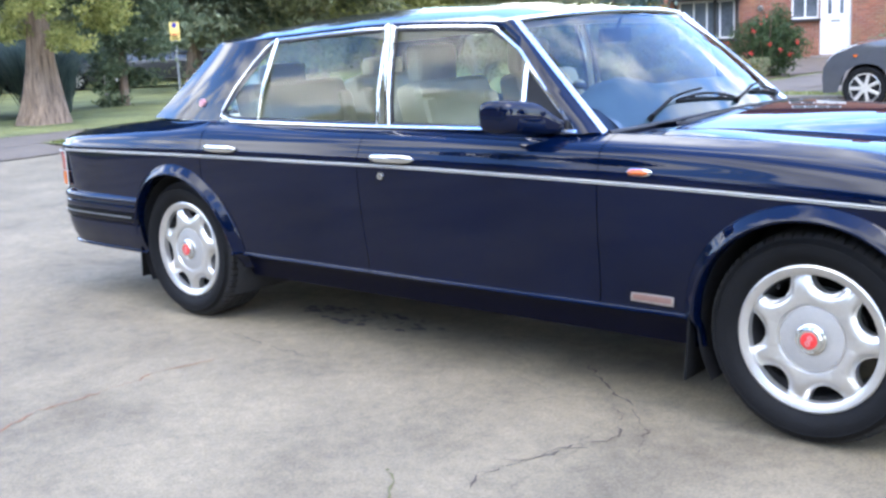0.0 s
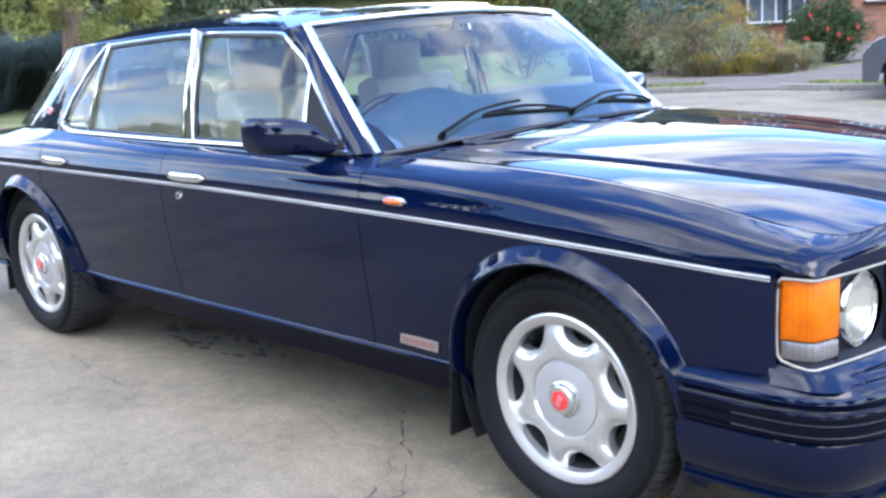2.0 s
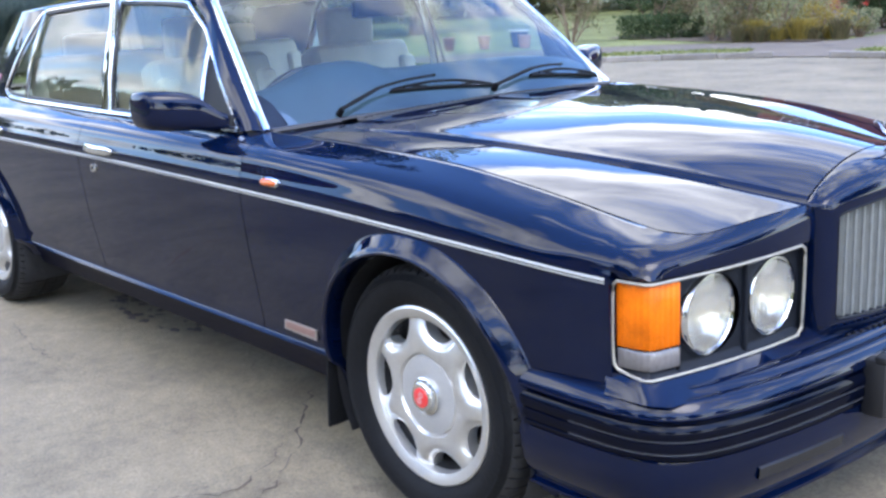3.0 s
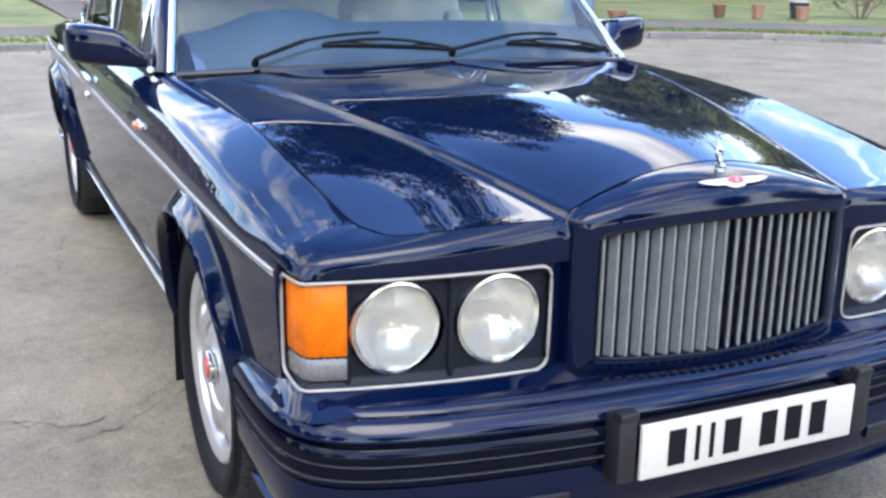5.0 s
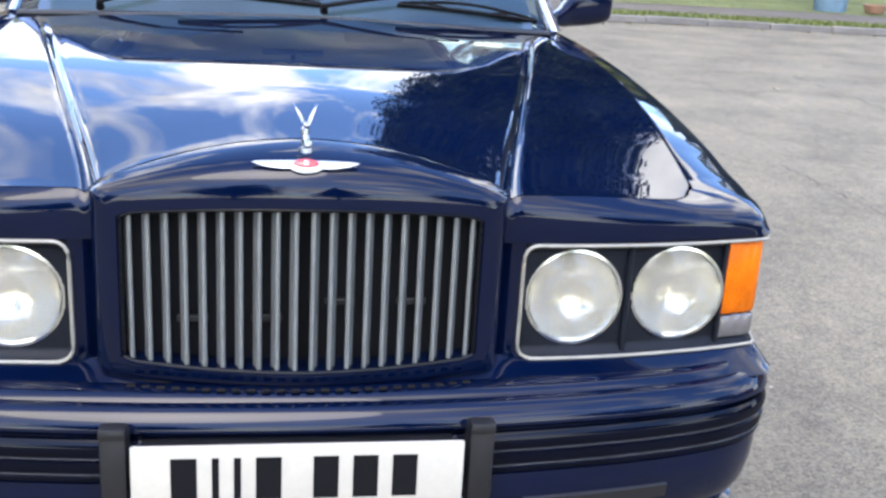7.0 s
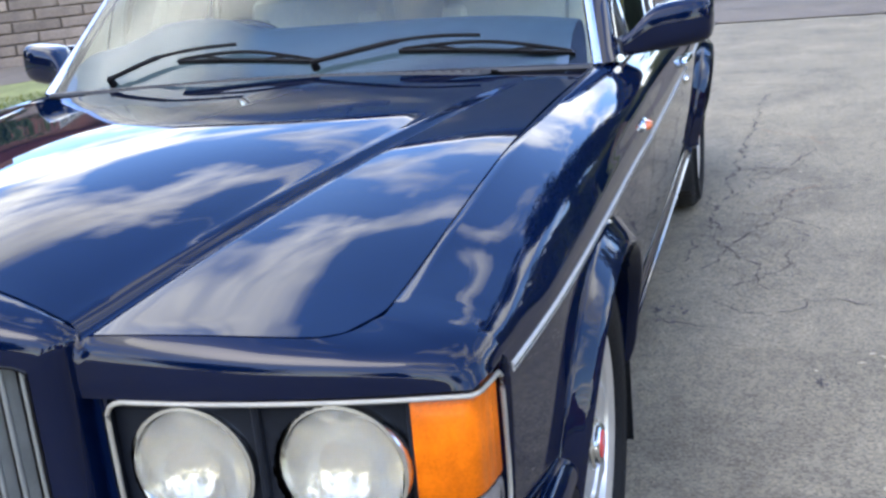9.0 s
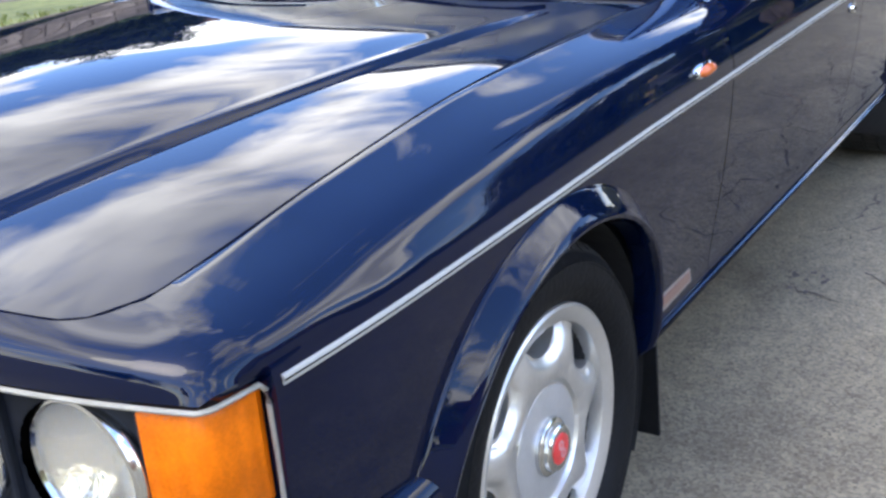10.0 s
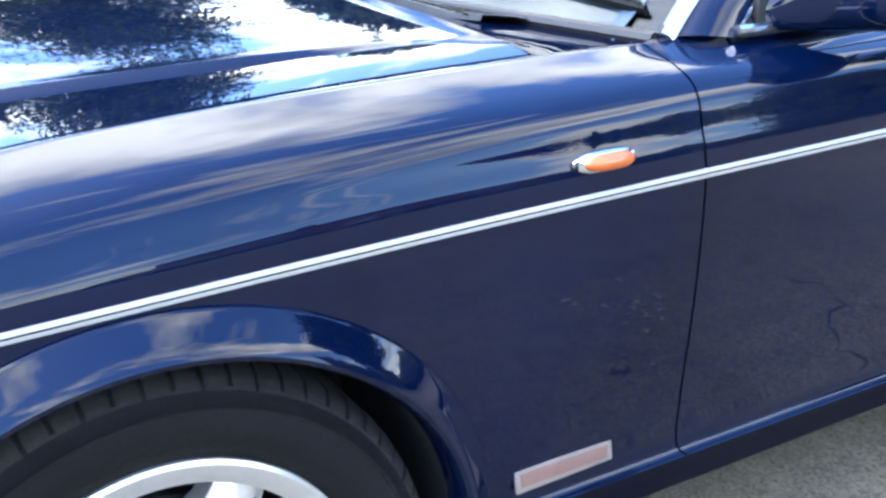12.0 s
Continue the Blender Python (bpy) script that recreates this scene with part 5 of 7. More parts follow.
# ---- cabin ----
bm = bmesh.new()
box(bm, (-2.0, 0, .42), (2.9, 1.5, .06), .01)
cp("cabin_floor", bm, DARK)
bm = bmesh.new()
rows = []
for y in lin(-.72, .72, 20):
    up = .045 * math.exp(-((y + .40) / .17) ** 4) - .03 * (abs(y) / .72) ** 4
    rows.append([(-.74, y, .960), (-.78, y, 1.000 + up * .1), (-.84, y, 1.055 + up * .5), (-.90, y, 1.088 + up * .9), (-.96, y, 1.098 + up), (-1.01, y, 1.085 + up), (-1.045, y, 1.04 + up * .8), (-1.055, y, .94), (-1.02, y, .72), (-.95, y, .55)])
grid(bm, rows)
# navy leather, its colour lifted to take in the screen's bluish sky haze
dash = cp("dashboard", bm, material("hazed_navy_leather", (.034, .066, .110), .5, 0, .2, 12, .15, 90), "dark blue leather dashboard")
bm = bmesh.new()
box(bm, (-1.052 + 1.6, 0, .855), (.012, 1.36, .075), .006)
part("veneer_panel", bm, WOOD, dash, "glossy walnut veneer")
bm = bmesh.new()
ctr, tilt = Vector((-1.25, -.36, .94)), radians(62)
tube(bm, [ctr + Vector((.19 * math.sin(a) * math.cos(tilt) * 1.0, .19 * math.cos(a), .19 * math.sin(a) * math.sin(tilt))) for a in lin(0, 2 * math.pi, 33)[:-1]], .014, 8, closed=True)
sw = cp("steering_wheel", bm, BLACK)
bm = bmesh.new()
cyl(bm, ctr + Vector((1.6, 0, 0)), ctr + Vector((1.6 + .22, 0, -.10)), .05, .035, 16)
for a in (0.2, math.pi - .2, -math.pi / 2):
    tube(bm, [ctr + Vector((1.6, 0, 0)), ctr + Vector((1.6 + .18 * math.sin(a) * math.cos(tilt), .18 * math.cos(a), .18 * math.sin(a) * math.sin(tilt)))], .014, 6)
part("wheel_hub", bm, BLACK, sw)


def seat(xb, y, w, front):
    bm = bmesh.new()
    box(bm, (xb + .28, y, .60), (.52, w, .20), .06, seg=3)
    s = cp("seat", bm, CREAM, "cream leather seat")
    bm = bmesh.new()
    box(bm, (0, 0, .30), (.15, w, .62), .06, seg=3)
    for d in (-1, 1):
        box(bm, (.05, d * (w / 2 - .05), .28), (.10, .09, .50), .035, seg=3)
    bmesh.ops.rotate(bm, cent=(0, 0, 0), matrix=Euler((0, radians(-14), 0)).to_matrix(), verts=bm.verts)
    bmesh.ops.translate(bm, vec=(xb + 1.6, y, .55), verts=bm.verts)
    part("backrest", bm, CREAM, s)
    bm = bmesh.new()
    box(bm, (xb - .20 + 1.6, y, 1.215 if front else 1.17), (.09, .27, .17 if front else .13), .04, seg=3)
    part("headrest", bm, CREAM, s)


for y in (-.37, .37):
    seat(-1.72, y, .53, True)
    seat(-2.72, y, .66, False)
for sgn in (-1, 1):
    bm = bmesh.new()
    for x0, x1 in ((-.95, -1.80), (-1.90, -2.75)):
        box(bm, ((x0 + x1) / 2, sgn * .785, .72), (abs(x1 - x0), .03, .44), .012)
    cp("door_lining", bm, CREAM)
bm = bmesh.new()
grid(bm, [[(x, y, .96) for y in (-.66, 0, .66)] for x in (-2.95, -3.2, -3.55)])
cp("parcel_shelf", bm, CREAM)
bm = bmesh.new()
box(bm, (-1.20, 0, 1.30), (.03, .24, .065), .015)
cyl(bm, (-1.19, 0, 1.33), (-1.17, 0, 1.375), .008, n=8)
cp("interior_mirror", bm, BLACK)


# ---- ground, verges, pavement ----
def ground_material():
    m = material("worn_tarmac", (0.178, 0.149, 0.096), 0.88, 0, 0.28, 1.5, 0.5, 90, dark=(0.111, 0.094, 0.062), detail=12)
    nt = m.node_tree
    b = nt.nodes["Principled BSDF"]
    src = b.inputs["Base Color"].links[0].from_socket
    co = [n for n in nt.nodes if n.type == "TEX_COORD"][0]
    # a greyer, coarser resurfaced half meets the older beige one under the car
    sp = nt.nodes.new("ShaderNodeSeparateXYZ")
    nt.links.new(co.outputs["Object"], sp.inputs[0])
    nb = nt.nodes.new("ShaderNodeTexNoise")
    nb.inputs["Scale"].default_value, nb.inputs["Detail"].default_value = 0.9, 5
    nt.links.new(co.outputs["Object"], nb.inputs["Vector"])
    yy = nt.nodes.new("ShaderNodeMath"); yy.operation = "MULTIPLY_ADD"
    nt.links.new(nb.outputs["Fac"], yy.inputs[0]); yy.inputs[1].default_value = 1.2
    nt.links.new(sp.outputs["Y"], yy.inputs[2])
    half = nt.nodes.new("ShaderNodeMapRange")
    half.inputs["From Min"].default_value, half.inputs["From Max"].default_value = 0.3, 1.5
    nt.links.new(yy.outputs[0], half.inputs["Value"])
    grey = nt.nodes.new("ShaderNodeMix"); grey.data_type = "RGBA"; grey.blend_type = "MULTIPLY"
    nt.links.new(half.outputs[0], grey.inputs["Factor"])
    nt.links.new(src, grey.inputs["A"]); grey.inputs["B"].default_value = (0.90, 0.91, 0.92, 1)
    src = grey.outputs["Result"]
    # stone chips in the surface
    vo = nt.nodes.new("ShaderNodeTexVoronoi")
    vo.inputs["Scale"].default_value = 140
    nt.links.new(co.outputs["Object"], vo.inputs["Vector"])
    mul = nt.nodes.new("ShaderNodeMix"); mul.data_type = "RGBA"; mul.blend_type = "OVERLAY"
    chips = nt.nodes.new("ShaderNodeMapRange")
    chips.inputs["To Min"].default_value, chips.inputs["To Max"].default_value = 0.24, 0.50
    nt.links.new(half.outputs[0], chips.inputs["Value"])
    nt.links.new(chips.outputs[0], mul.inputs["Factor"])
    bw = nt.nodes.new("ShaderNodeRGBToBW")
    nt.links.new(vo.outputs["Color"], bw.inputs[0])
    nt.links.new(src, mul.inputs["A"]); nt.links.new(bw.outputs[0], mul.inputs["B"])
    # old stains, metre-sized
    st = nt.nodes.new("ShaderNodeTexNoise")
    st.inputs["Scale"].default_value, st.inputs["Detail"].default_value, st.inputs["Distortion"].default_value = 1.7, 7, 0.8
    nt.links.new(co.outputs["Object"], st.inputs["Vector"])
    sr = nt.nodes.new("ShaderNodeValToRGB")
    sr.color_ramp.elements[0].position, sr.color_ramp.elements[1].position = 0.30, 0.48
    sr.color_ramp.elements[0].color = (0.72, 0.70, 0.68, 1)
    nt.links.new(st.outputs["Fac"], sr.inputs[0])
    m2 = nt.nodes.new("ShaderNodeMix"); m2.data_type = "RGBA"; m2.blend_type = "MULTIPLY"
    m2.inputs["Factor"].default_value = 0.8
    nt.links.new(mul.outputs["Result"], m2.inputs["A"]); nt.links.new(sr.outputs["Color"], m2.inputs["B"])
    # hair cracks
    wv = nt.nodes.new("ShaderNodeTexNoise")
    wv.inputs["Scale"].default_value, wv.inputs["Detail"].default_value = 2.2, 6
    nt.links.new(co.outputs["Object"], wv.inputs["Vector"])
    addv = nt.nodes.new("ShaderNodeMix"); addv.data_type = "RGBA"; addv.blend_type = "ADD"; addv.inputs["Factor"].default_value = 0.55
    nt.links.new(co.outputs["Object"], addv.inputs["A"]); nt.links.new(wv.outputs["Color"], addv.inputs["B"])
    ve = nt.nodes.new("ShaderNodeTexVoronoi"); ve.feature = "DISTANCE_TO_EDGE"
    ve.inputs["Scale"].default_value = 0.62
    nt.links.new(addv.outputs["Result"], ve.inputs["Vector"])
    cr = nt.nodes.new("ShaderNodeMapRange")
    cr.inputs["From Min"].default_value, cr.inputs["From Max"].default_value = 0.0, 0.006
    cr.inputs["To Min"].default_value = 0.45
    nt.links.new(ve.outputs["Distance"], cr.inputs["Value"])
    m3 = nt.nodes.new("ShaderNodeMix"); m3.data_type = "RGBA"; m3.blend_type = "MULTIPLY"
    m3.inputs["Factor"].default_value = 0.3
    nt.links.new(m2.outputs["Result"], m3.inputs["A"]); nt.links.new(cr.outputs[0], m3.inputs["B"])
    nt.links.new(m3.outputs["Result"], b.inputs["Base Color"])
    return m


TARMAC = ground_material()
GRASS = material("mown_grass", (0.135, 0.142, 0.045), 0.9, 0, 0.5, 0.9, 0.8, 60, dark=(0.055, 0.068, 0.018), detail=9)
PAVING = material("pavement_asphalt", (0.103, 0.085, 0.064), 0.9, 0, 0.2, 2.0, 0.4, 80)
KERBM = material("kerb_concrete", (0.16, 0.145, 0.125), 0.85, 0, 0.3, 4, 0.4, 50, random_tint=0.15)
SOIL = material("garden_soil", (0.10, 0.076, 0.052), 0.95, 0, 0.35, 3, 0.8, 30)
bm = bmesh.new()
grid(bm, [[(x, y, 0) for y in (-900, -60, -20, 20, 60, 900)] for x in (-900, -60, -20, 20, 60, 900)])
tagged(finish("ground", bm, TARMAC, smooth=0), "worn grey-brown tarmac turning area with cracks and stains", "ground", kind="structure")

KERB = [(24, 11), (14, 12.9), (6, 13.4), (0, 13.4), (-4.5, 13.3), (-7.0, 13.4), (-8.8, 12.6), (-10.3, 11.5), (-11.4, 10.0), (-11.95, 8.6), (-12.2, 7.2), (-12.4, 5.6), (-12.35, 4.2), (-12.2, 2.9), (-12.2, 0), (-12.0, -2.5), (-11.2, -3.6), (-9.2, -4.9), (-6.6, -6.3), (-3.6, -8.2), (3, -11.5), (12, -16.5), (24, -14)]
kerb_path = fine(KERB, 380)


def off(path, d):
    """The path moved outwards from the turning area."""
    return [(p[0] - n.x * -d, p[1] + n.y * d) for p, n in zip(path, outward(path, (0, 0)))]


def is_drive(p):
    return -8.0 < p[0] < -6.5 and p[1] > 11 or (3 < p[0] < 6.2 and p[1] > 10) or (2 < p[0] < 5 and p[1] < -10) or (p[0] < -11 and 0.4 < p[1] < 4.2)


def strip(path, d0, d1, z0, z1, gap=None):
    bm = bmesh.new()
    a, b = off(path, d0), off(path, d1)
    va = [bm.verts.new((*p, z0)) for p in a]
    vb = [bm.verts.new((*p, z1)) for p in b]
    for i in range(len(a) - 1):
        if gap is None or is_drive(path[i]) != gap:
            bm.faces.new((va[i], va[i + 1], vb[i + 1], vb[i]))
    return bm


tagged(finish("verge", strip(kerb_path, .10, 1.0, .07, .09, True), GRASS, smooth=0), "narrow strip of mown grass beside the kerb", "grass", kind="structure")
tagged(finish("crossing", strip(kerb_path, .0, 1.0, .014, .09, False), PAVING, smooth=0), "dropped asphalt crossings to the driveways", "pavement", kind="structure")
tagged(finish("pavement", strip(kerb_path, .99, 2.5, .092, .105), PAVING, smooth=0), "worn pinkish grey pavement", "pavement", kind="structure")
tagged(finish("lawn", strip(kerb_path, 2.49, 90, .11, .5), GRASS, smooth=0), "wide mown lawn with yellowing patches", "lawn", kind="structure")
side_path = [p for p in kerb_path if p[1] < -3.2 and p[0] < 1.5]
tagged(finish("verge", strip(side_path, .99, 2.35, .094, .112), GRASS, smooth=0), "broad mown grass verge before the garden wall", "grass", kind="structure")
tagged(finish("pavement", strip(side_path, 2.34, 5.6, .117, .13), PAVING, smooth=0), "brown worn pavement along the garden wall", "pavement", kind="structure")
kerb = empty("kerb", (0, 0, 0), label="low worn concrete kerb stones round the turning area", category="kerb", kind="structure")
bm = bmesh.new()
box(bm, (0, 0, .045), (.90, .13, .10), .012, seg=1)
kerb_me = None
cum = [0.0]
for p, q in zip(kerb_path, kerb_path[1:]):
    cum.append(cum[-1] + math.hypot(q[0] - p[0], q[1] - p[1]))
for k in range(int(cum[-1] / .912)):
    at = [float(np.interp(k * .912 + o, cum, [p[i] for p in kerb_path])) for o in (0, .912) for i in (0, 1)]
    mx_, my_ = (at[0] + at[2]) / 2, (at[1] + at[3]) / 2
    if is_drive((mx_, my_)):
        continue
    if kerb_me is None:
        ks = part("kerb_stone", bm, KERBM, kerb, smooth=0)
        kerb_me = ks.data
    else:
        ks = new("kerb_stone", kerb_me)
        ks.parent = kerb
    ks.matrix_basis = Matrix.Translation((mx_, my_, random.uniform(-.012, .004))) @ Euler((random.uniform(-.03, .03), random.uniform(-.008, .008), math.atan2(at[3] - at[1], at[2] - at[0]))).to_matrix().to_4x4()
# driveway crossing the verge
bm = bmesh.new()
grid(bm, [[(-7.85, 14.6, .10), (-6.4, 14.9, .10)], [(-7.75, 16, .125), (-6.1, 15.6, .125)], [(-7.6, 20, .165), (-4.9, 19.5, .165)], [(-8.2, 26, .21), (-4.7, 26.5, .21)]])
bm.faces.new([bm.verts.new(q) for q in ((-14.66, .4, .118), (-14.66, 4.2, .118), (-40, 3.6, .50), (-40, -.6, .50))])
tagged(finish("driveway", bm, PAVING, smooth=0), "worn asphalt driveways up to the houses", "driveway", kind="structure")

bm = bmesh.new()
grid(bm, [[(-13.5, 15.9, .128), (-10.4, 15.0, .128), (-8.2, 15.3, .128)], [(-13.6, 21.5, .155), (-10.6, 21.5, .155), (-8.0, 20.0, .15)], [(-14.5, 27.4, .19), (-10.5, 28.6, .195), (-3.0, 29.5, .20)]])
tagged(finish("garden_bed", bm, SOIL, smooth=0), "bare brown planting bed in front of the house", "bed", kind="structure")

# cracks in the tarmac, weeds and a dark oil stain
CRACKM = material("crack_dirt", (0.05, 0.042, 0.034), 0.95, 0, 0.5, 12)
RUST = material("rusty_crack_dirt", (0.16, 0.085, 0.045), 0.95, 0, 0.4, 12)


def crack(points, w, mat=CRACKM, seed=1):
    rnd = random.Random(seed)
    pts = []
    for (x0, y0), (x1, y1) in zip(points, points[1:]):
        n = max(3, int(math.hypot(x1 - x0, y1 - y0) / .03))
        for i in range(n):
            q = i / n
            pts.append((x0 + (x1 - x0) * q, y0 + (y1 - y0) * q))
    jx = jy = 0
    rows = []
    for x, y in pts:
        jx, jy = jx * .72 + rnd.uniform(-.02, .02), jy * .72 + rnd.uniform(-.02, .02)
        ww = w * max(0, rnd.uniform(-.15, .8))
        rows.append([(x + jx - ww, y + jy, .0025), (x + jx, y + jy + ww, .003), (x + jx + ww, y + jy, .0025)])
    bm = bmesh.new()
    grid(bm, rows)
    tagged(finish("tarmac_crack", bm, mat, smooth=0), "thin dirt-filled crack in the tarmac", "crack", kind="structure")


WEED = material("weed_green", (.10, .095, .04), .9, 0, .3, 20)
for k, (mat, w, pts) in enumerate((
        (RUST, .011, [(-2.38, -2.75), (-2.45, -2.28), (-2.52, -2.11), (-2.49, -1.94), (-2.48, -1.71), (-2.5, -1.5), (-2.45, -1.24)]),
        (CRACKM, .005, [(-3.6, -1.95), (-3.55, -1.71), (-3.53, -1.54), (-3.53, -1.33)]),
        (CRACKM, .010, [(-1.01, -.52), (-.86, -.70), (-.72, -.81), (-.59, -.93), (-.5, -1.04)]),
        (CRACKM, .005, [(-.5, -1.04), (-.44, -1.16), (-.36, -1.3)]),
        (WEED, .011, [(-.82, -2.0), (-.85, -1.92), (-.94, -1.82), (-1.02, -1.73)]),
        (CRACKM, .006, [(-.60, -1.85), (-.71, -1.65), (-.69, -1.53), (-.66, -1.4), (-.56, -1.25)]),
        (CRACKM, .006, [(-2.79, -.96), (-2.62, -.99), (-2.35, -1.04), (-2.02, -1.03)]),
        (CRACKM, .007, [(-.74, -1.5), (-.66, -1.35), (-.56, -1.16), (-.56, -1.05), (-.62, -.94), (-.78, -.82)]),
        (CRACKM, .020, [(-6.4, 1.2), (-5.39, 1.12), (-4.55, 1.05), (-3.32, .98), (-3.03, .94), (-2.6, 1.02)]),
        (CRACKM, .013, [(-3.4, 1.3), (-3.07, 1.23), (-2.73, 1.16), (-2.49, 1.08), (-2.19, .95), (-1.98, .85)]),
        (CRACKM, .012, [(-3.31, .91), (-2.95, .94), (-2.69, .93), (-2.24, .87), (-2.09, .77)]),
        (CRACKM, .011, [(-2.61, .96), (-2.34, 1.05), (-2.23, 1.14), (-1.9, 1.2)]),
        (CRACKM, .007, [(-1.66, .80), (-1.58, .86), (-1.54, 1.0), (-1.48, 1.1)]),
        (CRACKM, .012, [(-4.4, 1.45), (-3.9, 1.3), (-3.55, 1.12), (-3.2, 1.0)]),
        (CRACKM, .013, [(-3.36, 2.91), (-2.81, 2.88), (-2.25, 2.95), (-1.6, 3.1)]),
        (CRACKM, .018, [(-7.27, 4.88), (-6.12, 4.84), (-5.43, 4.8), (-4.4, 4.6)]))):
    crack(pts, w, mat, 2 + k)
for k in range(16):
    rnd = random.Random(40 + k)
    x, y, a = rnd.uniform(-4.6, -1.7), rnd.uniform(.95, 1.75), rnd.uniform(-.5, .5) + (1.4 if k % 4 == 0 else 0)
    pts = [(x, y)]
    for j in range(rnd.randint(3, 7)):
        a += rnd.uniform(-.9, .9)
        pts.append((pts[-1][0] - .11 * math.cos(a), pts[-1][1] + .11 * math.sin(a)))
    crack(pts, rnd.uniform(.004, .009), RUST if k % 7 == 3 else CRACKM, 60 + k)
for pts, w in (([(-3.9, 2.5), (-3.4, 2.75), (-3.16, 2.91), (-2.4, 3.0)], .012), ([(-9.5, 3.2), (-8.73, 3.53), (-8.0, 3.3), (-6.5, 3.7), (-5.2, 3.6)], .016), ([(-6.2, 5.2), (-5.0, 5.0), (-4.1, 5.3)], .014), ([(-7.5, 6.5), (-6.4, 6.1), (-5.6, 6.4)], .016)):
    w *= .55
    crack(pts, w, CRACKM, int(w * 1000) + len(pts))
STAIN = material("oil_stain", (0.045, 0.040, 0.036), 0.8, 0, 0.5, 9, 0.6, 60)
for cx, cy, rx, ry, sd in ((-2.30, -.47, .46, .12, 11), (-1.66, .86, .10, .06, 12), (-1.1, 1.35, .05, .035, 13), (-2.6, 1.3, .12, .05, 14)):
    rnd = random.Random(sd)
    for j in range(60 if rx > .3 else 12):
        a, q = rnd.uniform(0, 6.28), rnd.uniform(.62, 1) if j % 3 else rnd.uniform(0, 1)
        px, py, pr = cx + rx * q * math.cos(a), cy + ry * q * math.sin(a), rnd.uniform(.05, .17) * ry
        bm = bmesh.new()
        bm.faces.new([bm.verts.new((px + pr * 1.8 * rnd.uniform(.5, 1.3) * math.cos(t), py + pr * rnd.uniform(.5, 1.3) * math.sin(t), .0022 + .0001 * j)) for t in (2 * math.pi * i / 11 for i in range(11))])
        tagged(finish("ground_stain", bm, STAIN, smooth=0), "dark rough oil stain on the tarmac", "stain", kind="structure")


# dry leaf scraps on the tarmac
LITTER = material("dry_leaf", (.31, .27, .185), .85, 0, .3, 30)
rnd = random.Random(77)
bm = bmesh.new()
spots = [(-1.32 + rnd.gauss(0, .045), 1.58 + rnd.gauss(0, .06), rnd.uniform(.006, .013)) for k in range(26)]
spots += [(-1.36, 1.75, .014), (-1.18, 1.72, .016), (-1.19, 1.69, .012), (-.65, 1.69, .012), (-6.36, 4.29, .035), (-.51, 1.44, .009), (-.27, 1.42, .009)]
spots += [(rnd.uniform(-6, 1.2), rnd.uniform(1.1, 4.2), rnd.uniform(.005, .010)) for k in range(70)]
for x, y, r in spots:
    a = rnd.uniform(0, 6.28)
    ring = [(1.3, 0), (.5, .6), (-.6, .5), (-1.2, 0), (-.5, -.6), (.6, -.5)]
    vs = [bm.verts.new((x + r * (u * math.cos(a) - v * math.sin(a)), y + r * (u * math.sin(a) + v * math.cos(a)), .003 + r * .35 * abs(v) * rnd.uniform(.5, 1.3))) for u, v in ring]
    mid_ = bm.verts.new((x, y, .003 + r * .12))
    for k in range(6):
        bm.faces.new((vs[k], vs[(k + 1) % 6], mid_))
tagged(finish("leaf_litter", bm, LITTER, smooth=0), "dry pale leaf scraps scattered on the tarmac", "leaf litter", kind="stuff")


# ---- plants ----
def leaf_material(name, colours, rough=0.65):
    m = bpy.data.materials.new(name)
    m.use_nodes = True
    nt = m.node_tree
    b = nt.nodes["Principled BSDF"]
    b.inputs["Roughness"].default_value = rough
    b.inputs["Specular IOR Level"].default_value = 0.25
    geo = nt.nodes.new("ShaderNodeNewGeometry")
    rp_ = nt.nodes.new("ShaderNodeValToRGB")
    el = rp_.color_ramp.elements
    el[0].color, el[1].color = (*colours[0], 1), (*colours[-1], 1)
    for i, c in enumerate(colours[1:-1]):
        e = el.new((i + 1) / (len(colours) - 1))
        e.color = (*c, 1)
    nt.links.new(geo.outputs["Random Per Island"], rp_.inputs[0])
    nt.links.new(rp_.outputs[0], b.inputs["Base Color"])
    tr = nt.nodes.new("ShaderNodeBsdfTranslucent")
    mx = nt.nodes.new("ShaderNodeMixShader")
    mx.inputs[0].default_value = 0.42
    nt.links.new(rp_.outputs[0], tr.inputs[0])
    out = [n for n in nt.nodes if n.type == "OUTPUT_MATERIAL"][0]
    nt.links.new(b.outputs[0], mx.inputs[1]); nt.links.new(tr.outputs[0], mx.inputs[2])
    nt.links.new(mx.outputs[0], out.inputs["Surface"])
    return m


BARK = material("fibrous_bark", (0.21, 0.150, 0.102), 0.95, 0, 0.6, 5.5, 1.0, 16, dark=(0.038, 0.028, 0.02))
# fibres run up the trunk
bn = BARK.node_tree
bco = [n for n in bn.nodes if n.type == "TEX_COORD"][0]
bmap = bn.nodes.new("ShaderNodeMapping")
bmap.inputs["Scale"].default_value = (3.2, 3.2, 0.22)
bn.links.new(bco.outputs["Object"], bmap.inputs[0])
for n in [n for n in bn.nodes if n.type == "TEX_NOISE"]:
    bn.links.new(bmap.outputs[0], n.inputs["Vector"])
L_YEL = leaf_material("yellow_green_leaf", [(.14, .16, .05), (.30, .31, .09), (.40, .39, .14)])
L_DARK = leaf_material("dark_conifer_leaf", [(.09, .115, .075), (.16, .195, .115), (.23, .245, .145)])
L_OLIVE = leaf_material("dark_olive_leaf", [(.018, .026, .012), (.04, .055, .02), (.075, .09, .035)])
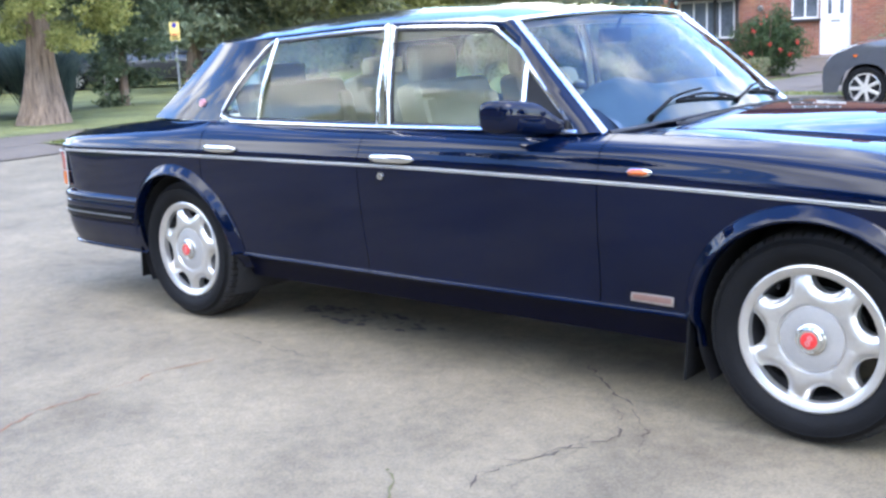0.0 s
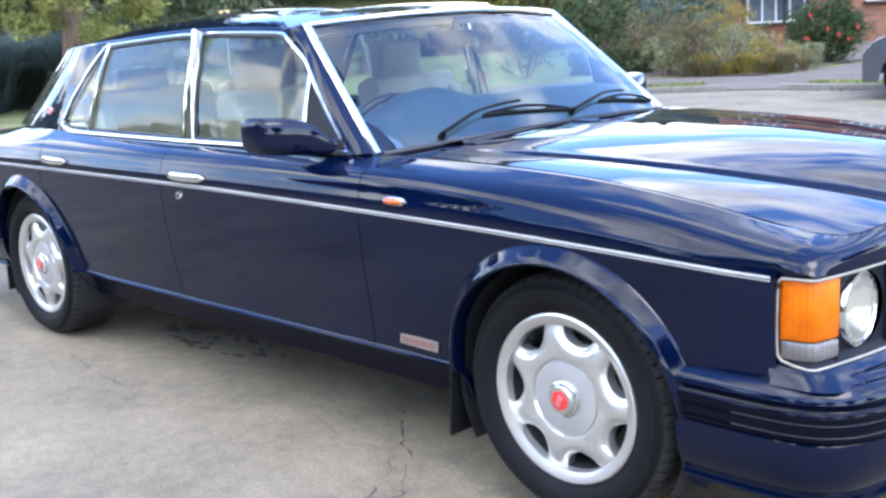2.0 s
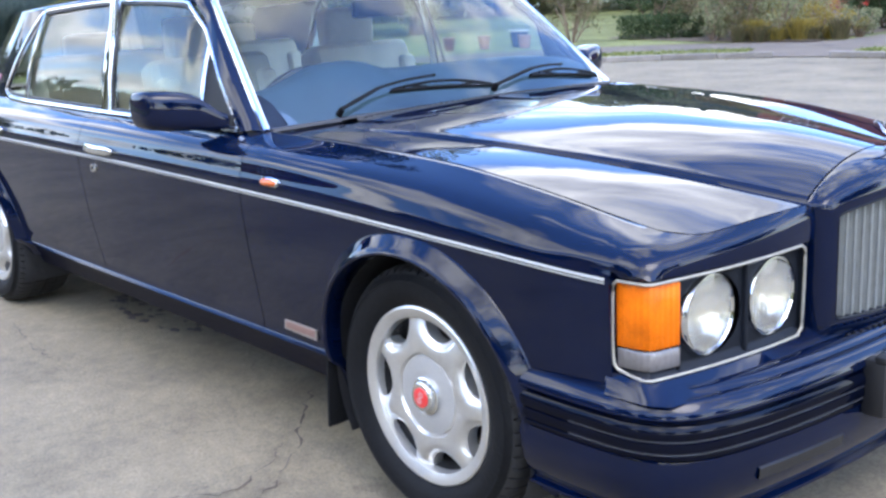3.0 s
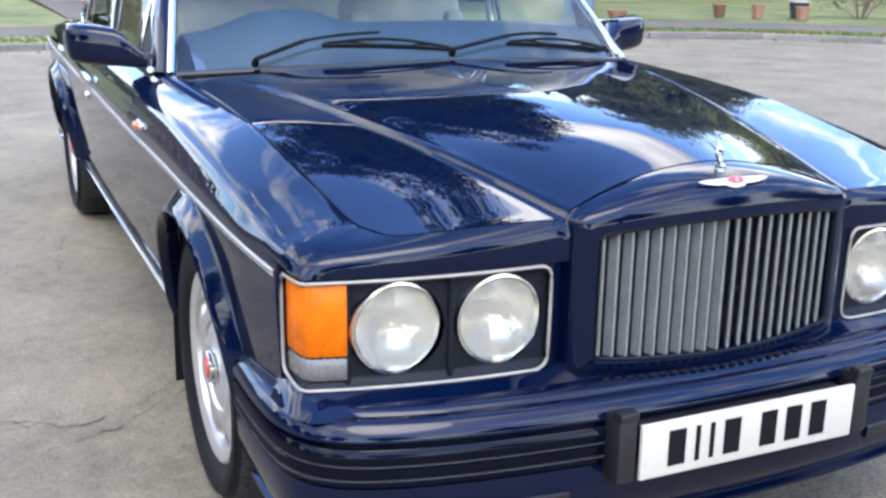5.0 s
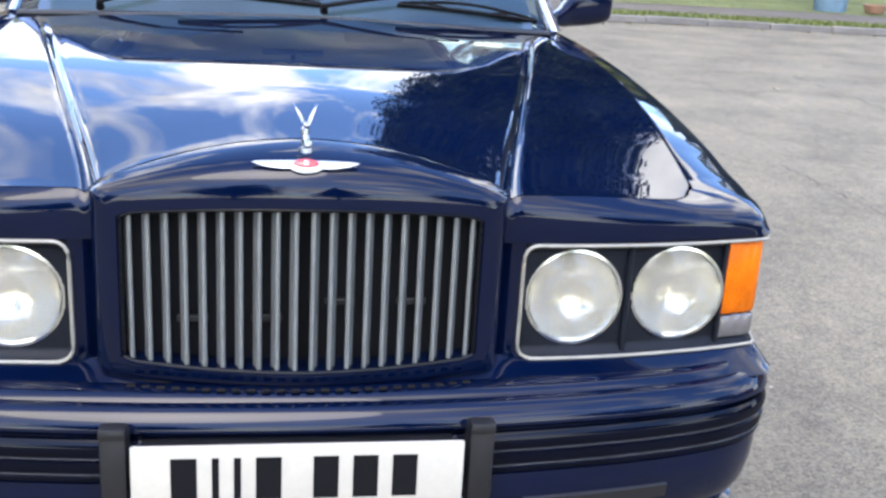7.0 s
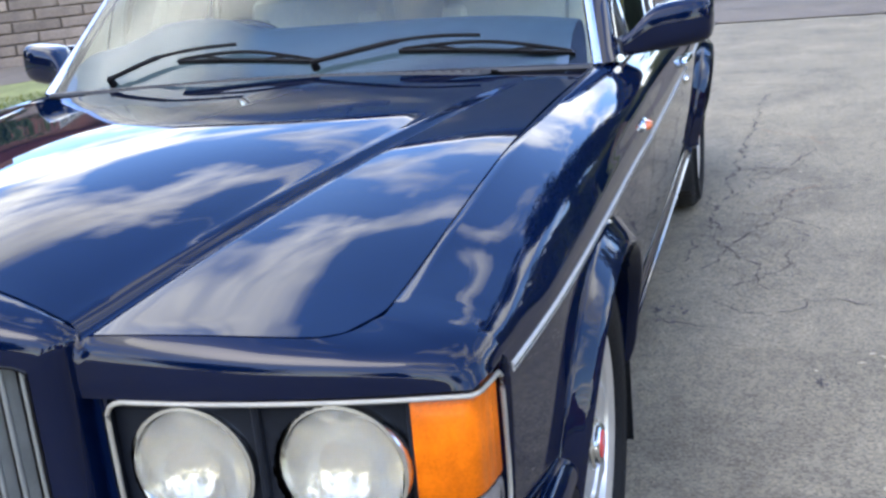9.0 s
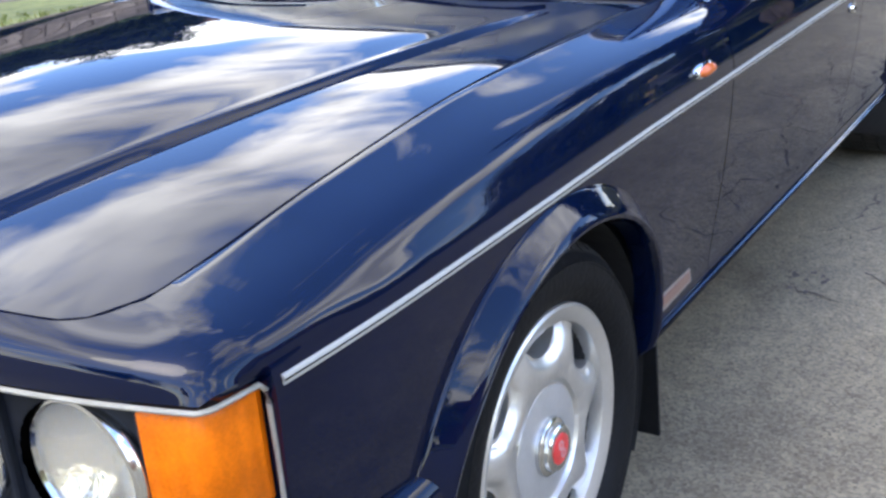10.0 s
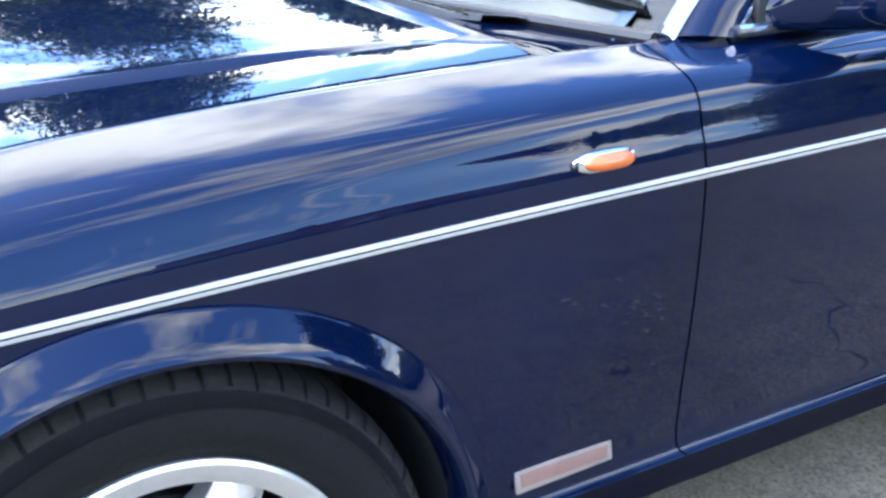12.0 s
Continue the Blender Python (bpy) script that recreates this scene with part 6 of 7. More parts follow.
L_YEW = leaf_material("yew_leaf", [(.05, .07, .04), (.10, .135, .07), (.17, .195, .10)])
L_MID = leaf_material("olive_leaf", [(.11, .125, .07), (.20, .215, .105), (.29, .28, .15)])
L_GOLD = leaf_material("golden_leaf", [(.16, .13, .03), (.30, .22, .04), (.22, .19, .06)])
L_TAN = leaf_material("dry_tan_leaf", [(.10, .085, .045), (.17, .14, .07), (.09, .10, .04)])
L_BLUE = leaf_material("blue_green_blade", [(.05, .08, .07), (.10, .145, .12), (.16, .20, .16)])
L_ROSE = leaf_material("rose_leaf", [(.02, .04, .015), (.05, .08, .03), (.08, .11, .04)])
PETAL = leaf_material("red_petal", [(.45, .05, .04), (.60, .09, .06), (.5, .12, .1)])
L_GRASS = leaf_material("grass_blade", [(.07, .09, .02), (.13, .16, .035), (.20, .19, .06)])


def leaves_mesh(name, centres, sizes, mat, parent=None, rs=None, flat=0.0, per=1):
    """Many small leaves as one mesh of separate folded blades."""
    rs = rs or np.random.RandomState(1)
    n = len(centres)
    a = rs.normal(size=(n, 3)); a[:, 2] *= (1 - flat); a /= np.linalg.norm(a, axis=1)[:, None]
    b = np.cross(a, rs.normal(size=(n, 3))); b /= np.linalg.norm(b, axis=1)[:, None]
    s = np.asarray(sizes)[:, None]
    c = np.asarray(centres)
    w = .42
    nrm = np.cross(a, b)
    v = np.stack([c - a * s, c + b * s * w + nrm * s * .12, c + a * s, c - b * s * w + nrm * s * .12], axis=1).reshape(-1, 3)
    f = np.arange(4 * n).reshape(-1, 4)
    me = bpy.data.meshes.new(name)
    me.from_pydata(v.tolist(), [], f.tolist())
    me.materials.append(mat)
    ob = new(name, me)
    if parent is not None:
        ob.parent = parent
    return ob


def crown_points(rs, n_clump, per, centre, radius, clump, squash=0.7, hollow=0.35):
    """Leaf places gathered in clumps through an uneven crown."""
    d = rs.normal(size=(n_clump, 3)); d /= np.linalg.norm(d, axis=1)[:, None]
    r = (hollow + (1 - hollow) * rs.rand(n_clump) ** .6)
    lump = 1 + .28 * np.sin(3.1 * d[:, 0] + 2.2 * d[:, 1] + rs.rand() * 6) * np.cos(2.7 * d[:, 2] + 1.7 * d[:, 1])
    cc = np.asarray(centre) + d * (r * lump)[:, None] * np.asarray(radius)
    p = np.repeat(cc, per, axis=0)
    j = np.clip(rs.normal(size=p.shape), -1.5, 1.5) * clump * .5
    j[:, 2] *= squash
    return p + j, cc


def tree(x, y, h, r, mat, seed, trunk=0.3, base=0.25, clumps=170, per=26, leaf=.22, label="", z0=.15, flare=1.0, bark=BARK, conifer=False):
    rs = np.random.RandomState(seed)
    t = empty("tree", (x, y, z0), label=label, category="tree")
    bm = bmesh.new()
    pts = [Vector((0, 0, -.3))]
    n = 14
    rows = []
    lean = rs.uniform(-.03, .03, 2)
    for i in range(n + 1):
        q = i / n
        zz = -.1 + q ** 1.9 * h * .84
        rr = trunk * ((1 - q) ** .8 * .92 + .08) * (1 + flare * max(0, 1 - zz / 1.7) ** 1.6)
        cx, cy = lean[0] * zz + .06 * math.sin(q * 5 + seed), lean[1] * zz + .06 * math.cos(q * 4 + seed)
        rows.append([(cx + rr * (1 + .09 * math.sin(5 * a + seed) + .035 * math.sin(17 * a + 2 * q)) * math.cos(a), cy + rr * (1 + .09 * math.sin(5 * a + seed) + .035 * math.sin(17 * a + 2 * q)) * math.sin(a), zz) for a in (2 * math.pi * k / 68 for k in range(68))])
    grid(bm, rows, close_v=True)
    cz = h * (base + (1 - base) * .5)
    rad = (r, r, h * (1 - base) * .52)
    pts_, cc = crown_points(rs, clumps, per, (0, 0, cz), rad, r * .26)
    if conifer:
        k = np.clip((h - pts_[:, 2]) / (h * (1 - base)), .06, 1)
        pts_[:, 0] *= k * 1.25; pts_[:, 1] *= k * 1.25
    for c in cc[:: max(1, len(cc) // 16)]:
        z1 = max(h * base * .7, c[2] * .62)
        tube(bm, [(0, 0, z1), (c[0] * .35, c[1] * .35, z1 + (c[2] - z1) * .45), (c[0] * .9, c[1] * .9, c[2])], max(.02, trunk * .13), 6)
    part("trunk", bm, bark, t, "fibrous brown bark", 60)
    # the dense heart of the crown
    core, _ = crown_points(rs, clumps, max(14, per // 3), (0, 0, cz), tuple(v * .80 for v in rad), r * .2, hollow=.1)
    if conifer:
        k = np.clip((h - core[:, 2]) / (h * (1 - base)), .06, 1)
        core[:, 0] *= k * 1.15; core[:, 1] *= k * 1.15
    leaves_mesh("inner_crown", core, rs.uniform(.7, 1.3, len(core)) * min(.22, leaf * 1.6), mat, t, rs)
    o = leaves_mesh("crown", pts_, rs.uniform(.6, 1.3, len(pts_)) * leaf, mat, t, rs)
    return t


def shrub(x, y, h, r, mat, seed, n=900, leaf=.07, label="", z0=.12, category="shrub", dome=True, name="shrub"):
    rs = np.random.RandomState(seed)
    s = empty(name, (x, y, z0), label=label, category=category)
    bm = bmesh.new()
    pts_, cc = crown_points(rs, max(20, n // 22), 22, (0, 0, h * .55), (r, r, h * .5), r * .22, hollow=.3)
    pts_[:, 2] = np.abs(pts_[:, 2])
    for c in cc[::max(1, len(cc) // 12)]:
        tube(bm, [(c[0] * .1, c[1] * .1, -.05), (c[0] * .5, c[1] * .5, c[2] * .5), (c[0], c[1], abs(c[2]))], .014, 5)
    part("stem", bm, BARK, s, smooth=60)
    leaves_mesh("foliage", pts_, rs.uniform(.6, 1.3, len(pts_)) * leaf, mat, s, rs)
    return s


def blades(x, y, r, h, mat, seed, n=500, label="", z0=.12, name="ornamental_grass"):
    rs = np.random.RandomState(seed)
    vs, fs = [], []
    for i in range(n):
        a, q = rs.rand() * 6.283, rs.rand() ** .5 * r * .35
        lx, ly = rs.normal(size=2) * r * .55
        bx, by, hh, w = q * math.cos(a), q * math.sin(a), h * rs.uniform(.6, 1.1), .012
        k = len(vs)
        vs += [(bx - w, by, -.03), (bx + w, by, -.03), (bx + lx * .35 + w * .8, by + ly * .35, hh * .7), (bx + lx * .35 - w * .8, by + ly * .35, hh * .7), (bx + lx, by + ly, hh * .85)]
        fs += [(k, k + 1, k + 2, k + 3), (k + 3, k + 2, k + 4)]
    me = bpy.data.meshes.new(name)
    me.from_pydata(vs, [], fs)
    me.materials.append(mat)
    o = new(name, me)
    o.location = (x, y, z0)
    return tagged(o, label, "plant")


# the broad yellow-green tree with a bare fibrous trunk, and what grows round it
big = tree(-17.0, 6.25, 14.0, 2.7, L_OLIVE, 5, .27, .14, 330, 150, .095, "broad yellow-green conifer with bare fibrous trunk on grass", .15, .85)
for i, (x, y, h, r, mat, lab) in enumerate((
        (-33.5, 19.5, 10, 3.6, L_DARK, "dark dense conifer in the tree line"), (-21.2, 17.2, 10, 2.6, L_MID, "olive-green tree behind the garden shrubs"), (-24.4, 15.4, 8, 2.9, L_DARK, "dark dense conifer in the tree line"),
        (-30, 4.0, 3.9, 2.6, L_MID, "low olive-green tree in the tree line"), (-34, 11, 6.5, 3.6, L_MID, "tall olive-green tree in the tree line"), (-33, 22, 9, 4.5, L_MID, "tall olive-green tree in the tree line"),
        (-29, 28, 6, 4, L_YEL, "tall yellow-green tree in the tree line"), (-24, 33, 6.5, 4, L_MID, "tall olive-green tree in the tree line"), (-20, 30, 6, 3, L_DARK, "dark dense conifer in the tree line"),
        (-19.5, 36, 7, 4, L_MID, "tall olive-green tree in the tree line"), (-18.6, 26.5, 4.6, 2, L_DARK, "dark dense conifer in the tree line"), (-29, -3, 3.2, 2.2, L_MID, "low olive-green tree in the tree line"),
        (-40, -4, 5, 3, L_DARK, "dark dense conifer in the tree line"), (-14.5, 33.5, 7, 3.5, L_DARK, "dark dense conifer in the tree line"),
        (-13.5, -16.6, 6.6, 2.3, L_OLIVE, "dark olive-green tree behind the garden wall"), (-10.6, -18.4, 7.4, 2.4, L_OLIVE, "dark olive-green tree behind the garden wall"), (-6, -27, 14, 4.2, L_OLIVE, "tall olive-green tree in the tree line"), (4, -30, 13, 5, L_OLIVE, "dark dense conifer in the tree line"), (13, -27, 11, 4.5, L_YEL, "yellow-green tree across the close"),
        (-2, -24, 7, 3.2, L_OLIVE, "dark dense conifer in the tree line"), (22, -22, 12, 4.6, L_OLIVE, "tall olive-green tree in the tree line"), (30, -8, 13, 5, L_OLIVE, "tall olive-green tree in the tree line"),
        (32, 6, 12, 4.6, L_OLIVE, "dark dense conifer in the tree line"), (27, 20, 12, 4.8, L_OLIVE, "tall olive-green tree in the tree line"), (15, 27, 11, 4.4, L_YEL, "yellow-green tree across the close"), (-16, -25, 8, 3.4, L_OLIVE, "small olive-green tree by the wall"))):
    near = (x < -13 and y > 2 and x > -36) or mat is L_OLIVE
    tree(x, y, h, r, mat, 20 + i, .24, .08, 260 if near else 200, 95 if near else 50, .125 if near else .21, lab, .25, .6, conifer=("conifer" in lab))
tree(-20.2, 10.1, 7.5, 1.25, L_YEW, 61, .09, .04, 220, 130, .07, "dense dark green yew before the parked cars", .16, .5, conifer=True)
# yellow-green tufts low on the big tree
for i in range(20):
    rs = np.random.RandomState(70 + i)
    a = 2.4 * i
    c = (1.3 * math.cos(a) * (.5 + .035 * i) + .5, 1.9 * math.sin(a) * (.5 + .035 * i), 1.45 + .09 * i + .12 * math.sin(3 * i))
    p, _ = crown_points(rs, 12, 60, c, (.42, .42, .20), .20)
    leaves_mesh("low_branch_foliage", p, rs.uniform(.025, .07, len(p)), L_YEL, big, rs)
for i, (x, y) in enumerate(((-19.0, 4.4), (-19.6, 5.6), (-19.2, 7.6), (-20.4, 6.6), (-18.9, 3.2), (-20.2, 4.0), (-20.6, 8.4), (-19.8, 2.0))):
    blades(x, y, 1.3, 1.75, L_BLUE, 90 + i, 1300, "tall arching blue-green ornamental grass clump", .2, "tall_grass_clump")
# far woods close the view
rs = np.random.RandomState(77)
fa = rs.uniform(radians(118), radians(200), 26000)
fd = rs.uniform(44, 56, 26000)
fh = 6.5 + 1.8 * np.sin(fa * 23) + 1.2 * np.sin(fa * 61 + 1)
fz = rs.rand(26000) ** .8 * fh
woods = leaves_mesh("far_woods", np.stack([fd * np.cos(fa), fd * np.sin(fa), fz + .3], 1), rs.uniform(.25, .6, 26000), L_MID, None, rs)
tagged(woods, "hazy olive-green woods in the distance", "woods", kind="stuff")

# shrubs in the garden before the house
for i, (x, y, h, r, mat, n, lf, lab) in enumerate((
        (-8.55, 18.7, 1.32, .8, L_ROSE, 9000, .04, "rounded rose bush with red blooms"),
        (-10.0, 17.0, 1.55, .72, L_GOLD, 2600, .035, "tall golden-yellow shrub in the garden"),
        (-10.7, 16.2, 1.25, .62, L_TAN, 2200, .035, "straggling tan and green shrub"), (-9.9, 15.7, 1.2, .6, L_TAN, 2200, .035, "dry tan shrub in the garden"),
        (-10.3, 15.3, .8, .5, L_MID, 1800, .03, "rounded olive-green garden shrub"), (-9.2, 15.9, .95, .6, L_MID, 1800, .03, "rounded olive-green garden shrub"),
        (-11.5, 16.4, 1.1, .6, L_TAN, 1800, .035, "dry tan shrub in the garden"), (-8.4, 16.1, .65, .55, L_GOLD, 1500, .03, "low yellow-green garden shrub"),
        (-7.95, 16.5, .5, .45, L_MID, 1200, .03, "low olive-green garden shrub"), (-9.0, 16.9, .8, .6, L_MID, 1500, .035, "rounded olive-green garden shrub"),
        (-12.6, 20.0, 2.7, 1.1, L_BLUE, 2600, .09, "tall blue-green leafy shrub by the house"), (-14.2, 18.5, 2.0, 1.1, L_ROSE, 2400, .06, "dark green shrub in the garden"),
        (-15.6, 22.5, 3.2, 1.6, L_MID, 2600, .08, "tall olive-green shrub by the house"), (-13.4, 14.7, 1.5, .85, L_TAN, 2600, .03, "rounded bare twiggy shrub on the lawn"),
        (-17.4, 25, 2.6, 1.6, L_TAN, 1900, .07, "reddish brown shrub by the trees"), (-5.4, 23.0, 2.6, 1.3, L_ROSE, 2600, .06, "dark green shrub by the house"),
        (-6.8, 22.0, .8, .8, L_DARK, 1800, .04, "low dark green shrub by the house"))):
    sh = shrub(x, y, h, r, mat, 120 + i, n, lf, lab)
    if mat is L_ROSE and i == 0:
        rs = np.random.RandomState(7)
        d = rs.normal(size=(9, 3)); d /= np.linalg.norm(d, axis=1)[:, None]
        for k in range(9):
            c = (d[k, 0] * r, -abs(d[k, 1]) * r, h * .55 + d[k, 2] * h * .45)
            p = np.asarray(c) + rs.normal(size=(14, 3)) * .02
            leaves_mesh("rose_bloom", p, np.full(14, .035), PETAL, sh, rs)
for i in range(9):
    blades(-9.6 + i * .2, 15.15 + .1 * i + .12 * math.sin(i * 2), .4, .38 + .1 * math.sin(i * 1.7), L_GOLD if i % 2 else L_TAN, 200 + i, 160, "clump of long garden grass")
# clipped low hedge
rs = np.random.RandomState(31)
hedge = empty("hedge", (-12.0, 15.9, .12), label="low clipped dark green hedge", category="hedge")
hq = rs.uniform((-.9, -.25, .02), (.9, .25, .5), size=(5000, 3))
leaves_mesh("hedge_foliage", hq, rs.uniform(.02, .04, 5000), L_ROSE, hedge, rs)
hedge.rotation_euler = (0, 0, .35)
# grass tufts along the verges
rs = np.random.RandomState(3)
vs, fs = [], []
inner = off(kerb_path, .12)
sel = [k for k, p in enumerate(kerb_path) if p[0] < 2 and p[1] > -12 and not is_drive(p)]
outn = outward(kerb_path, (0, 0))
for i in range(16000):
    k = sel[rs.randint(len(sel))]
    d = rs.uniform(.06, 1.0) if i % 3 else rs.uniform(2.5, 7.0)
    x = kerb_path[k][0] + outn[k].x * d + rs.normal() * .04
    y = kerb_path[k][1] + outn[k].y * d + rs.normal() * .04
    hh, w, a = rs.uniform(.0, .03), .010, rs.rand() * 6.28
    n0 = len(vs)
    vs += [(x - w * math.cos(a), y - w * math.sin(a), .08), (x + w * math.cos(a), y + w * math.sin(a), .08), (x + rs.normal() * .03, y + rs.normal() * .03, .11 + hh)]
    fs.append((n0, n0 + 1, n0 + 2))
me = bpy.data.meshes.new("grass_blades")
me.from_pydata(vs, [], fs)
me.materials.append(L_GRASS)
tagged(new("grass_blades", me), "short mown grass blades with yellow patches", "grass", kind="stuff")
# scattered fallen leaves along the kerb
p = np.array([(kerb_path[k][0] - outn[k].x * rs.uniform(.0, .5), kerb_path[k][1] - outn[k].y * rs.uniform(.0, .5), .012) for k in rs.choice(sel, 260)])
o = leaves_mesh("fallen_leaves", p, rs.uniform(.02, .04, 260), L_TAN, None, rs, .9)
tagged(o, "dry brown leaves lying along the kerb", "leaves", kind="stuff")


# ---- the brick house beyond the garden ----
BRICK = bpy.data.materials.new("red_brick")
BRICK.use_nodes = True
nt = BRICK.node_tree
bb = nt.nodes["Principled BSDF"]
bb.inputs["Roughness"].default_value = 0.9
tc, bk, nz = nt.nodes.new("ShaderNodeTexCoord"), nt.nodes.new("ShaderNodeTexBrick"), nt.nodes.new("ShaderNodeTexNoise")
mp = nt.nodes.new("ShaderNodeMapping")
mp.inputs["Rotation"].default_value = (radians(90), 0, 0)
nt.links.new(tc.outputs["Object"], mp.inputs[0])
nt.links.new(mp.outputs[0], bk.inputs["Vector"])
bk.inputs["Scale"].default_value = 1.0
bk.inputs["Brick Width"].default_value, bk.inputs["Row Height"].default_value, bk.inputs["Mortar Size"].default_value = 0.225, 0.075, 0.006
bk.inputs["Color1"].default_value, bk.inputs["Color2"].default_value, bk.inputs["Mortar"].default_value = (0.30, 0.115, 0.065, 1), (0.20, 0.078, 0.048, 1), (0.27, 0.20, 0.15, 1)
nz.inputs["Scale"].default_value = 1.6
nt.links.new(tc.outputs["Object"], nz.inputs["Vector"])
mm = nt.nodes.new("ShaderNodeMix"); mm.data_type = "RGBA"; mm.blend_type = "MULTIPLY"; mm.inputs["Factor"].default_value = 0.4
nt.links.new(bk.outputs["Color"], mm.inputs["A"]); nt.links.new(nz.outputs["Color"], mm.inputs["B"])
nt.links.new(mm.outputs["Result"], bb.inputs["Base Color"])
ROOFM = material("clay_roof_tile", (0.20, 0.075, 0.05), 0.85, 0, 0.35, 3, 0.6, 18)
UPVC = material("white_window_frame", (0.60, 0.60, 0.585), 0.35, 0, 0.05, 6)
PANE = material("window_pane", (0.10, 0.115, 0.13), 0.08, 0, 0.5, 1.5, coat=0.6)
NET = material("net_curtain", (0.42, 0.44, 0.44), 0.8, 0, 0.25, 9)
TIMBER = material("black_timber", (0.02, 0.02, 0.02), 0.6, 0, 0.3, 8)


def house(name, x, y, z, turn, w, d, h, windows, doors, label):
    """A brick house: x along its front, its front in the plane y = 0."""
    ho = empty(name, (x, y, z), label=label, category="house")
    ho.rotation_euler = (0, 0, turn)
    # front wall with real openings, built of the strips between them
    holes = [(a, b, c, e) for a, b, c, e in windows] + [(a, b, c, e) for a, b, c, e in doors]
    xs = sorted({w[0], w[1]} | {v for q in holes for v in q[:2]})
    bm = bmesh.new()
    for x0, x1 in zip(xs, xs[1:]):
        cuts = sorted((c, e) for a, b, c, e in holes if a <= x0 + 1e-6 and b >= x1 - 1e-6)
        z0 = -.4
        for c, e in cuts + [(h, h)]:
            if c - z0 > .01:
                box(bm, ((x0 + x1) / 2, .14, (z0 + c) / 2), (x1 - x0, .28, c - z0))
            z0 = e
    part("front_wall", bm, BRICK, ho, smooth=0)
    bm = bmesh.new()
    for xx in (w[0] + .14, w[1] - .14):
        box(bm, (xx, d / 2, h / 2 - .2), (.28, d - .56, h + .4))
    box(bm, ((w[0] + w[1]) / 2, d - .14, h / 2 - .2), (w[1] - w[0], .28, h + .4))
    part("side_wall", bm, BRICK, ho, smooth=0)
    bm = bmesh.new()
    cx, e_ = (w[0] + w[1]) / 2, .45
    ridge = (w[1] - w[0]) / 2 - d / 2
    pts = [(w[0] - e_, -e_, h), (w[1] + e_, -e_, h), (w[1] + e_, d + e_, h), (w[0] - e_, d + e_, h), (cx - ridge, d / 2, h + d * .30), (cx + ridge, d / 2, h + d * .30)]
    v = [bm.verts.new(p) for p in pts]
    for f in ((0, 1, 5, 4), (1, 2, 5), (2, 3, 4, 5), (3, 0, 4), (3, 2, 1, 0)):
        bm.faces.new([v[i] for i in f])
    roof_ob = part("roof", bm, ROOFM, ho, "weathered red clay tiles", 0)
    for k in range(26):
        q = (k + .5) / 26
        b2 = bmesh.new()
        x0, x1 = w[0] - e_ + (cx - ridge - w[0] + e_) * q, w[1] + e_ + (cx + ridge - w[1] - e_) * q
        yy, zz = -e_ + (d / 2 + e_) * q, h + d * .30 * q
        box(b2, ((x0 + x1) / 2, yy - .02, zz + .03), (x1 - x0, .30, .025))
        part("tile_course", b2, ROOFM, roof_ob, smooth=0)
    bm = bmesh.new()
    box(bm, (cx + ridge * .6, d * .5, h + d * .30 + .3), (.7, .5, 1.5), .03)
    part("chimney", bm, BRICK, roof_ob, smooth=0)
    bm = bmesh.new()
    box(bm, (cx, -.40, h - .02), (w[1] - w[0] + .9, .10, .11), .02)
    part("gutter", bm, TIMBER, ho)
    for a, b, c, e in windows:
        n = max(2, round((b - a) / .42))
        bm = bmesh.new()
        for xx in (a + .03, b - .03):
            box(bm, (xx, .08, (c + e) / 2), (.06, .07, e - c), .008, seg=1)
        for zz in (c + .03, e - .03):
            box(bm, ((a + b) / 2, .08, zz), (b - a - .12, .068, .06), .008, seg=1)
        win = part("window", bm, UPVC, ho, "white framed window", 0)
        for k in range(n):
            x0, x1 = a + .06 + (b - a - .12) * k / n, a + .06 + (b - a - .12) * (k + 1) / n
            bm = bmesh.new()
            if k:
                box(bm, (x0, .078, (c + e) / 2), (.055, .075, e - c - .12), .006, seg=1)
                part("mullion", bm, UPVC, win, smooth=0)
                bm = bmesh.new()
            box(bm, ((x0 + x1) / 2, .10, (c + e) / 2), (x1 - x0, .008, e - c - .12))
            part("pane", bm, PANE, win, smooth=0)
            bm = bmesh.new()
            box(bm, ((x0 + x1) / 2 + .06, .16, (c + e) / 2), (x1 - x0 - .14, .01, e - c - .16))
            part("net_curtain", bm, NET, win, smooth=0)
        bm = bmesh.new()
        box(bm, ((a + b) / 2, -.02, c - .04), (b - a + .12, .22, .07), .01, seg=1)
        part("sill", bm, TIMBER, win, smooth=0)
    for a, b, c, e in doors:
        bm = bmesh.new()
        box(bm, ((a + b) / 2, .10, (c + e) / 2), (b - a, .06, e - c), .006, seg=1)
        dr = part("front_door", bm, UPVC, ho, "white panelled front door", 0)
        for xx in (-.17, .17):
            bm = bmesh.new()
            box(bm, ((a + b) / 2 + xx, .066, c + 1.42), (.10, .02, .42), .004, seg=1)
            part("door_light", bm, PANE, dr, smooth=0)
            bm = bmesh.new()
            box(bm, ((a + b) / 2 + xx, .068, c + .5), (.22, .02, .55), .012, seg=1)
            part("door_panel", bm, UPVC, dr, smooth=0)
        bm = bmesh.new()
        box(bm, ((a + b) / 2, .064, c + 1.0), (.26, .02, .05), .006, seg=1)
        part("letter_plate", bm, SATIN, dr)
        bm = bmesh.new()
        for t in lin(0, math.pi, 9):
            box(bm, ((a + b) / 2 + .2 * math.cos(t), .066, c + 1.74 + .16 * math.sin(t)), (.05, .02, .05))
        part("fan_light", bm, PANE, dr)
        bm = bmesh.new()
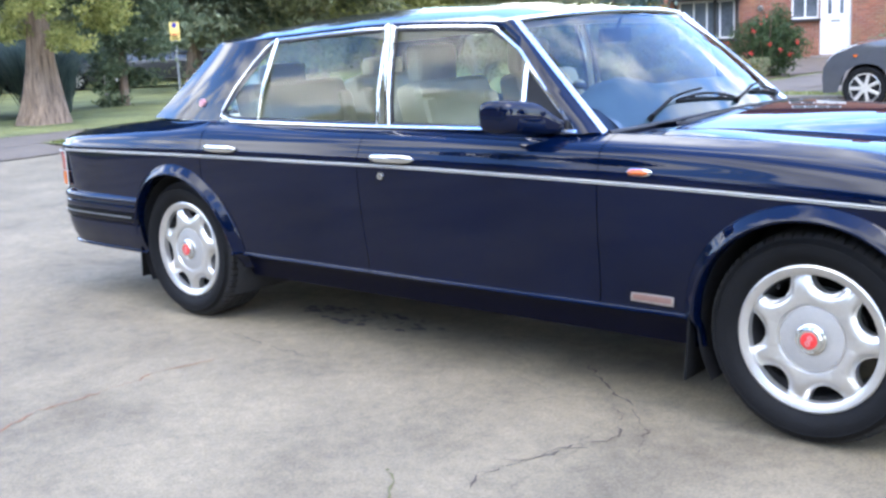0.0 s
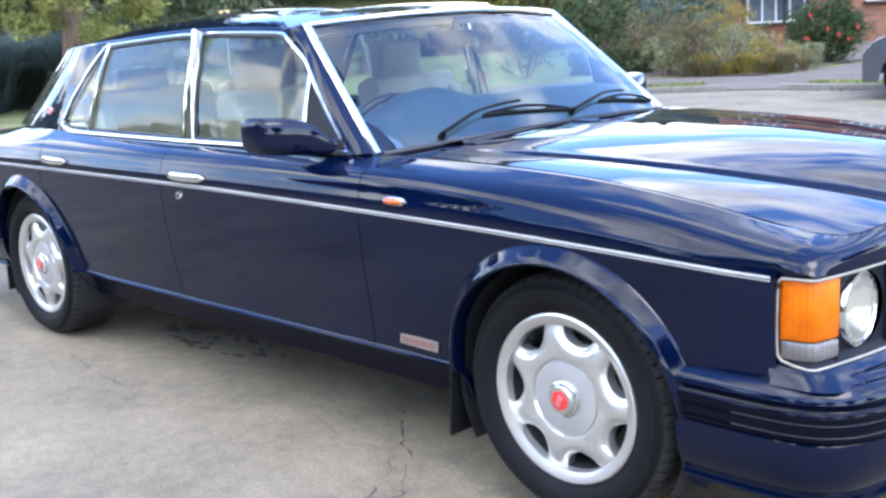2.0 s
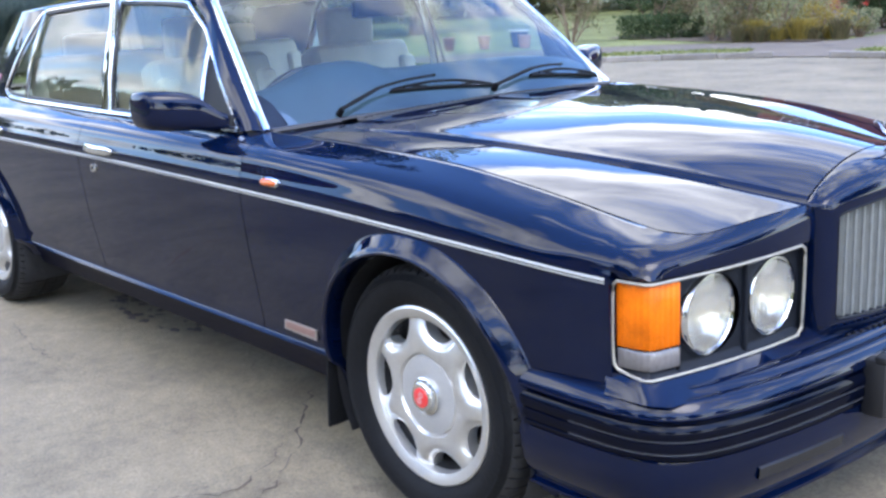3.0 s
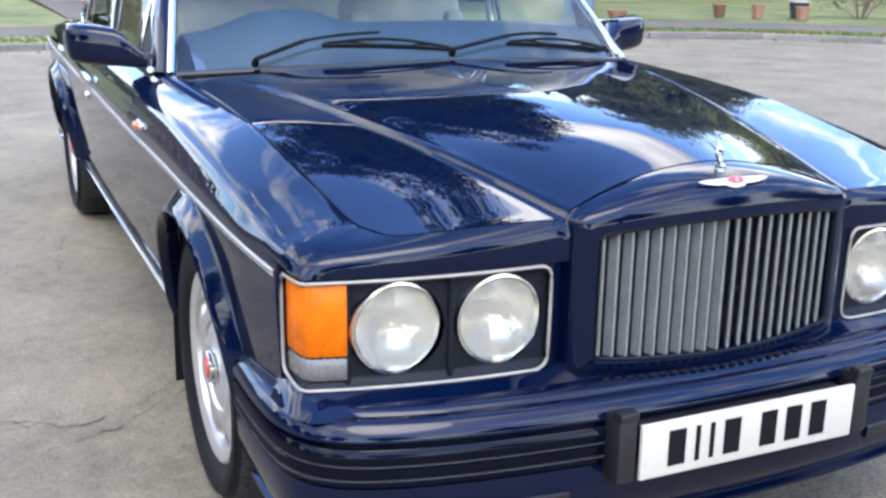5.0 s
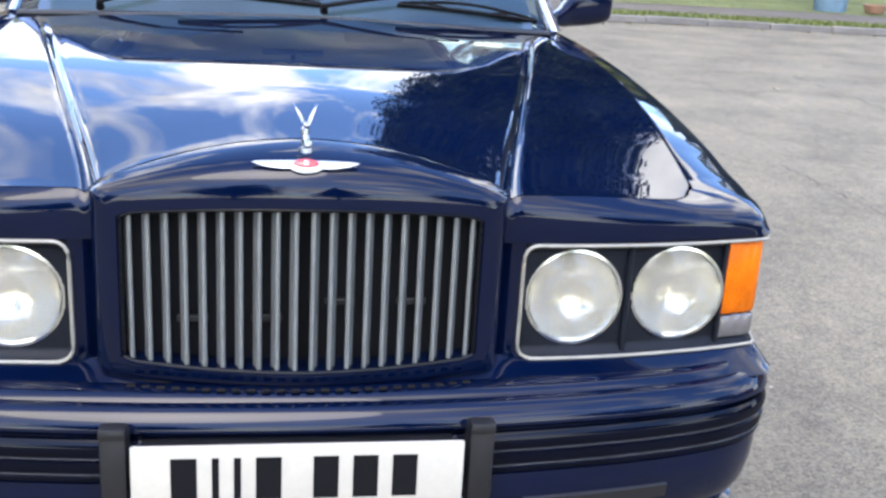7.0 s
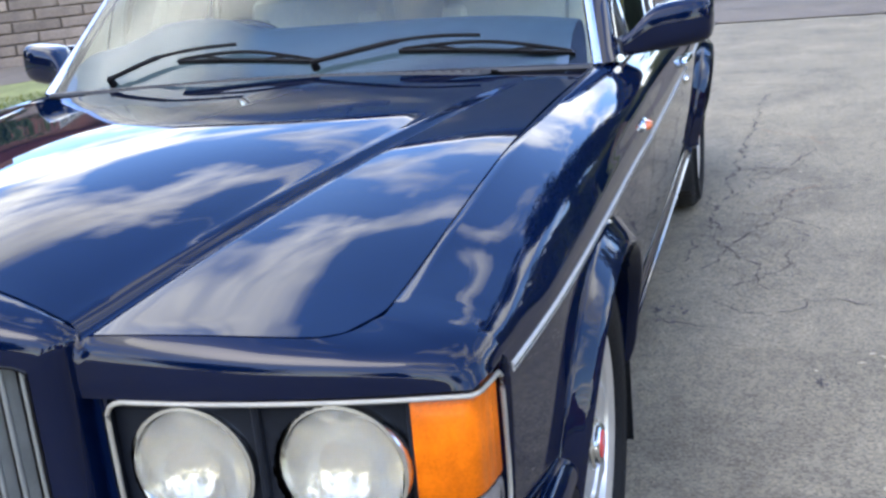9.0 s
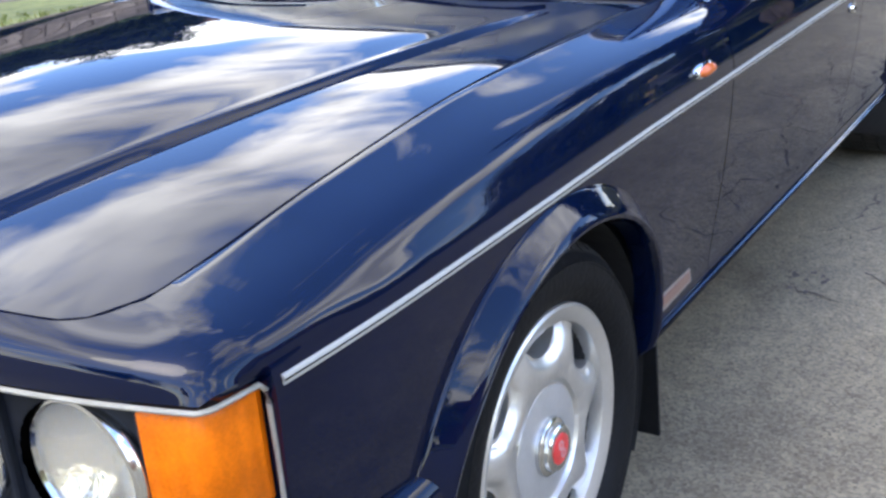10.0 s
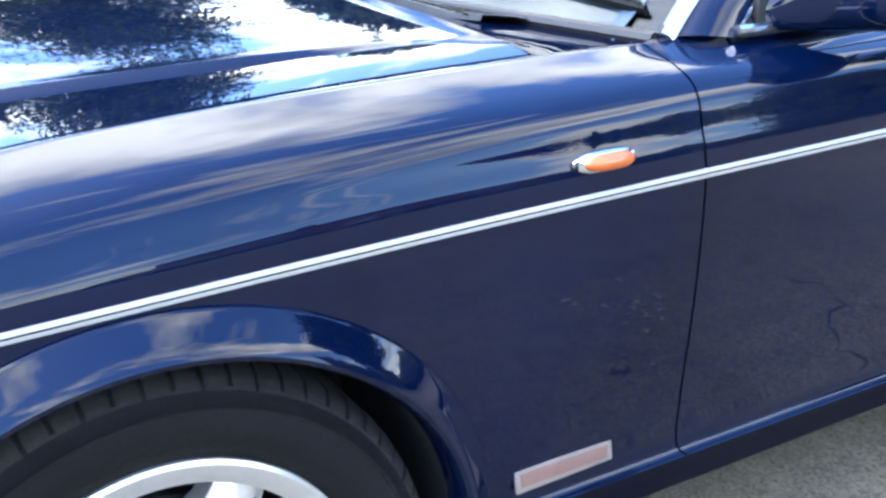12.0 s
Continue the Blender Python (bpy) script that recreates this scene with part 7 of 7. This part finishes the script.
        box(bm, ((a + b) / 2, -.25, c - .12), (b - a + .5, .7, .2), .02, seg=1)
        part("doorstep", bm, KERBM, dr)
    return ho


HT = math.atan2(.35, .937)
hs = house("brick_house", -11.0, 28.6, 0.0, HT, (-5.0, 7.0), 8.0, 5.4,
      [(-4.34, -2.62, .86, 2.05), (-.96, -.16, 1.34, 2.45), (2.2, 4.2, 1.0, 2.3), (-4.2, -2.7, 3.5, 4.7), (-.9, .6, 3.6, 4.7), (2.3, 4.1, 3.5, 4.7)],
      [(-.13, .76, .25, 2.28)], "red brick house with white windows and a white door")
bm = bmesh.new()
box(bm, (-3.48, -.30, 2.14), (2.2, .62, .16), .02, seg=1)
part("bay_canopy", bm, TIMBER, hs, "black timber canopy")
for xx in (-4.42, -3.22, -2.55):
    bm = bmesh.new()
    box(bm, (xx, -.03, 1.42), (.09, .10, 1.3), .01, seg=1)
    part("timber_post", bm, TIMBER, hs)
bm = bmesh.new()
cyl(bm, (-1.86, -.14, 1.70), (-1.86, -.02, 1.73), .07, .09, 14)
part("wall_lamp", bm, SATIN, hs)
house("brick_house", -27, -25, .1, radians(150), (-7, 7), 8.5, 5.6, [(-5.5, -3.5, .9, 2.2), (-1, 1, .9, 2.2), (-5.5, -3.5, 3.5, 4.7), (3.2, 5.2, 3.5, 4.7)], [(3.6, 4.5, .1, 2.15)], "brick house with a red tiled roof behind a garden wall")
house("brick_house", 8, 30, .2, radians(-8), (-7, 7), 8.5, 5.4, [(-5.5, -3.5, .9, 2.2), (-1, 1, .9, 2.2), (-5.5, -3.5, 3.5, 4.7), (3.2, 5.2, 3.5, 4.7)], [(3.6, 4.5, .1, 2.15)], "red brick house on the far side of the close")
house("brick_house", 10, -33, .2, radians(176), (-7, 7), 8.5, 5.4, [(-5.5, -3.5, .9, 2.2), (-1, 1, .9, 2.2), (-5.5, -3.5, 3.5, 4.7), (3.2, 5.2, 3.5, 4.7)], [(3.6, 4.5, .1, 2.15)], "red brick house opposite behind trees")
# far brick chimney or pier among the trees
bm = bmesh.new()
box(bm, (0, 0, 1.5), (.8, .8, 3.6), .02)
pier = finish("brick_pier", bm, BRICK, smooth=0)
pier.location = (-18.5, 27.5, .2)
tagged(pier, "red brick pier between trees", "pier")
# garden wall
STONE = material("garden_wall_stone", (0.21, 0.165, 0.125), 0.92, 0, 0.3, 3, 0.6, 20, random_tint=0.35)
wall = empty("garden_wall", (-10.18, -10.31, .1), label="weathered brown stone garden wall behind the pavement", category="wall")
wall.rotation_euler = (0, 0, radians(-39))
bm = bmesh.new()
box(bm, (0, 0, .95), (17.9, .22, 1.95))
part("wall_core", bm, SOIL, wall, smooth=0)
bm = bmesh.new()
box(bm, (0, 0, 0), (.67, .28, .142), .012, seg=1)
stone_first = None
for r_ in range(12):
    for c_ in range(25):
        xx = -8.6 + c_ * .70 + (.35 if r_ % 2 else 0)
        if stone_first is None:
            stone_first = part("stone", bm, STONE, wall, smooth=0)
            so = stone_first
        else:
            so = new("stone", stone_first.data)
            so.parent = wall
        so.location = (xx, random.uniform(-.012, .012), .09 + r_ * .158)


rs = np.random.RandomState(64)
hp_ = rs.uniform((-8.8, .5, .3), (8.8, 1.9, 2.3), size=(16000, 3))
hp_[:, 2] *= 1 + .12 * np.sin(hp_[:, 0] * 1.7) + .06 * np.sin(hp_[:, 0] * 5)
hedge2 = empty("hedge", (-10.18, -10.31, .1), label="tall dark evergreen hedge behind the stone wall", category="hedge")
hedge2.rotation_euler = (0, 0, radians(-39) + math.pi)
leaves_mesh("hedge_foliage", hp_, rs.uniform(.06, .14, 16000), L_ROSE, hedge2, rs)


# ---- parked cars, sign, pots ----
def parked_car(x, y, turn, paint, label, length=4.0, z0=0.0, tall=1.55):
    c = empty("parked_car", (x, y, z0), label=label, category="car")
    c.rotation_euler = (0, 0, turn)
    fx, rx = .60, -(length - .60)   # nose and tail from the front axle
    wb = length - 1.35
    hw = .86
    low = [(fx - .06, .30), (fx, .45), (fx - .02, .62), (fx - .16, .80), (fx - .45, .92), (fx - .95, 1.02)]
    roofl = [(fx - 1.55, tall - .16), (fx - 1.95, tall - .02), (fx - 2.5, tall), (rx + .75, tall - .05), (rx + .32, tall - .22)]
    tail = [(rx + .10, 1.02), (rx + .02, .80), (rx, .45), (rx + .05, .30)]
    prof = low + roofl + tail
    rows = []
    for w in lin(-1, 1, 13):
        row = []
        for px, pz in prof:
            k = min(1, max(0, (pz - .95) / .5))
            edge = 1 - .05 * abs(w) ** 6 - (1 - abs(w)) * 0
            row.append((px * (1 - .03 * abs(w) ** 4) if px > 0 else px, w * hw * (1 - .20 * k) * (1 - .06 * max(0, px - .3) ** 2 / .16 * .3), pz - .05 * abs(w) ** 6 * (pz > 1.1)))
        rows.append(row)
    bm = bmesh.new()
    rr = grid(bm, rows)
    for side in (0, -1):
        sgn2 = -1 if side == 0 else 1
        top = [v.co.copy() for v in rr[side]]
        pts = []
        for co in top:
            pts.append(bm.verts.new((co.x, co.y + sgn2 * .025 * (co.z < 1.0), co.z)))
        # side skin in columns down to the sill, open round the wheels
        for i in range(len(pts) - 1):
            bm.faces.new((rr[side][i], rr[side][i + 1], pts[i + 1], pts[i]))
    for sgn2 in (-1, 1):
        n = 60
        xs = lin(fx - .03, rx + .04, n)
        upper = [float(np.interp(-q, [-p[0] for p in prof[1:-1]], [p[1] for p in prof[1:-1]])) for q in xs]
        rws = []
        for q, u in zip(xs, upper):
            lo = .26
            for ax in (0, -wb):
                if abs(q - ax) < .365:
                    lo = max(lo, .30 + math.sqrt(.365 ** 2 - (q - ax) ** 2))
            u = max(u, lo + .02)
            col = []
            for t in lin(0, 1, 8):
                z = lo + (u - lo) * t
                k = min(1, max(0, (z - .95) / .5))
                col.append((q, sgn2 * (hw * (1 - .20 * k) + .025 * (1 - k) + .02 * math.sin(math.pi * min(1, z / 1.0))), z))
            rws.append(col)
        grid(bm, rws)
    part("body", bm, paint, c)
    for ax in (0, -wb):
        for sgn2 in (-1, 1):
            b2 = bmesh.new()
            lathe(b2, [(.20, .0), (.225, .012), (.28, .016), (.305, .0), (.31, -.04), (.31, -.16), (.2, -.18)], 28, sgn2)
            w_ = part("wheel", b2, RUBBER, c, "tyre")
            w_.location = (ax, sgn2 * (hw - .005), .31)
            b2 = bmesh.new()
            lathe(b2, [(.195, -.01), (.21, .008), (.218, .004)], 28, sgn2)
            lathe(b2, [(.0, .0), (.055, .0), (.06, -.01)], 20, sgn2)
            for k in range(7):
                a = 2 * math.pi * k / 7
                box(b2, (.125 * math.cos(a), sgn2 * -.008, .125 * math.sin(a)), (.17, .02, .05), .006, (0, -math.degrees(a), 0), 1)
            part("rim", b2, ALLOY, w_)
            b2 = bmesh.new()
            lathe(b2, [(.0, -.06), (.2, -.05)], 20, sgn2)
            part("wheel_back", b2, DARK, w_)
    for sgn2 in (-1, 1):
        b2 = bmesh.new()
        f = b2.faces.new([b2.verts.new((px, sgn2 * (hw * (1 - .2 * min(1, max(0, (pz - .95) / .5))) + .034 * (1 - min(1, max(0, (pz - .95) / .5))) + .014), pz)) for px, pz in ((fx - 1.2, 1.05), (fx - 1.75, tall - .14), (rx + .8, tall - .14), (rx + .45, 1.05))])
        part("side_glass", b2, PANE, c, smooth=0)
        b2 = bmesh.new()
        bmesh.ops.create_uvsphere(b2, u_segments=14, v_segments=8, radius=1, matrix=Matrix.Translation((fx - .20, sgn2 * (hw - .08), .74)) @ Euler((0, radians(35), sgn2 * radians(-28))).to_matrix().to_4x4() @ Matrix.Diagonal((.20, .10, .075, 1)))
        part("headlamp", b2, CLEARLENS, c)
        b2 = bmesh.new()
        box(b2, (fx - 1.22, sgn2 * (hw + .10), 1.02), (.10, .16, .12), .03)
        part("door_mirror", b2, paint, c)
        b2 = bmesh.new()
        box(b2, (fx - .46, sgn2 * (hw + .035), .78), (.05, .02, .03), .008)
        part("side_repeater", b2, AMBER, c)
    b2 = bmesh.new()
    grid(b2, [[(fx - .97, w * hw * .86, 1.045), (fx - 1.54, w * hw * .78, tall - .135)] for w in lin(-1, 1, 9)])
    part("windscreen", b2, PANE, c)
    return c


GREYP = material("grey_car_paint", (0.055, 0.06, 0.07), 0.3, 0.4, 0.15, 4, coat=0.8)
BLACKP = material("black_car_paint", (0.01, 0.01, 0.011), 0.3, 0, 0.2, 4, coat=0.8)
parked_car(-4.35, 12.55, radians(198), GREYP, "grey compact car parked by the kerb")
parked_car(-26.8, 18.2, radians(35), BLACKP, "black estate car parked beyond the lawn", 4.6, .2)
parked_car(-30.5, 15.6, radians(35), BLACKP, "dark car with a pale blue windscreen beyond the lawn", 4.4, .2, 1.75)

YELLOW = material("sign_yellow", (0.75, 0.58, 0.18), 0.45, 0, 0.08, 10)
sign = empty("road_sign", (-21.75, 12.8, -.12), label="small yellow parking sign on a grey pole", category="sign")
sign.rotation_euler = (0, 0, radians(50))
bm = bmesh.new()
cyl(bm, (0, 0, -.2), (0, 0, 2.15), .03, n=12)
part("pole", bm, material("galvanised_pole", (.25, .26, .27), .5, .6, .2, 8), sign)
bm = bmesh.new()
box(bm, (0, -.04, 1.92), (.25, .012, .46), .006)
sp = part("sign_plate", bm, YELLOW, sign)
bm = bmesh.new()
cyl(bm, (0, -.046, 2.07), (0, -.052, 2.07), .062, n=24)
part("sign_disc", bm, material("sign_blue", (.05, .04, .30), .4, 0, .05, 10), sp, "blue disc")
for k, w in enumerate((.20, .16, .18)):
    bm = bmesh.new()
    box(bm, (0, -.0475, 1.84 - k * .055), (w, .003, .028))
    part("text_bar", bm, INK if k else RED, sp, smooth=0)
for x, y, hh in ((-21.5, 10.5, 1.0), (-22.6, 9.6, 1.0), (-23.8, 10.6, 1.0)):
    bm = bmesh.new()
    cyl(bm, (0, 0, -.2), (0, 0, hh), .05, .045, 10)
    post = finish("wooden_post", bm, material("grey_post_wood", (.22, .21, .18), .85, 0, .3, 9) if "grey_post_wood" not in bpy.data.materials else bpy.data.materials["grey_post_wood"])
    post.location = (x, y, .15)
    tagged(post, "short grey timber post on the grass", "post", "posts on the lawn")

TERRA = material("terracotta", (0.28, 0.15, 0.09), 0.8, 0, 0.25, 6, 0.2, 40)
GLAZE = material("dark_glazed_pot", (0.025, 0.03, 0.05), 0.25, 0, 0.3, 6, coat=0.4)
BROWNP = material("brown_glazed_pot", (0.13, 0.06, 0.035), 0.4, 0, 0.3, 6, coat=0.3)


def pot(x, y, r, h, mat, label, rim=None):
    p = empty("plant_pot", (x, y, .13), label=label, category="pot")
    bm = bmesh.new()
    prof = [(r * .68, 0), (r * .80, h * .35), (r * .93, h * .8), (r * .95, h), (r * .82, h), (r * .78, h * .86)]
    grid(bm, [[(a * math.cos(t), a * math.sin(t), z) for a, z in prof] for t in (2 * math.pi * i / 24 for i in range(24))], close_u=True)
    part("pot_body", bm, mat, p)
    bm = bmesh.new()
    grid(bm, [[(a * math.cos(t), a * math.sin(t), z) for a, z in ((r * .95, h * .88), (r * 1.02, h * .9), (r * 1.02, h), (r * .84, h * 1.01))] for t in (2 * math.pi * i / 24 for i in range(24))], close_u=True)
    part("pot_rim", bm, rim or mat, p)
    bm = bmesh.new()
    bmesh.ops.create_circle(bm, cap_ends=True, segments=20, radius=r * .8, matrix=Matrix.Translation((0, 0, h * .9)))
    part("soil", bm, SOIL, p, smooth=0)
    return p


pot(-14.3, 12.0, .13, .26, BROWNP, "brown glazed plant pot on the lawn", TERRA)
pot(-13.85, 12.55, .13, .26, TERRA, "pale terracotta plant pot on the lawn")
pot(-13.7, 13.4, .20, .34, GLAZE, "large dark glazed plant pot with pale rim", WHITE)
pot(-13.15, 13.0, .14, .25, TERRA, "round terracotta plant pot on the lawn")
pot(-14.6, 9.9, .20, .14, TERRA, "low terracotta bowl of flowers on the lawn")
BIN = material("blue_grey_plastic", (0.10, 0.16, 0.20), 0.55, 0, 0.2, 8)
bin_ = empty("water_butt", (-14.9, 9.25, .11), label="blue-grey plastic tub standing on the lawn", category="tub")
bm = bmesh.new()
grid(bm, [[(a * math.cos(t), a * math.sin(t), z) for a, z in ((.26, 0), (.28, .2), (.275, .22), (.295, .42), (.29, .44), (.31, .66), (.31, .7), (.27, .7))] for t in (2 * math.pi * i / 28 for i in range(28))], close_u=True)
part("tub_body", bm, BIN, bin_)
bm = bmesh.new()
bmesh.ops.create_circle(bm, cap_ends=True, segments=24, radius=.30, matrix=Matrix.Translation((0, 0, .69)))
part("lid", bm, BIN, bin_)
